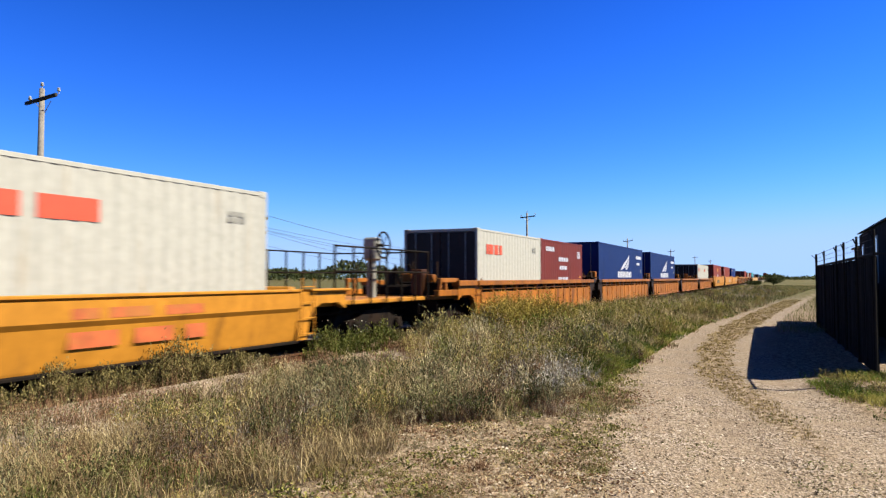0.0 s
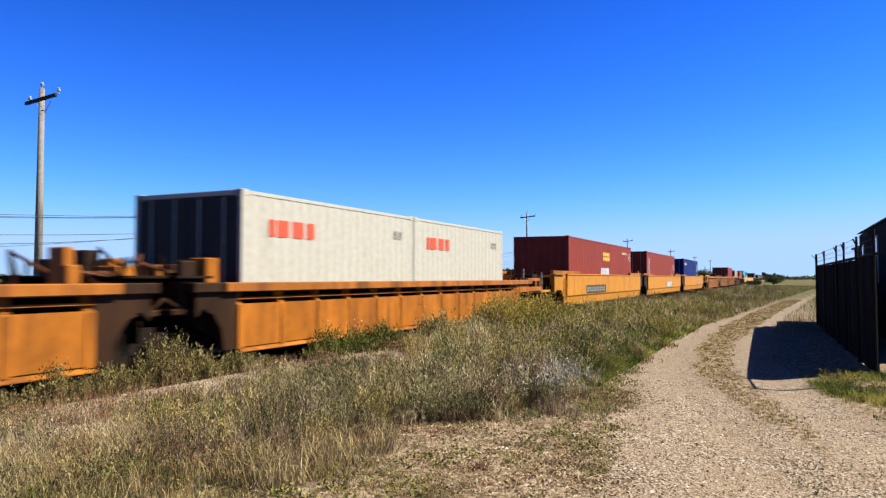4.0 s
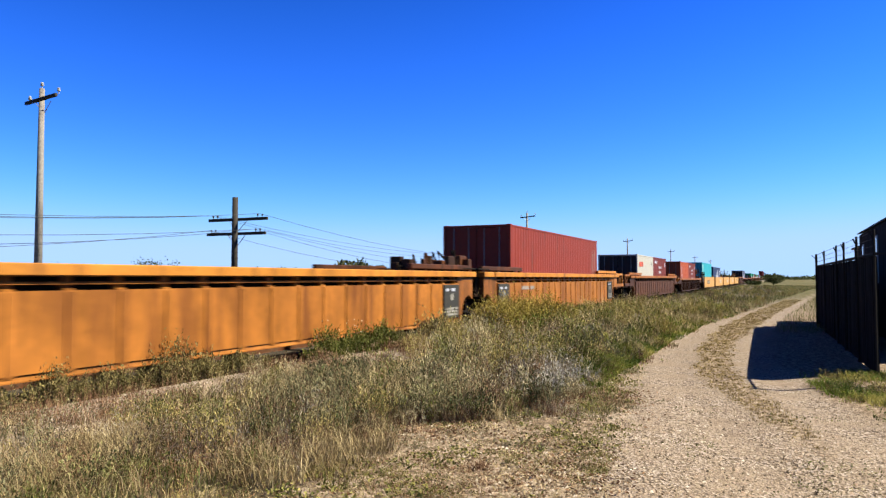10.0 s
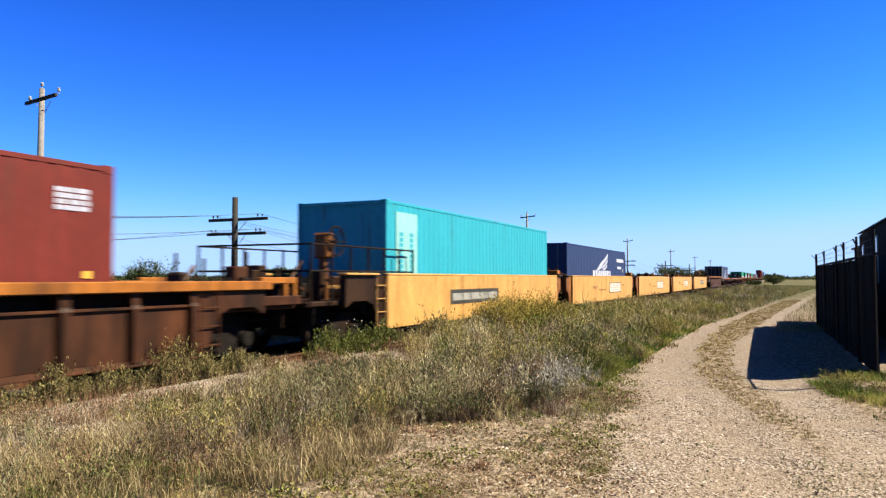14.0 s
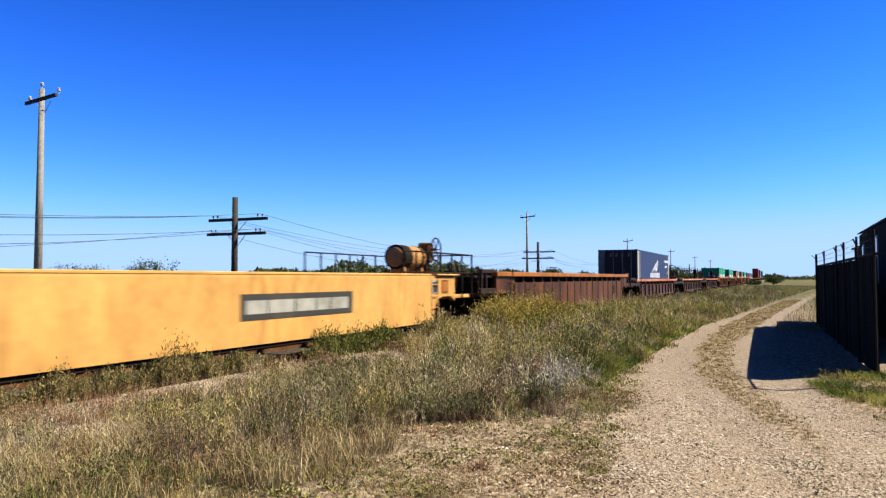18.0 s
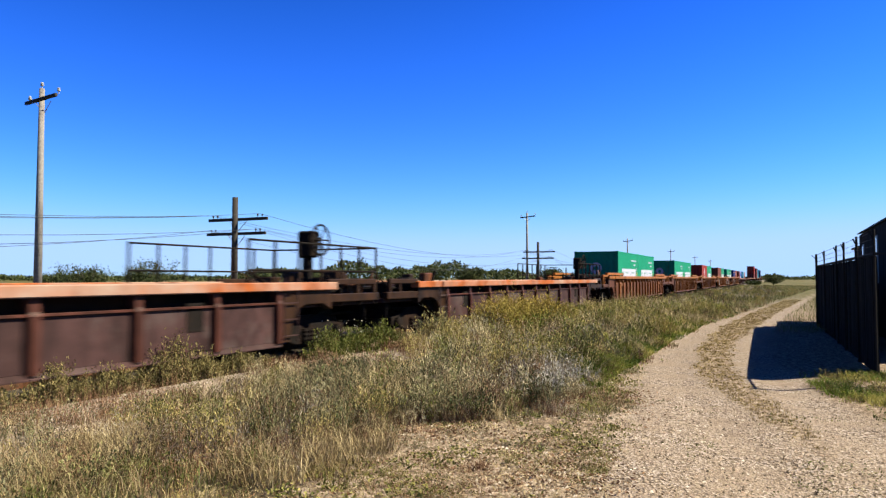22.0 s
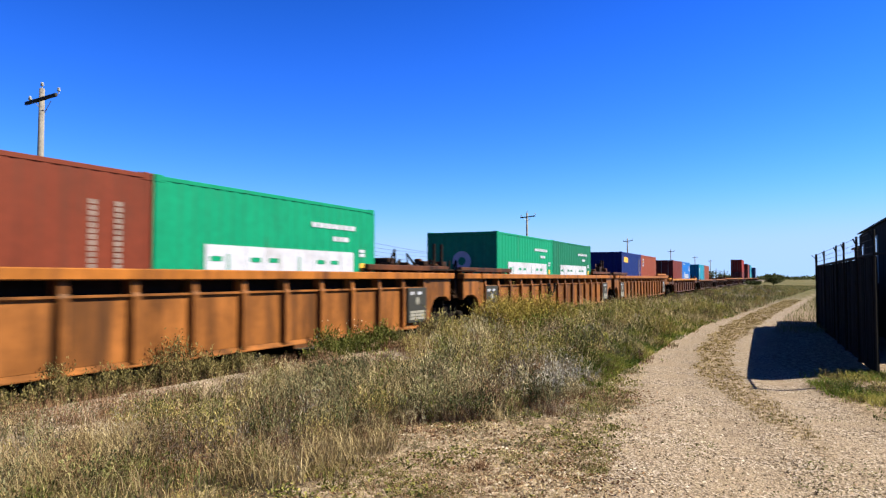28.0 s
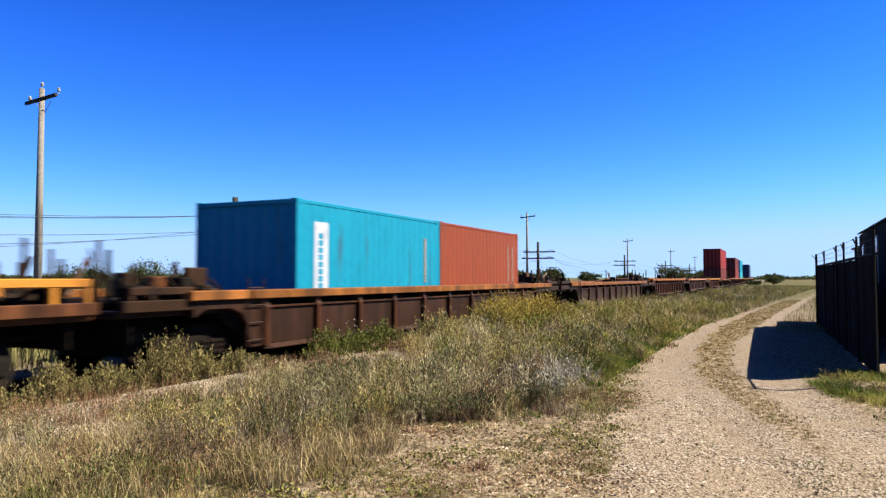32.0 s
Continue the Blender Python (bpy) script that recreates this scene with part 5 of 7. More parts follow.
def telegraph_pole(x, y, top):
    p = thing("telegraph_pole", "short dark telegraph pole with two crossarms", "utility pole", "telegraph poles", at=pose(x, y, 0))
    part("pole", Mesh().rod((0, 0, -0.1), (0, 0, top), 0.155, 0.125, 12), WOODD, p, smooth=True)
    for k, (z, o) in enumerate(((top - 0.98, 0.0), (top - 1.62, -0.1))):
        part("crossarm", Mesh().box(o - 1.65, o + 1.7, 0.10, 0.20, z - 0.07, z + 0.06, 0.01), WOODD, p)
        m = Mesh()
        for s in (-1, 1):
            m.rod((o + s * 0.55, 0.22, z - 0.02), (0, 0.17, z - 0.55), 0.016, n=5)
        part("brace", m, GALV, p)
        for xx in (-1.4, -1.15, 1.15, 1.4):
            part("insulator", Mesh().turned([(0, 0.012), (0.06, 0.012), (0.07, 0.04), (0.13, 0.035), (0.15, 0.01)], (o + xx, 0.15, z + 0.06), "z", 8), WOODD, p, "small dark glass insulator")
    return p


PX, TX = -25.0, -22.0
P_Y = [29.6 + 57.5 * i - 25.0 * math.tan(radians(TURN)) for i in range(-1, 6)]
T_Y = [35.26 + 44.3 * i - 22.0 * math.tan(radians(TURN)) for i in range(-1, 8)]
for y in P_Y:
    power_pole(PX - 0.2, y, 8.82)
for y in T_Y:
    telegraph_pole(TX, y, 5.25)


def wires(name, x, zs, ys, sag, label):
    for k, (dx, z) in enumerate(zs):
        line = thing(name, label, "wire", "overhead wires", at=pose(0, 0, 0))
        for a, b in zip(ys[:-1], ys[1:]):
            n = 14
            sg = sag * (1 + 0.22 * math.sin(5.0 * k + a))
            pts = [(x + dx, a + (b - a) * i / n, z - 4 * sg * (i / n) * (1 - i / n)) for i in range(n + 1)]
            part("span", Mesh().tube(pts, 0.008, 4), WIRE, line)


wires("telegraph_wire", TX, [(-1.4, 4.47), (-1.15, 4.47), (1.4, 4.47), (-1.5, 3.8), (1.05, 3.8), (1.3, 3.8)], T_Y[:5], 1.35, "thin sagging telegraph wire")

# ---- yard with fence and shed ----
SLAT = mat("dark_fence_slat", (0.0062, 0.0056, 0.0052), 0.95, 0, 0.35, 5, dirt=(0.020, 0.018, 0.016), dirt_amount=0.35, dirt_scale=0.5, objrand=0.6, spec=0.03)
F0, F1 = 13.8, 27.6


def fence_x(y):
    return 1.16 + 0.021 * (F1 - y)


fence = thing("slatted_fence", "tall dark slatted chain-link fence topped with barbed wire", "fence")
slat = Mesh().box(-0.012, 0.012, -0.042, 0.042, 0.06, 2.035).data("slat", SLAT)
n = int((F1 - F0) / 0.088)
for i in range(n):
    y = F0 + 0.05 + i * 0.088
    part("slat", slat, SLAT, fence, at=pose(fence_x(y), y, random.uniform(-0.05, 0.0), 0, 0, 1.2 + random.uniform(-6, 6)))
for i in range(40):
    part("slat", slat, SLAT, fence, at=pose(fence_x(F1) + 0.05 + i * 0.088, F1, 0, 0, 0, 90 + random.uniform(-6, 6)))
POSTM = mat("dull_fence_post", (0.0166, 0.0155, 0.0144), 0.9, 0.0, 0.2, 12, spec=0.05)
for y in (F0, 16.2, 18.6, 20.4, 24.2, F1):
    last = y == F1
    x = fence_x(y) - 0.03
    post = part("post", Mesh().rod((x, y, -0.05), (x, y, 2.46), 0.036 if last else 0.022, n=10), POSTM, fence, "steel fence post")
    part("arm", Mesh().rod((x, y, 2.28), (x - (0.14 if last else 0.06), y, 2.42), 0.014, n=6), POSTM, post)
gate_post = part("post", Mesh().rod((fence_x(F0) + 0.13, F0 - 1.1, -0.05), (fence_x(F0) + 0.13, F0 - 1.1, 2.1), 0.045, n=10), POSTM, fence, "dull steel gate post")
part("arm", Mesh().rod((fence_x(F0) + 0.13, F0 - 1.1, 2.05), (fence_x(F0), F0, 2.05), 0.02, n=6), POSTM, gate_post)
part("top_rail", Mesh().rod((fence_x(F0), F0, 2.05), (fence_x(F1), F1, 2.05), 0.03, n=8), POSTM, fence)
part("top_rail", Mesh().rod((fence_x(F1), F1, 2.05), (fence_x(F1) + 4, F1, 2.05), 0.022, n=8), POSTM, fence)
for k in range(3):
    z = 2.10 + 0.34 * (0.25 + 0.35 * k)
    pts = [(fence_x(y) - 0.03, y, z + 0.01 * math.sin(7 * y)) for y in np.linspace(F0, F1, 30)]
    m = Mesh().tube(pts, 0.003, 4)
    for y in np.arange(F0, F1, 0.5):
        m.rod((fence_x(y) - 0.05, y, z - 0.015), (fence_x(y) - 0.01, y, z + 0.02), 0.003, n=4)
    part("barbed_wire", m, WIRE, fence)

SHED = mat("dark_shed_wood", (0.0111, 0.00888, 0.00777), 0.95, 0, 0.4, 6, dirt=(0.0333, 0.025, 0.0195), dirt_amount=0.4, streak=True, objrand=0.3, spec=0.05)
ROOF = mat("shed_roof_metal", (0.030, 0.027, 0.026), 0.8, 0.0, 0.3, 5, dirt=RUST, dirt_amount=0.4)
shed = thing("yard_shed", "dark wooden shed with a low metal roof behind the fence", "shed", at=pose(0.22, 2.75, 0))
part("wall", Mesh().box(2.32, 2.40, 15.2, 26.0, -0.05, 3.14), SHED, shed)
part("wall", Mesh().box(2.40, 8.0, 25.9, 26.0, -0.05, 3.14), SHED, shed)
part("wall", Mesh().box(2.40, 8.0, 15.2, 15.3, -0.05, 3.14), SHED, shed)
part("wall", Mesh().box(7.92, 8.0, 15.3, 25.9, -0.05, 3.14), SHED, shed)
part("roof", Mesh().prism([(2.25, 3.16), (5.25, 3.81), (8.2, 3.16), (8.2, 3.20), (5.25, 3.86), (2.25, 3.20)], 15.0, 26.1), ROOF, shed)
board = Mesh().box(2.295, 2.32, -0.11, 0.11, 0.0, 3.12).data("board", SHED)
for i in range(44):
    part("board", board, SHED, shed, at=pose(random.uniform(-0.006, 0.0), 15.4 + 0.24 * i, 0))
PALEF = mat("pale_window_frame", (0.20, 0.205, 0.215), 0.6)
for y0, y1, z0, z1 in ((20.65, 21.25, 1.5, 2.86), (24.3, 24.75, 1.5, 2.75)):
    tall_window = part("window", Mesh().box(2.27, 2.30, y0, y1, z0, z1, 0.008), PALEF, shed, "tall narrow pale window")
    part("pane", Mesh().box(2.262, 2.27, y0 + 0.07, y1 - 0.07, z0 + 0.07, z1 - 0.07), mat("window_glass", (0.167, 0.189, 0.211), 0.1), tall_window)
annex = thing("yard_annex", "low dark lean-to beside the shed", "shed")
part("wall", Mesh().box(2.6, 5.5, 28.9, 31.6, -0.05, 2.72), SHED, annex)
part("roof", Mesh().box(2.5, 5.6, 28.85, 31.7, 2.72, 2.78), ROOF, annex)

# ---- plants ----
RNG = np.random.default_rng(7)


def leafstuff(name, ramp, translucent=0.12):
    return mat(name, ramp[1], 0.85, 0, 0.25, 4.0, island=ramp, translucent=translucent, spec=0.12, tone=True)


STRAW = leafstuff("dry_straw", [(0.092, 0.060, 0.030), (0.194, 0.146, 0.075), (0.324, 0.259, 0.151), (0.464, 0.389, 0.243)])
GREENG = leafstuff("green_grass", [(0.050, 0.064, 0.019), (0.110, 0.119, 0.041), (0.193, 0.171, 0.073), (0.275, 0.218, 0.121)])
SAGE = leafstuff("sage_leaf", [(0.062, 0.066, 0.033), (0.138, 0.135, 0.070), (0.242, 0.216, 0.121), (0.407, 0.347, 0.215)])
OLIVE = leafstuff("olive_leaf", [(0.048, 0.055, 0.015), (0.116, 0.118, 0.033), (0.209, 0.183, 0.059), (0.330, 0.264, 0.103)])
LEAFY = leafstuff("dark_leafy_weed", [(0.024, 0.034, 0.013), (0.056, 0.072, 0.026), (0.10, 0.112, 0.040), (0.18, 0.175, 0.070)])
YOUNG = leafstuff("yellow_green_weed", [(0.06, 0.085, 0.014), (0.125, 0.150, 0.027), (0.21, 0.215, 0.045), (0.31, 0.275, 0.080)], 0.2)
MAUVE = leafstuff("grey_dead_weed", [(0.05, 0.037, 0.028), (0.115, 0.092, 0.074), (0.22, 0.188, 0.156), (0.39, 0.35, 0.30)])
RUDDY = leafstuff("ruddy_dry_weed", [(0.056, 0.026, 0.015), (0.125, 0.066, 0.037), (0.21, 0.125, 0.075), (0.32, 0.22, 0.145)])
GOLDEN = leafstuff("golden_weed_leaf", [(0.064, 0.062, 0.012), (0.15, 0.128, 0.026), (0.25, 0.196, 0.045), (0.40, 0.30, 0.085)])
LUSH = leafstuff("lush_grass_blade", [(0.030, 0.050, 0.009), (0.070, 0.098, 0.016), (0.130, 0.148, 0.028), (0.235, 0.21, 0.060)], 0.3)
STALK = mat("brown_stalk", (0.12, 0.0722, 0.0433), 0.9, 0, 0.3, 4, island=[(0.0751, 0.0346, 0.0192), (0.139, 0.0693, 0.0404), (0.225, 0.135, 0.0846)], spec=0.15, patch=2.6)
FRESH = leafstuff("fresh_bush_leaf", [(0.036, 0.046, 0.010), (0.085, 0.096, 0.022), (0.15, 0.152, 0.038), (0.25, 0.22, 0.075)], 0.15)
BUSHY = leafstuff("bushy_weed_leaf", [(0.045, 0.044, 0.015), (0.115, 0.100, 0.038), (0.20, 0.162, 0.068), (0.31, 0.24, 0.115)])
FLUFF = mat("white_seed_fluff", (0.42, 0.39, 0.33), 0.9, 0, 0.2, 5)


def toned(ob, tone, k):
    """Gives each leaf its plant's tone; k corners a leaf."""
    ob.data.attributes.new("tone", "FLOAT", "POINT").data.foreach_set("value", np.repeat(tone, k).astype(np.float32))
    return ob


def blades(p, h, w, lean, name, material, label, tone=None, way=None):
    """Grass: each blade three triangles, bent over to one side."""
    n = len(p)
    a = RNG.uniform(0, 2 * np.pi, n) if way is None else RNG.normal(way, 0.5, n)
    d = np.stack([np.cos(a), np.sin(a), a * 0], -1)
    b = RNG.uniform(0, 2 * np.pi, n)
    e = np.stack([np.cos(b), np.sin(b), b * 0], -1)
    h, w, lean = h[:, None], w[:, None], lean[:, None]
    up = np.array([0, 0, 1.0])
    mid = p + up * h * 0.55 + d * lean * h * 0.28
    tip = p + up * h * (1 - 0.25 * lean) + d * lean * h * 0.9
    v = np.stack([p - e * w, p + e * w, mid - e * w * 0.8, mid + e * w * 0.8, tip], 1).reshape(-1, 3)
    o = np.arange(n)[:, None, None] * 5
    f = (o + np.array([[0, 1, 3], [0, 3, 2], [2, 3, 4]])[None]).reshape(-1, 3)
    return toned(raw(name, v, f, material, label, "grass"), RNG.uniform(0.1, 0.9, n) if tone is None else tone, 5)


def leaves(c, size, name, material, label, flat=0.5, category="weeds", way=None, slim=0.24, tone=None):
    """Small leaves: one folded diamond each, two triangles, along a way where one is given."""
    n = len(c)
    d = RNG.normal(size=(n, 3))
    if way is None:
        d[:, 2] = np.abs(d[:, 2]) * (1 - flat) + 0.15
    else:
        d = d * 0.5 + way
    d /= np.linalg.norm(d, axis=1)[:, None]
    s = np.cross(d, RNG.normal(size=(n, 3)))
    s /= np.linalg.norm(s, axis=1)[:, None] + 1e-9
    size = size[:, None]
    v = np.stack([c, c + d * size * 0.5 + s * size * slim, c + d * size, c + d * size * 0.45 - s * size * slim], 1).reshape(-1, 3)
    o = np.arange(n)[:, None, None] * 4
    f = (o + np.array([[0, 1, 2], [0, 2, 3]])[None]).reshape(-1, 3)
    return toned(raw(name, v, f, material, label, category), RNG.uniform(0.1, 0.9, n) if tone is None else tone, 4)


def scatter(n, x0, x1, y0, y1, power, keep):
    """Places on the ground, thicker towards y0, kept by a chance that depends on the place."""
    x = RNG.uniform(x0, x1, n)
    y = y0 + (y1 - y0) * RNG.uniform(0, 1, n) ** power
    k = RNG.uniform(0, 1, n) < keep(x, y)
    x, y = x[k], y[k]
    return np.stack([x, y, height(x, y) - 0.01], -1)


def tall(x, y):
    edge = np.clip(0.35 + 0.8 * (weed_edge(y) - x), 0.35, 1)
    near = np.clip((14.5 - y) / 2.5, 0, 1)
    edge = edge * (1 - near * (1 - np.clip(0.3 + (x + 7.3) * 0.27, 0.3, 1)))
    return np.clip(0.38 + 0.035 * (y - 4), 0.32, 0.56) * np.clip(1 + 0.35 * wave(x, y, 1.1, 5), 0.5, 1.5) * edge


def weeds(p, h, stems, per, leaf, slim, name, material, label, lean=(0.05, 0.55), stalk=0.004, low=0.15, tone=None):
    """Branching weeds: stalks fanning out of one foot, set with slim leaves that point up along them."""
    k = len(p)
    far = np.repeat(np.clip(p[:, 1] / 10, 0.6, 2.6), stems)
    base = np.repeat(p, stems, 0) + np.concatenate([RNG.normal(size=(k * stems, 2)) * 0.03, np.zeros((k * stems, 1))], 1)
    hh = np.repeat(h, stems) * RNG.uniform(0.55, 1.0, k * stems)
    a = RNG.uniform(0, 2 * np.pi, k * stems)
    sp = RNG.uniform(*lean, k * stems)
    run = np.stack([np.cos(a) * sp, np.sin(a) * sp, np.ones(k * stems)], -1)
    top = base + run * hh[:, None] / np.linalg.norm(run, axis=1)[:, None]
    e = np.stack([-np.sin(a), np.cos(a), a * 0], -1) * (stalk * far)[:, None]
    v = np.stack([base - e, base + e, top], 1).reshape(-1, 3)
    raw(name + "_stalks", v, np.arange(len(v)).reshape(-1, 3), STALK, "thin brown weed stalks", "weeds")
    t = low + (1 - low) * RNG.uniform(0, 1, (k * stems, per)) ** 0.7
    c = (base[:, None] + (top - base)[:, None] * t[..., None]).reshape(-1, 3)
    way = np.repeat(run / np.linalg.norm(run, axis=1)[:, None], per, 0)
    c = c + RNG.normal(size=c.shape) * np.repeat(hh, per)[:, None] * 0.03
    size = leaf * np.repeat(far, per) ** 0.75 * RNG.uniform(0.5, 1.4, len(c)) * np.clip(np.repeat(np.repeat(h, stems), per) / 0.4, 0.4, 1.1)
    tone = RNG.uniform(0.1, 0.85, k) if tone is None else tone
    return leaves(c, size, name, material, label, way=way, slim=slim, tone=np.repeat(np.repeat(tone, stems) + RNG.normal(0, 0.06, k * stems), per))


def patchy(k, lo=0.0, s=1.3, gain=1.6):
    return lambda x, y: growth(x, y) * np.clip(0.45 + gain * wave(x, y, s, k) - lo, 0.03, 1)


def tuft(p, n, r):
    """n blade feet round each place."""
    q = np.repeat(p, n, 0)
    q[:, :2] += RNG.normal(size=(len(q), 2)) * r
    return q


def hts(p, k=1.0):
    return tall(p[:, 0], p[:, 1]) * k * (0.5 + 0.85 * RNG.uniform(0, 1, len(p)) ** 1.5)


def mounds(c, n, r, grow=1.0):
    """Rounded clumps: n plants round each centre, lower towards the rim, nearly of one tone. Places, heights, tones."""
    k = len(c)
    far = np.clip(c[:, 1] / 9, 0.8, 2.0)
    u = RNG.normal(size=(k, n, 2)) * 0.55
    own = RNG.uniform(0.7, 1.3, k)
    p = np.repeat(c, n, 0)
    p[:, :2] += (u * (r * own * far ** 0.6)[:, None, None]).reshape(-1, 2)
    p[:, 2] = height(p[:, 0], p[:, 1]) - 0.01
    dome = np.clip(1.15 - 0.45 * (u ** 2).sum(-1), 0.35, 1.15).reshape(-1)
    h = np.repeat(tall(c[:, 0], c[:, 1]) * RNG.uniform(0.6, 1.35, k), n) * dome * RNG.uniform(0.75, 1.1, k * n) * grow
    tone = np.clip(np.repeat(RNG.uniform(-0.3, 0.98, k), n) + RNG.normal(0, 0.09, k * n) + 0.10 * (dome - 0.8), 0, 1)
    return p, h, tone


def stand(places, n, lo, hi, z=0.0):
    """A stand that stands out: n plants round each (x, y, radius along x, along y)."""
    p = np.concatenate([np.array([[x, y, z]]) + np.clip(RNG.normal(size=(n, 3)), -1.7, 1.7) * np.array([rx, ry, 0]) for x, y, rx, ry in places])
    d = np.concatenate([np.hypot((p[i * n:i * n + n, 0] - q[0]) / q[2], (p[i * n:i * n + n, 1] - q[1]) / q[3]) for i, q in enumerate(places)])
    return p, (hi - (hi - lo) * np.clip(d / 1.8, 0, 1)) * RNG.uniform(0.75, 1.05, len(p))


# grass between the weeds: dry and half-green tussocks
c = scatter(4100, -8.0, 0.5, 2.2, 42, 1.6, patchy(1, -0.1, 0.6, 3.0))
p = tuft(c, 34, 0.06)
blades(p, hts(p, 0.9), 0.0030 * np.clip(p[:, 1] / 8, 0.8, 3), RNG.uniform(0.2, 1.6, len(p)), "dry_grass", STRAW, "dry straw-coloured grass tussocks beside the track", np.repeat(RNG.uniform(-0.05, 0.85, len(c)), 34))
c = scatter(2400, -8.0, 0.5, 2.4, 46, 1.5, patchy(3, 0.05, 0.8, 3.0))
p = tuft(c, 26, 0.06)
blades(p, hts(p, 0.7), 0.0042 * np.clip(p[:, 1] / 8, 0.8, 3), RNG.uniform(0.2, 1.5, len(p)), "green_grass", GREENG, "half-green grass tussocks beside the track", np.repeat(RNG.uniform(0, 0.9, len(c)), 26))
# rounded clumps, one kind each: centres, first and last along the track, share by place, size
for name, material, count, y1, where, n, r, grow, stems, per, leaf, slim, label in (
        ("sage_weeds", SAGE, 420, 17, patchy(2, -0.15, 0.7, 2.6), 13, 0.22, 1.1, 6, 10, 0.047, 0.12, "feathery grey-green weeds beside the track"),
        ("olive_weeds", OLIVE, 400, 24, patchy(5, 0.0, 0.8, 2.6), 12, 0.24, 1.1, 6, 11, 0.041, 0.14, "olive and yellow-green leafy weeds"),
        ("leafy_weeds", LEAFY, 190, 15, patchy(8, 0.1, 0.7, 2.8), 12, 0.20, 0.9, 6, 10, 0.044, 0.17, "dark green leafy clumps of weeds"),
        ("grey_dead_weeds", MAUVE, 270, 17, patchy(11, 0.0, 0.6, 2.8), 11, 0.22, 1.05, 8, 8, 0.040, 0.10, "grey-mauve dead twiggy weeds"),
        ("ruddy_weeds", RUDDY, 220, 20, patchy(6, 0.1, 0.6, 2.8), 10, 0.20, 0.85, 8, 8, 0.040, 0.11, "ruddy brown dry weeds"),
        ("young_weeds", YOUNG, 130, 26, lambda x, y: patchy(9, 0.0, 0.9, 2.4)(x, y) * np.clip((y - 4.5) / 5, 0.1, 1), 7, 0.14, 1.0, 6, 12, 0.037, 0.17, "fresh yellow-green weeds")):
    c = scatter(count, -7.5, -1.4, 2.4, y1, 1.45, where)
    p, h, tone = mounds(c, n, r, grow)
    weeds(p, h, stems, per, leaf, slim, name, material, label, tone=tone)
# the far half of the strip: soft olive and green growth
for name, material, count, where, grow, leaf, label in (("bend_olive_weeds", OLIVE, 330, patchy(3, -0.2, 1.4, 2.0), 1.0, 0.036, "soft olive weeds in the bend"), ("bend_green_weeds", YOUNG, 230, patchy(13, 0.0, 1.2, 2.2), 0.85, 0.036, "green weeds in the bend"),
                                                     ("bend_straw_weeds", STRAW, 120, patchy(16, 0.1, 1.2, 2.2), 1.05, 0.034, "pale dry weeds in the bend")):
    c = scatter(count, -7.3, -2.4, 11.5, 36, 1.2, where)
    p, h, tone = mounds(c, 9, 0.26, grow)
    weeds(p, h, 6, 9, leaf * 0.92, 0.15, name, material, label, tone=np.clip(0.3 + 0.6 * tone, 0, 1))
# stands that stand out along the strip
p, h = stand([(-6.6, 21.0, 0.55, 1.0), (-6.8, 19.0, 0.45, 0.8), (-6.7, 17.6, 0.4, 0.6)], 150, 0.6, 1.46, 0.1)
weeds(p, h, 8, 17, 0.032, 0.18, "golden_weeds", GOLDEN, "tall golden-olive bush of weeds", tone=0.26 + 0.6 * (h - 0.5))
p, h = stand([(-5.9, 28.0, 0.9, 3.0), (-4.6, 25.5, 0.8, 2.0), (-6.6, 36, 0.9, 4.0)], 85, 0.4, 1.05)
weeds(p, h, 7, 14, 0.036, 0.16, "far_olive_weeds", OLIVE, "tall olive weeds far along the strip")
p, h = stand([(-3.0, 10.9, 0.30, 0.25), (-3.45, 11.6, 0.3, 0.3), (-3.9, 12.6, 0.4, 0.4), (-2.95, 9.9, 0.2, 0.2), (-4.3, 17.5, 0.3, 0.5), (-4.0, 22.0, 0.35, 0.6)], 22, 0.25, 0.62)
weeds(p, h, 10, 14, 0.04, 0.14, "silver_weeds", mat("silver_leaf", (0.222, 0.222, 0.2), 0.85, 0, 0.15, 3, island=[(0.10, 0.086, 0.072), (0.21, 0.19, 0.165), (0.35, 0.33, 0.29), (0.46, 0.44, 0.40)], translucent=0.15, spec=0.2, tone=True), "pale silver-grey shrubs", (0.1, 0.8))
p, h = stand([(-4.75, 7.1, 0.45, 0.35), (-5.2, 5.6, 0.35, 0.3), (-4.3, 6.2, 0.3, 0.25), (-6.3, 6.0, 0.3, 0.25)], 26, 0.18, 0.42)
weeds(p, h, 8, 14, 0.045, 0.18, "dark_leafy_stand", LEAFY, "low dark green leafy patch of weeds", tone=RNG.uniform(0.1, 0.6, len(p)))
p, h = stand([(-3.75, 7.5, 0.12, 0.10), (-3.3, 7.75, 0.08, 0.08), (-4.0, 8.0, 0.1, 0.1)], 8, 0.15, 0.40)
weeds(p, h, 7, 12, 0.045, 0.2, "young_stand", YOUNG, "fresh yellow-green weeds at the strip's edge")
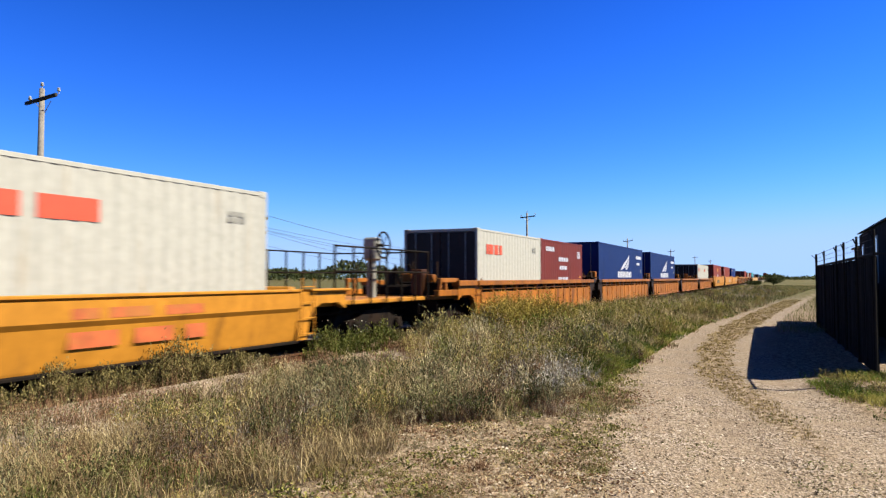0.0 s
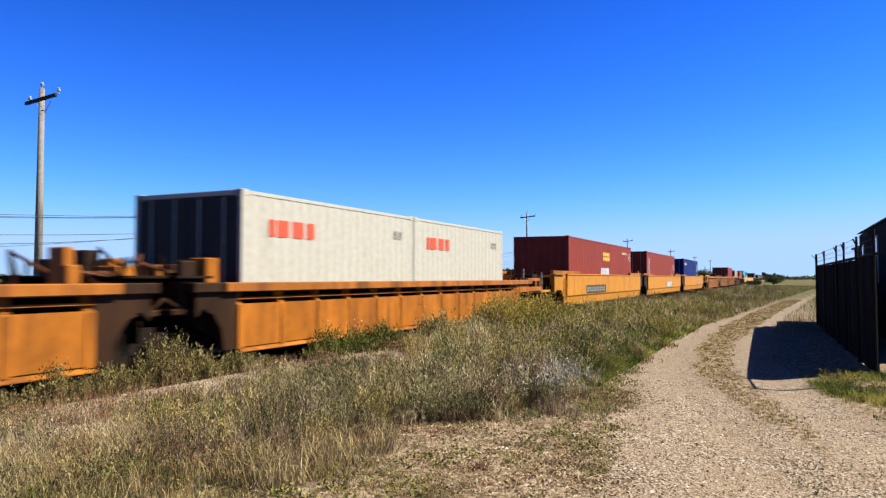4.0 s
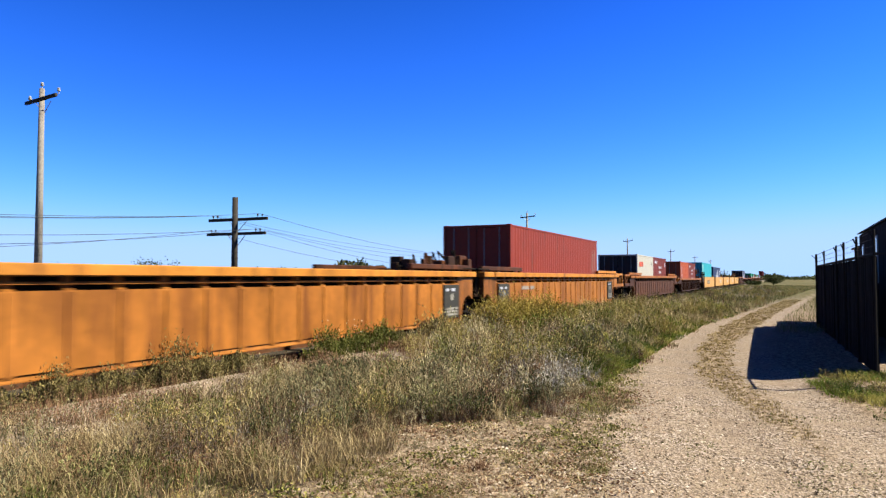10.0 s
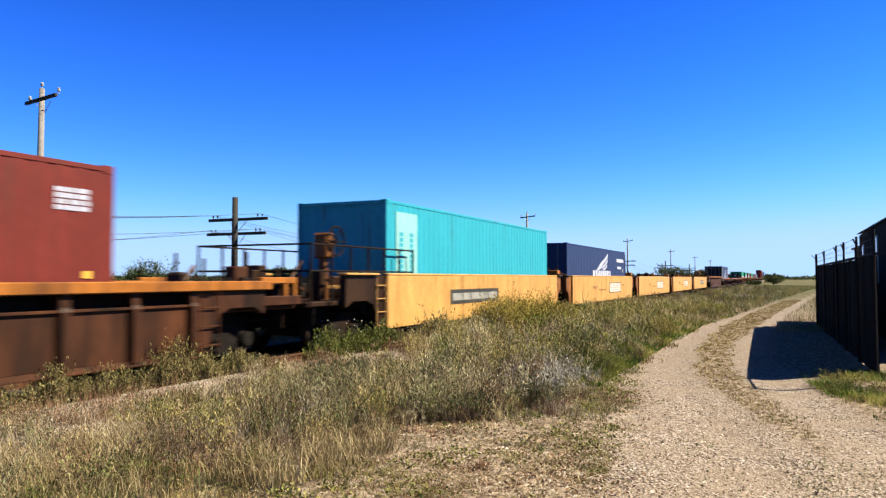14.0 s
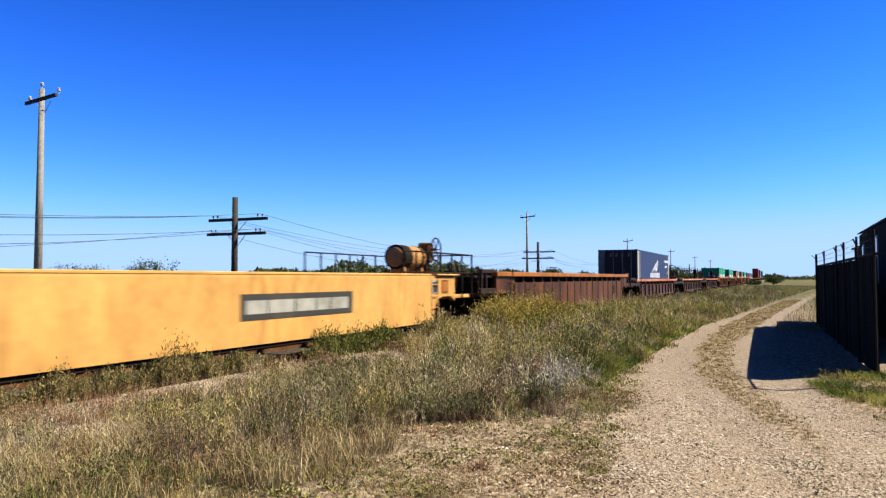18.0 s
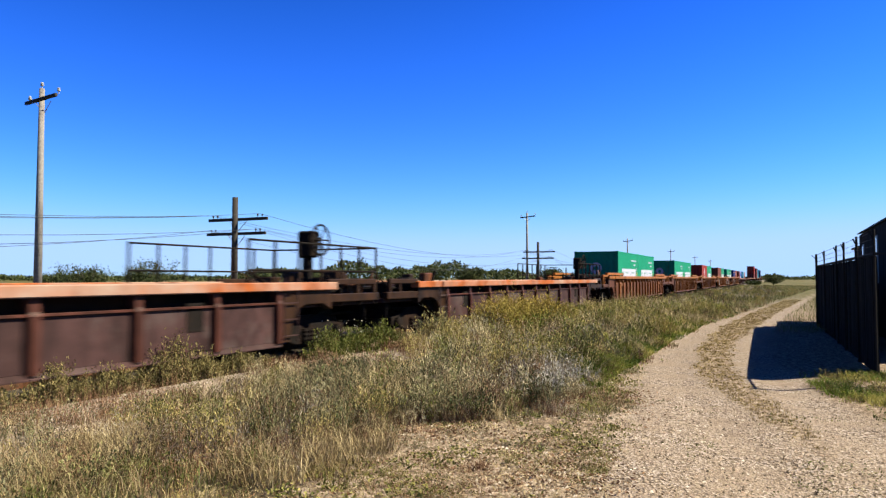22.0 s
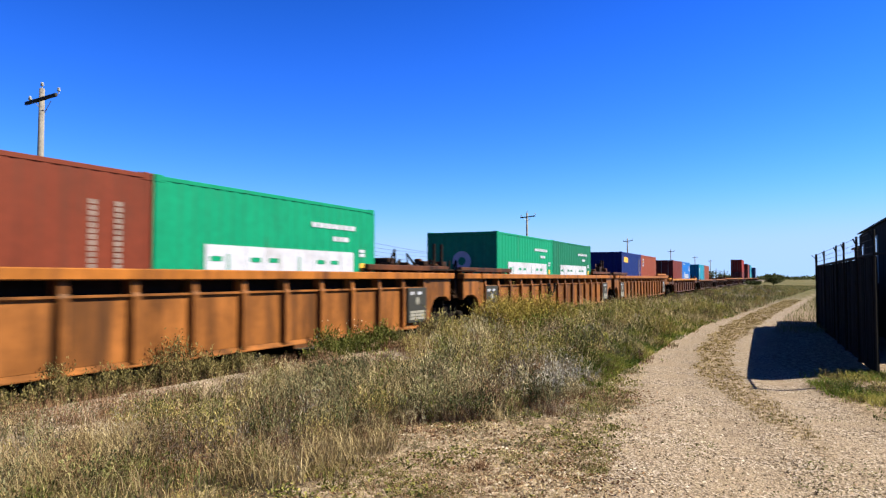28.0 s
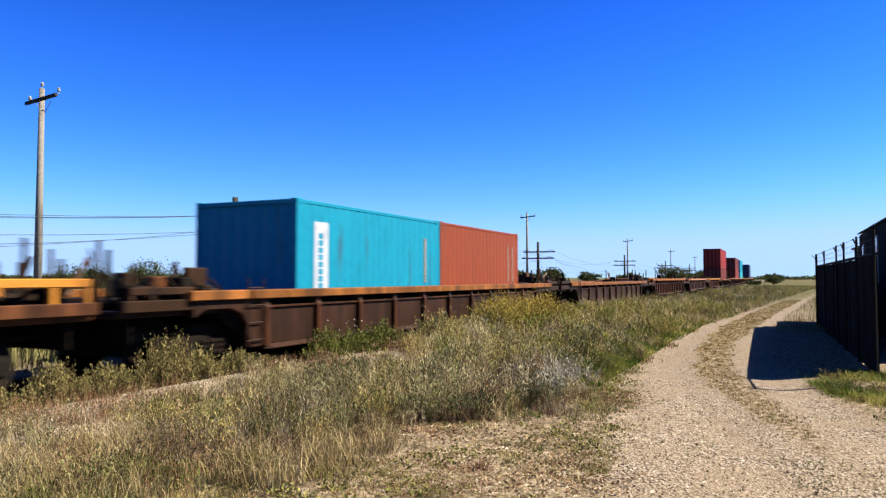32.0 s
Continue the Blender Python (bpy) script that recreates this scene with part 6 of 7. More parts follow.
# a straw stand leaning over, pale straw tussocks in front, sprays of seeding grass
c = np.array([[-6.2, 7.9, 0.0]]) + RNG.normal(size=(52, 3)) * np.array([0.35, 0.7, 0])
p = tuft(c, 40, 0.07)
blades(p, RNG.uniform(0.28, 0.54, len(p)), np.full(len(p), 0.0034), RNG.uniform(0.5, 1.1, len(p)), "leaning_grass", STRAW, "pale straw grass leaning to one side", np.repeat(RNG.uniform(0.15, 0.85, len(c)), 40), 0.5)
c = np.concatenate([np.array([[x, y, 0.0]]) + RNG.normal(size=(14, 3)) * np.array([0.22, 0.2, 0]) for x, y in ((-5.15, 4.05), (-5.6, 4.7), (-3.55, 4.9), (-3.7, 5.6), (-4.9, 3.6), (-4.0, 4.7))])
p = tuft(c, 46, 0.06)
blades(p, RNG.uniform(0.15, 0.42, len(p)), np.full(len(p), 0.003), RNG.uniform(0.3, 1.4, len(p)), "pale_tussocks", STRAW, "pale dry tussocks of straw grass", np.repeat(RNG.uniform(0.0, 0.65, len(c)), 46))
c = scatter(900, -7.4, -2.6, 3.0, 40, 1.5, patchy(4, 0.1, 0.8, 2.0))
p = tuft(c, 11, 0.05)
blades(p, hts(p, 1.35), 0.0026 * np.clip(p[:, 1] / 8, 0.8, 3), RNG.uniform(0.1, 0.9, len(p)), "seeding_grass", STRAW, "pale sprays of seeding grass", np.repeat(RNG.uniform(0.5, 1, len(c)), 11))
# bushy clumps beyond the bank's crest, beside the rails
CLUMPS = [(-7.74, 4.6, 0.2, 0.4, 0.66), (-7.74, 5.08, 0.12, 0.3, 0.5), (-7.74, 5.7, 0.36, 0.45, 0.74), (-7.74, 6.45, 0.42, 0.38, 0.56), (-7.74, 7.3, 0.32, 0.5, 0.84), (-7.73, 7.55, 0.22, 0.6, 1.0), (-7.72, 8.05, 0.25, 0.4, 0.66),
          (-7.72, 8.75, 0.42, 0.32, 0.54), (-7.7, 9.5, 0.16, 0.2, 0.34), (-7.4, 13.2, 0.6, 0.35, 0.55), (-7.3, 15.0, 0.7, 0.3, 0.5)]
p, h, tone = [], [], []
for x, y, r, lo, hi in CLUMPS:
    n = int(120 * r + 10)
    u = np.clip(RNG.normal(size=n), -1.5, 1.5)
    p.append(np.stack([x + RNG.normal(size=n) * 0.07, y + u * r * 0.62, np.full(n, 0.08)], -1))
    h.append((hi - (hi - lo) * np.abs(u) / 1.5) * RNG.uniform(0.75, 1.05, n))
    tone.append(np.clip(RNG.normal(RNG.uniform(0.3, 0.6), 0.14, n), 0, 1))
p, h, tone = np.concatenate(p), np.concatenate(h), np.concatenate(tone)
weeds(p, h, 7, 16, 0.047, 0.15, "bushy_weeds", BUSHY, "bushy olive weeds beside the rails", (0.03, 0.34), tone=tone)
p, h = stand([(-7.4, 10.9, 0.10, 0.35), (-7.38, 11.7, 0.10, 0.42), (-7.36, 12.6, 0.12, 0.45)], 46, 0.35, 0.86, 0.1)
weeds(p, h, 8, 20, 0.040, 0.17, "fresh_bush", FRESH, "fresh green bushy weed on the bank's crest", (0.03, 0.4), tone=RNG.uniform(0.0, 0.5, len(p)))
q = np.array([[-7.4, 11.6, 0.1]]) + RNG.normal(size=(26, 3)) * np.array([0.12, 0.45, 0]) + np.array([0, 0, 1]) * RNG.uniform(0.5, 0.84, (26, 1))
leaves(q, RNG.uniform(0.02, 0.04, len(q)), "seed_fluff", FLUFF, "white tufts of seed fluff on a green weed", 0.2, slim=0.4)
p = scatter(520, TRACK_X + 1.25, TRACK_X + 1.6, 3.5, 40, 1.3, lambda x, y: np.clip(0.30 + 1.4 * wave(x, y, 0.9, 8), 0.05, 1) * np.clip((y - 9) / 4, 0.08, 1))
weeds(p, RNG.uniform(0.12, 0.42, len(p)) * np.clip(p[:, 1] / 10, 0.8, 1.1), 8, 12, 0.040, 0.17, "trackside_weeds", BUSHY, "leafy olive weeds between the bank and the rails")
# weeds at the foot of the bank
p, h = stand([(-6.85, 5.0, 0.22, 0.4), (-6.75, 6.0, 0.22, 0.4), (-6.85, 6.9, 0.2, 0.4), (-6.9, 4.3, 0.2, 0.3), (-7.05, 4.8, 0.16, 0.3), (-7.1, 5.5, 0.14, 0.3), (-6.6, 4.5, 0.2, 0.25), (-7.0, 8.0, 0.2, 0.5), (-7.0, 9.2, 0.2, 0.5)], 34, 0.2, 0.46)
weeds(p, h, 7, 10, 0.046, 0.13, "bank_foot_weeds", SAGE, "dry grey-green weeds at the foot of the bank", (0.05, 0.5), tone=RNG.uniform(0.0, 0.6, len(p)))
# thin dry growth on the bank's slope
p = scatter(1700, TRACK_X + 1.92, TRACK_X + 2.6, 3.5, 16, 1.2, lambda x, y: np.clip(0.25 + 1.3 * wave(x, y, 0.4, 5), 0.03, 0.8))
weeds(p, RNG.uniform(0.08, 0.3, len(p)), 6, 8, 0.042, 0.15, "bank_weeds", RUDDY, "thin dry brown weeds on the gravel bank", (0.1, 0.8))
p = scatter(12000, -16.0, TRACK_X - 2.2, -6, 70, 1.3, lambda x, y: x * 0 + 1)
blades(p, RNG.uniform(0.3, 0.95, len(p)), RNG.uniform(0.006, 0.02, len(p)), RNG.uniform(0.1, 0.8, len(p)), "grass_beyond_track", GREENG, "rough grass beyond the track")
# lush grass along the road's edge in the bend
p, h = stand([(-3.2, 15.6, 0.40, 1.6), (-3.5, 19.5, 0.55, 2.2), (-3.3, 24.0, 0.5, 2.4), (-2.95, 12.6, 0.26, 1.0), (-4.2, 16.2, 0.5, 1.2), (-4.4, 21.0, 0.5, 2.0)], 4200, 0.10, 0.52)
blades(p, h, RNG.uniform(0.005, 0.010, len(p)), RNG.uniform(0.3, 1.5, len(p)), "lush_grass", LUSH, "lush green grass at the road's edge", np.clip(0.4 + 0.9 * wave(p[:, 0], p[:, 1], 0.35, 3) + RNG.normal(0, 0.1, len(p)), 0, 1))
p = scatter(30000, -4.0, 0.5, 8.5, 34, 1.3, lambda x, y: np.clip(1.1 - np.abs(x - road_left(y) + 0.30) / 0.34, 0, 1) * np.clip(0.55 + 1.4 * wave(x, y, 0.35, 12), 0.03, 1))
blades(p, RNG.uniform(0.03, 0.15, len(p)), 0.0046 * np.clip(p[:, 1] / 9, 0.8, 3), RNG.uniform(0.4, 1.6, len(p)), "verge_grass", LUSH, "short green grass along the road's verge", np.clip(0.5 + 0.8 * wave(p[:, 0], p[:, 1], 0.3, 8), 0, 1))
# far grass along the track, beyond the road and to the horizon
p = scatter(36000, -7.6, 14, 24, 170, 1.7, lambda x, y: np.clip(1.15 - 1.5 * bare(x, y), 0, 1) * ((x < road_left(y) - 0.1) | ((x > road_mid(y) + 1.15) & (y > 20))))
blades(p, np.clip(1.1 - 0.004 * p[:, 1], 0.5, 1) * RNG.uniform(0.25, 0.75, len(p)) * np.where(p[:, 0] > road_mid(p[:, 1]), 0.45, 0.85), 0.008 * np.clip(p[:, 1] / 40, 0.6, 3), RNG.uniform(0.1, 0.9, len(p)), "field_grass", GREENG, "rough grass along the far track",
       np.clip(np.where(p[:, 0] > road_mid(p[:, 1]), 0.3, 0.48) + 0.5 * wave(p[:, 0], p[:, 1] * 0.4, 1.2, 3) + RNG.normal(0, 0.12, len(p)), 0, 1))
c = scatter(400, -7.4, 2.0, 26, 120, 1.3, lambda x, y: (x < road_left(y) - 0.5) * np.clip(0.4 + 1.4 * wave(x, y, 3.0, 2), 0, 1))
p, h, tone = mounds(c, 6, 0.35)
weeds(p, np.clip(h, 0.35, 0.9), 5, 8, 0.036, 0.17, "far_weeds", OLIVE, "olive weeds far along the track", tone=tone)
c = scatter(260, -7.4, 0.0, 30, 120, 1.3, lambda x, y: (x < road_left(y) - 0.5) * np.clip(0.3 + 1.6 * wave(x, y, 2.2, 7), 0, 1))
p, h, tone = mounds(c, 6, 0.35)
weeds(p, np.clip(h, 0.3, 0.7), 6, 7, 0.034, 0.12, "far_dead_weeds", MAUVE, "grey-mauve dead weeds far along the track", tone=tone)
# where the weeds thin out to gravel: low scrub, straw litter, tiny herbs, dead leaves
APRON = lambda x, y: (x < road_left(y) + 0.15) * np.clip((x - weed_edge(y)) / 0.4 + 0.7, 0, 1)
c = scatter(1300, -4.8, -0.8, 2.8, 13, 1.2, lambda x, y: APRON(x, y) * np.clip(0.25 + 1.6 * wave(x, y, 0.5, 3), 0.03, 1))
p = tuft(c, 6, 0.07)
weeds(p, RNG.uniform(0.03, 0.12, len(p)), 5, 5, 0.046, 0.15, "low_scrub", SAGE, "low grey-green scrub at the edge of the gravel", (0.3, 1.6), 0.003, 0.2, np.repeat(RNG.uniform(0, 0.8, len(c)), 6))
c = scatter(1200, -4.8, -0.8, 2.8, 12, 1.2, lambda x, y: APRON(x, y) * np.clip(0.25 + 1.6 * wave(x, y, 0.4, 9), 0.03, 1))
p = tuft(c, 6, 0.07)
weeds(p, RNG.uniform(0.02, 0.09, len(p)), 5, 4, 0.045, 0.18, "low_green_scrub", OLIVE, "low yellow-green herbs in the gravel", (0.3, 1.6), 0.003, 0.2, np.repeat(RNG.uniform(0.0, 0.6, len(c)), 6))
c = scatter(800, -4.8, -1.0, 2.8, 11, 1.2, lambda x, y: APRON(x, y) * np.clip(0.25 + 1.6 * wave(x, y, 0.5, 14), 0.03, 1))
p = tuft(c, 7, 0.10)
weeds(p, RNG.uniform(0.02, 0.08, len(p)), 5, 5, 0.045, 0.14, "low_ruddy_scrub", RUDDY, "low red-brown dead herbs in the gravel", (0.3, 1.6), 0.003, 0.2, np.repeat(RNG.uniform(0, 0.9, len(c)), 7))
p, h = stand([(-1.55, 6.45, 0.13, 0.22), (-1.42, 6.0, 0.12, 0.18), (-1.75, 7.75, 0.16, 0.25), (-2.05, 8.8, 0.2, 0.35), (-2.1, 7.2, 0.2, 0.15), (-2.3, 6.2, 0.2, 0.15), (-2.9, 5.2, 0.2, 0.2)], 40, 0.03, 0.12)
weeds(p, h, 7, 7, 0.05, 0.17, "apron_green_herbs", OLIVE, "patches of low green herbs on the gravel", (0.3, 1.4), 0.003, 0.2, RNG.uniform(0, 0.6, len(p)))
p, h = stand([(-2.6, 6.55, 0.28, 0.10), (-2.95, 6.9, 0.2, 0.10), (-3.3, 6.2, 0.2, 0.14), (-2.2, 6.7, 0.15, 0.1)], 34, 0.04, 0.14)
weeds(p, h, 7, 7, 0.046, 0.16, "apron_grey_herbs", SAGE, "low grey-green matted shrubs on the gravel", (0.3, 1.4), 0.003, 0.2, RNG.uniform(0, 0.45, len(p)))
p, h = stand([(-2.35, 5.75, 0.03, 0.03), (-3.1, 5.6, 0.3, 0.2), (-2.7, 4.9, 0.3, 0.2)], 22, 0.03, 0.2)
weeds(p, h, 7, 8, 0.04, 0.14, "apron_red_herbs", RUDDY, "red-brown dead herbs on the gravel", (0.1, 1.0), 0.003, 0.2, RNG.uniform(0, 0.7, len(p)))
p = scatter(26000, -6.5, -0.6, 3.2, 14, 1.3, lambda x, y: (x < road_left(y) + 0.2) * np.clip(0.5 + 0.9 * wave(x, y, 0.5, 6), 0.1, 1))
blades(p + np.array([0, 0, 0.012]), RNG.uniform(0.008, 0.035, len(p)), np.full(len(p), 0.004), RNG.uniform(2.0, 7.0, len(p)), "straw_litter", STRAW, "flattened straw litter on the gravel")
p = tuft(scatter(1500, -5.2, -0.9, 3.2, 13, 1.3, lambda x, y: APRON(x, y) * np.clip(0.2 + 1.5 * wave(x, y, 0.45, 9), 0.03, 1)), 18, 0.06)
leaves(p + np.array([0, 0, 1]) * RNG.uniform(0.005, 0.05, (len(p), 1)), RNG.uniform(0.02, 0.05, len(p)), "ground_herbs", OLIVE, "tiny green herbs in the gravel", tone=RNG.uniform(0.0, 0.6, len(p)))
p = tuft(scatter(2600, -5.6, -0.6, 3.0, 12, 1.2, lambda x, y: (x < road_left(y) + 0.4) * np.clip(0.2 + 1.6 * wave(x, y, 0.4, 11), 0.02, 1)), 12, 0.08)
leaves(p + np.array([0, 0, 1]) * RNG.uniform(0.006, 0.03, (len(p), 1)), RNG.uniform(0.015, 0.045, len(p)), "leaf_litter", RUDDY, "red-brown dead litter between the stones", 0.85)
# small dark tufts on the loose gravel of the road's mouth
c = scatter(700, -1.6, 2.6, 4.6, 10, 1.2, lambda x, y: (x > road_left(y)) * np.clip(-0.25 + 1.5 * wave(x, y, 0.28, 21) + np.clip(0.8 - np.abs(x - road_mid(y)) / 0.7, 0, 0.5), 0, 0.7))
p = tuft(c, 14, 0.05)
leaves(p + np.array([0, 0, 1]) * RNG.uniform(0.003, 0.03, (len(p), 1)), RNG.uniform(0.012, 0.03, len(p)), "gravel_tufts", GREENG, "small brownish tufts in the gravel", 0.6, tone=np.repeat(RNG.uniform(0, 0.6, len(c)), 14))
# low growth on the crown of the road
CROWN = lambda x, y: np.clip(1.3 - 1.5 * bare(x, y), 0, 1) * (np.abs(x - road_mid(y)) < 0.62) * np.clip((y - 7.2) / 2.5, 0.0, 1)
HERB = leafstuff("crown_grass", [(0.105, 0.082, 0.024), (0.175, 0.128, 0.048), (0.245, 0.182, 0.082), (0.30, 0.235, 0.125)])
c = scatter(26000, -3.0, 2.5, 7.0, 60, 1.8, CROWN)
p = tuft(c, 5, 0.05)
p = np.concatenate([p, tuft(c[::3], 9, 0.02)])
tone = np.concatenate([np.repeat(RNG.uniform(0.1, 0.9, len(c)), 5), np.repeat(RNG.uniform(0.0, 0.6, len(c[::3])), 9)])
blades(p, RNG.uniform(0.008, 0.05, len(p)), 0.0048 * np.clip(p[:, 1] / 9, 0.8, 3), RNG.uniform(0.4, 1.8, len(p)), "road_crown_grass", HERB, "short dry grass on the crown of the road", tone)
# foot of the fence
p = scatter(30000, 0.2, 2.6, 7.6, 13.9, 1.0, lambda x, y: np.clip((x - road_mid(y) - 1.12) * 3, 0, 1) * np.clip(0.45 + 1.2 * wave(x, y, 0.3, 3), 0.05, 1))
blades(p, RNG.uniform(0.03, 0.16, len(p)), RNG.uniform(0.004, 0.008, len(p)), RNG.uniform(0.4, 1.6, len(p)), "fence_grass", LUSH, "low green grass at the foot of the fence", np.clip(0.4 + 0.9 * wave(p[:, 0], p[:, 1], 0.25, 5), 0, 1))
c = scatter(110, 0.4, 2.6, 8.0, 13.8, 1.0, lambda x, y: np.clip((x - road_mid(y) - 1.3) * 3, 0, 1))
p = tuft(c, 7, 0.10)
weeds(p, RNG.uniform(0.08, 0.24, len(p)), 5, 5, 0.055, 0.2, "fence_weeds", OLIVE, "low olive weeds at the foot of the fence", (0.2, 1.0))


# loose stones
STONE = mat("pale_gravel", (0.222, 0.185, 0.148), 0.9, 0, 0.2, 30, island=[(0.030, 0.021, 0.014), (0.080, 0.058, 0.040), (0.165, 0.130, 0.095), (0.225, 0.180, 0.140), (0.205, 0.142, 0.110), (0.36, 0.325, 0.285)], spec=0.2)


def pebbles(p, r, name, label, material=STONE):
    n = len(p)
    q = np.array([[1, 0, 0], [0, 1, 0], [-1, 0, 0], [0, -1, 0], [0.2, 0.1, 0.75]], float)
    v = q[None] * RNG.uniform(0.55, 1.25, (n, 5, 1)) * r[:, None, None]
    a = RNG.uniform(0, 6.28, n)
    ca, sa = np.cos(a)[:, None], np.sin(a)[:, None]
    v = np.stack([v[..., 0] * ca - v[..., 1] * sa, v[..., 0] * sa + v[..., 1] * ca, v[..., 2]], -1) + p[:, None]
    f = np.array([[0, 1, 4], [1, 2, 4], [2, 3, 4], [3, 0, 4]])
    return raw(name, v.reshape(-1, 3), (np.arange(n)[:, None, None] * 5 + f[None]).reshape(-1, 3), material, label, "gravel")


p = scatter(150000, -3.0, 2.8, 4.2, 18, 1.7, lambda x, y: np.clip(0.55 + 0.6 * wave(x, y, 0.6, 6), 0.2, 1) * np.clip((13 - y) / 5, 0.12, 1) * (bare(x, y) > 0.3))
pebbles(p + np.array([0, 0, 0.005]), RNG.uniform(0.006, 0.014, len(p)) * RNG.choice([1, 1, 1.4, 2.0], len(p)), "road_gravel", "pale loose gravel on the dirt road")
p = scatter(130000, -5.0, -0.8, 3.0, 13, 1.3, lambda x, y: APRON(x, y) * np.clip(0.35 + 1.5 * wave(x, y, 0.33, 16), 0.02, 1))
pebbles(p + np.array([0, 0, 0.006]), RNG.uniform(0.006, 0.013, len(p)) * RNG.choice([1, 1, 1.4, 2.3], len(p)), "apron_gravel", "pale stones among low herbs beside the road")
p = scatter(6000, TRACK_X - 1.4, TRACK_X + 1.5, 0, 36, 1.4, lambda x, y: x * 0 + 1)
pebbles(p + np.array([0, 0, 0.008]), RNG.uniform(0.015, 0.04, len(p)), "ballast", "dark ballast stones between the rails", mat("blackish_stone", (0.0388, 0.0306, 0.0222), 0.9, 0, 0.2, 30, island=[(0.0166, 0.0133, 0.00999), (0.0388, 0.0306, 0.0233), (0.0777, 0.0611, 0.0472)], spec=0.2))

# ---- bushes and woods ----
BUSH = mat("bush_leaf", (0.0333, 0.0444, 0.0139), 0.8, 0, 0.2, 2, island=[(0.0122, 0.0195, 0.00555), (0.025, 0.0361, 0.00999), (0.0416, 0.0555, 0.0166), (0.0666, 0.0666, 0.0222)], translucent=0.2, spec=0.2)
BARK = mat("bark", (0.0611, 0.0472, 0.0333), 0.95, 0, 0.3, 8, bump=0.5)


def bush(x, y, wide, tall_, n, leaf, label, seed, name="bush"):
    r = np.random.default_rng(seed)
    b = thing(name, label, "bush" if name == "bush" else "tree", at=pose(x, y, 0))
    m = Mesh()
    tips = []
    for i in range(6):
        a = 2 * math.pi * i / 6 + r.uniform(-0.4, 0.4)
        q = Vector((math.cos(a) * wide * 0.3 * r.uniform(0.4, 1), math.sin(a) * wide * 0.3 * r.uniform(0.4, 1), tall_ * r.uniform(0.55, 0.85)))
        mid = q * 0.5 + Vector((0, 0, 0.1 * tall_))
        m.rod((0, 0, 0), mid, 0.03 * tall_, 0.018 * tall_, 6)
        m.rod(mid, q, 0.018 * tall_, 0.006 * tall_, 5)
        tips.append(q)
    part("trunk", m, BARK, b, "short forked trunk")
    clumps = [t * r.uniform(0.35, 1.05) + Vector((r.uniform(-1, 1) * wide * 0.24, r.uniform(-1, 1) * wide * 0.24, r.uniform(-0.2, 0.08) * tall_)) for t in tips for _ in range(8)]
    c = np.array([[*k] for k in clumps])
    pick = r.integers(0, len(c), n)
    pts = c[pick] + r.normal(size=(n, 3)) * np.array([wide * 0.07, wide * 0.07, tall_ * 0.07])
    pts[:, 2] = np.clip(pts[:, 2], 0.05 * tall_, None)
    ob = leaves(pts, leaf * r.uniform(0.6, 1.5, n), "crown", BUSH, "", 0.3)
    ob.parent = b
    for k in ("label", "category", "kind"):
        if k in ob:
            del ob[k]
    return b


def far_at(px, dist):
    """A place dist metres out, at that share of the view's half width from its middle."""
    a = math.atan(px * math.tan(radians(63.53 / 2)))
    t = a - radians(TURN)
    return math.sin(t) * dist / math.cos(a), math.cos(t) * dist / math.cos(a)


for i, (px, dist, wide, tall_) in enumerate([(0.246, 120, 6.5, 4.2), (0.53, 150, 9, 4.6), (0.575, 165, 8, 3.6), (0.745, 170, 5.0, 2.7), (0.70, 160, 4.0, 1.2), (-0.665, 60, 4.6, 3.5), (-0.80, 66, 5.5, 3.1), (-0.87, 70, 4, 2.8),
                                             (-0.03, 230, 9, 6.0), (0.06, 250, 12, 6.6), (0.33, 210, 7, 3.2), (0.42, 230, 8, 3.0)]):
    x, y = far_at(px, dist)
    bush(x, y, wide, tall_, 1500 if px > 0.65 else 5200, 0.27 * (dist / 120) ** 0.8, "dense dark green bush in the dry field" if tall_ < 5 else "dark green round-topped tree in the field", 20 + i, "bush" if tall_ < 5 else "tree")

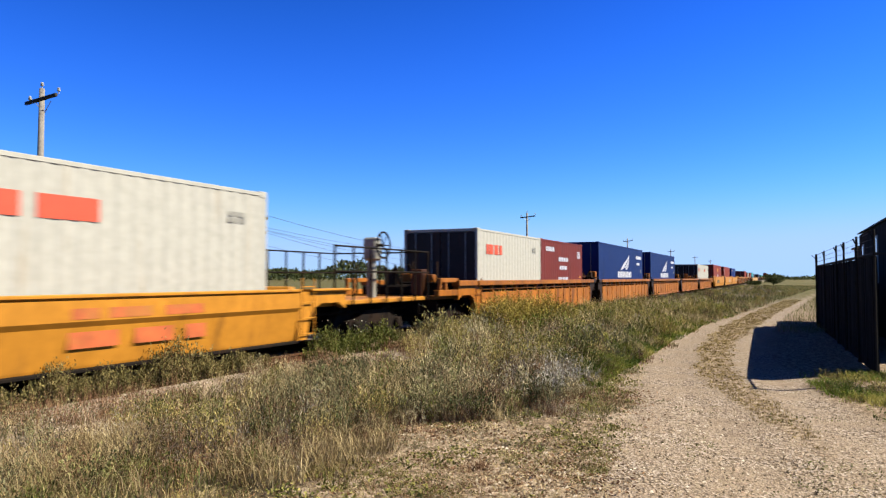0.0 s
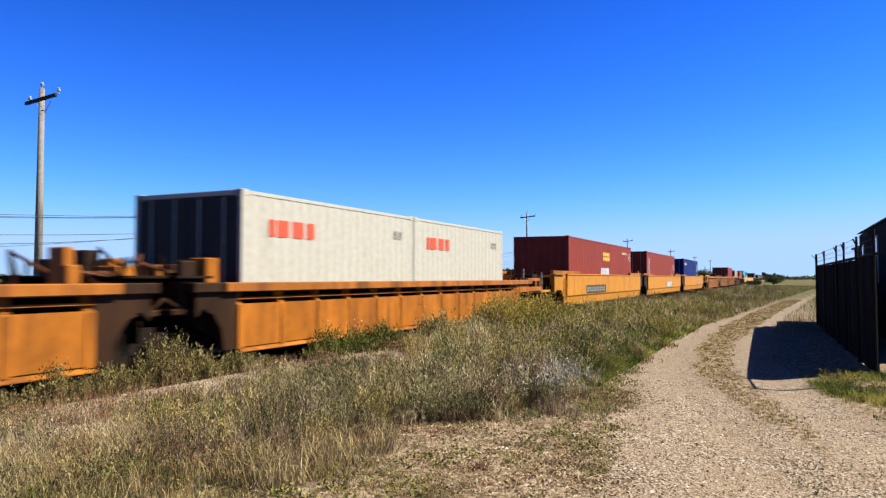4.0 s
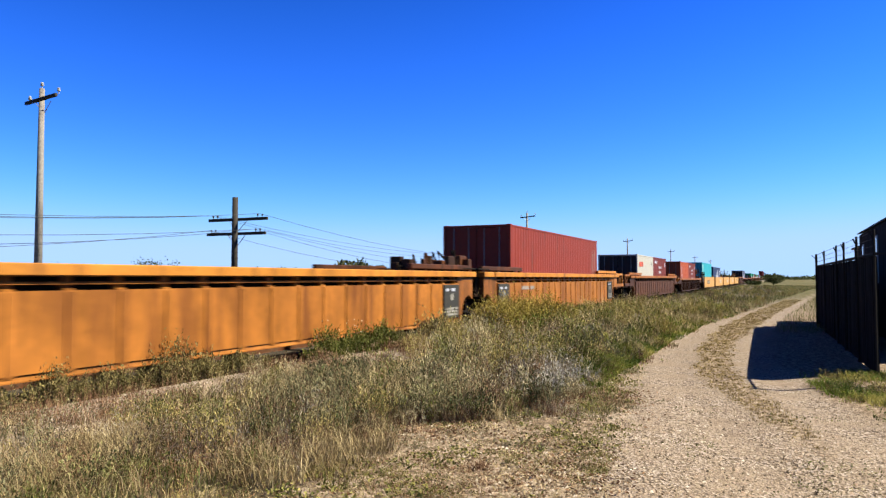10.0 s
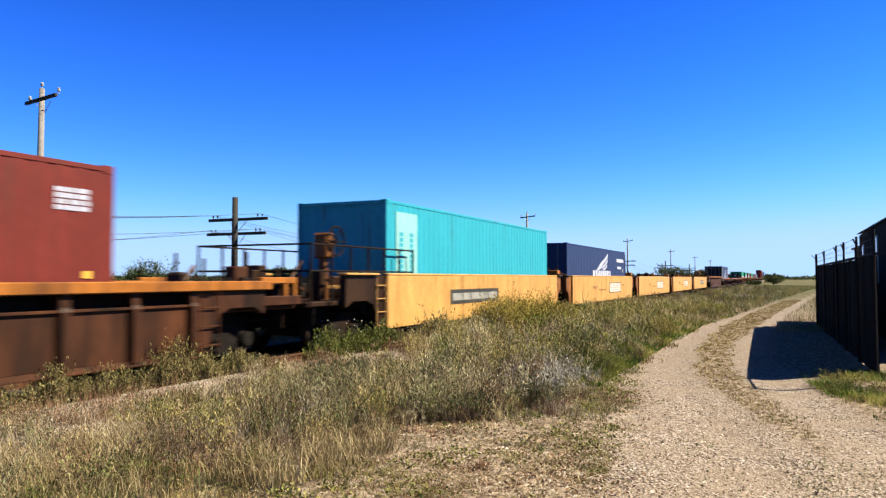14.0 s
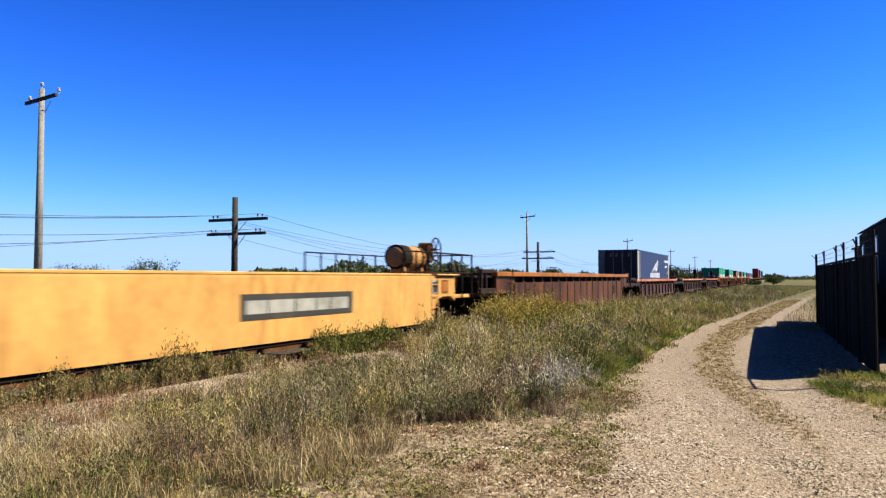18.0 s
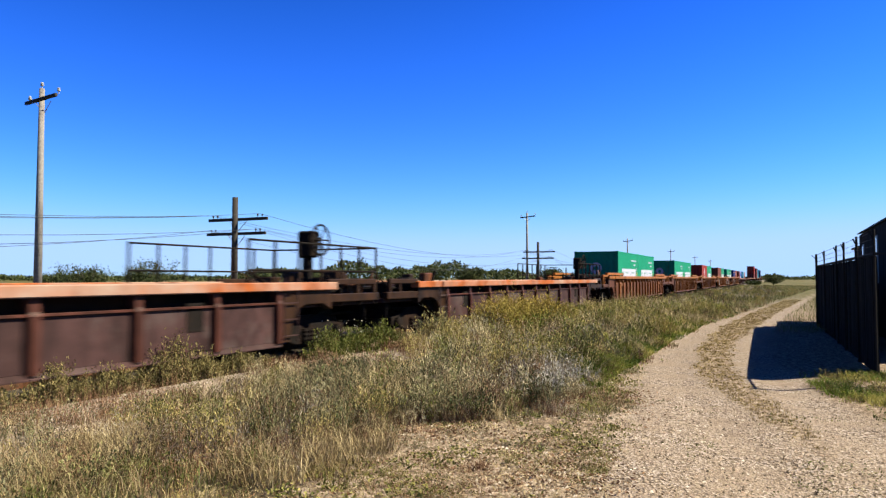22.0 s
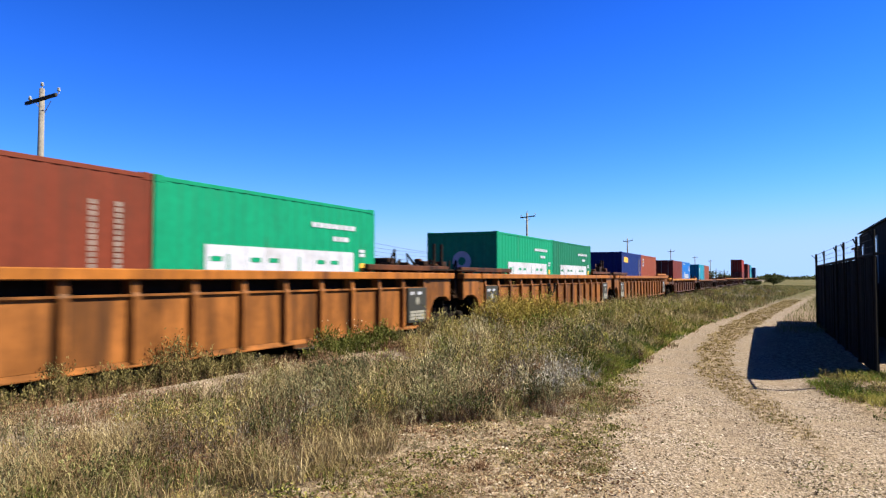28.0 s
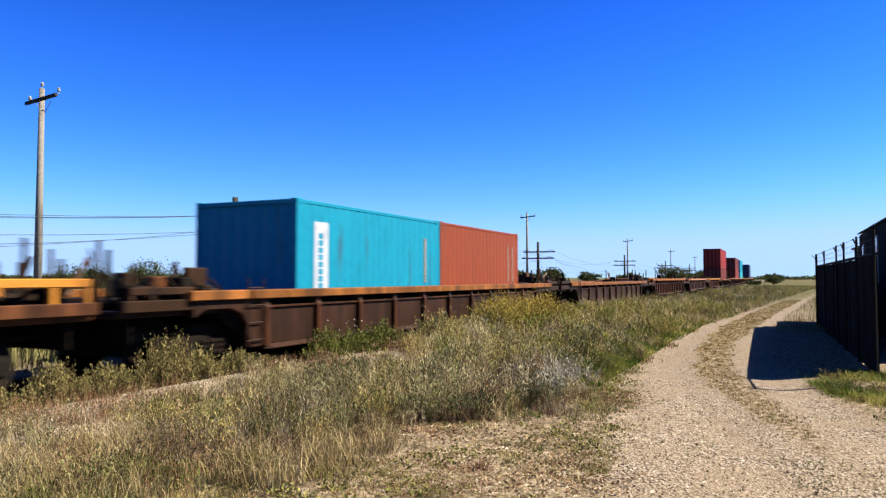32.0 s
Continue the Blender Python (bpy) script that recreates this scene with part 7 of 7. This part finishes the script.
r = np.random.default_rng(99)
pts, n = [], 26000
px = r.uniform(-1.3, 0.25, n)
dist = r.uniform(300, 420, n)
top = 6.4 + 3.4 * wave(px * 60, px * 31, 1.6, 2) + 1.5 * wave(px * 200, px * 91, 1.1, 3)
fade = np.clip((0.25 - px) * 6, 0, 1) * np.clip((px + 0.52) * 5, 0.25, 1)
zz = r.uniform(0, 1, n) ** 0.7 * np.clip(top, 2.0, 11) * fade
a = np.arctan(px * math.tan(radians(63.53 / 2)))
t = a - radians(TURN)
pts = np.stack([np.sin(t) * dist / np.cos(a), np.cos(t) * dist / np.cos(a), 0.3 + zz], -1)
leaves(pts, r.uniform(0.8, 2.2, n), "far_woods", BUSH, "dark green belt of far woods", 0.2, "woods")
r = np.random.default_rng(98)
n = 9000
px, dist = r.uniform(0.62, 1.3, n), r.uniform(420, 700, n)
a = np.arctan(px * math.tan(radians(63.53 / 2)))
t = a - radians(TURN)
pts = np.stack([np.sin(t) * dist / np.cos(a), np.cos(t) * dist / np.cos(a), r.uniform(0, 1, n) * (2.2 + 1.6 * wave(px * 90, px * 41, 1.3))], -1)
leaves(pts, r.uniform(1.0, 2.4, n), "far_hedge", BUSH, "low dark line of far scrub", 0.2, "woods")


# ---- what moves ----
WHEEL_R = 0.42


def motions():
    for ob, place, z in MOVING:
        rows = []
        for t in range(0, 33, 4):
            y = place + START - gone(t)
            rows.append((t, pose(TRACK_X + bend(y), y, RAIL_TOP + z)))
        walk(ob, rows)
    turn = [(k / FPS, math.degrees(gone(k / FPS) / WHEEL_R) % 360) for k in range(0, 32 * FPS + 1)]
    lead = {}
    for ob in [o for o in scene.objects if o.name.split(".")[0] == "wheelset"]:
        x, y, z = ob.location
        k = round(y, 2)
        if k not in lead:
            walk(ob, [(t, pose(x, y, z, a)) for t, a in turn])
            lead[k] = ob.animation_data
        else:
            # every other axle at this place in its truck rolls alike: it takes the same keys
            ob.rotation_mode = "QUATERNION"
            keys = ob.animation_data_create()
            keys.action = lead[k].action
            keys.action_slot = lead[k].action_slot


motions()
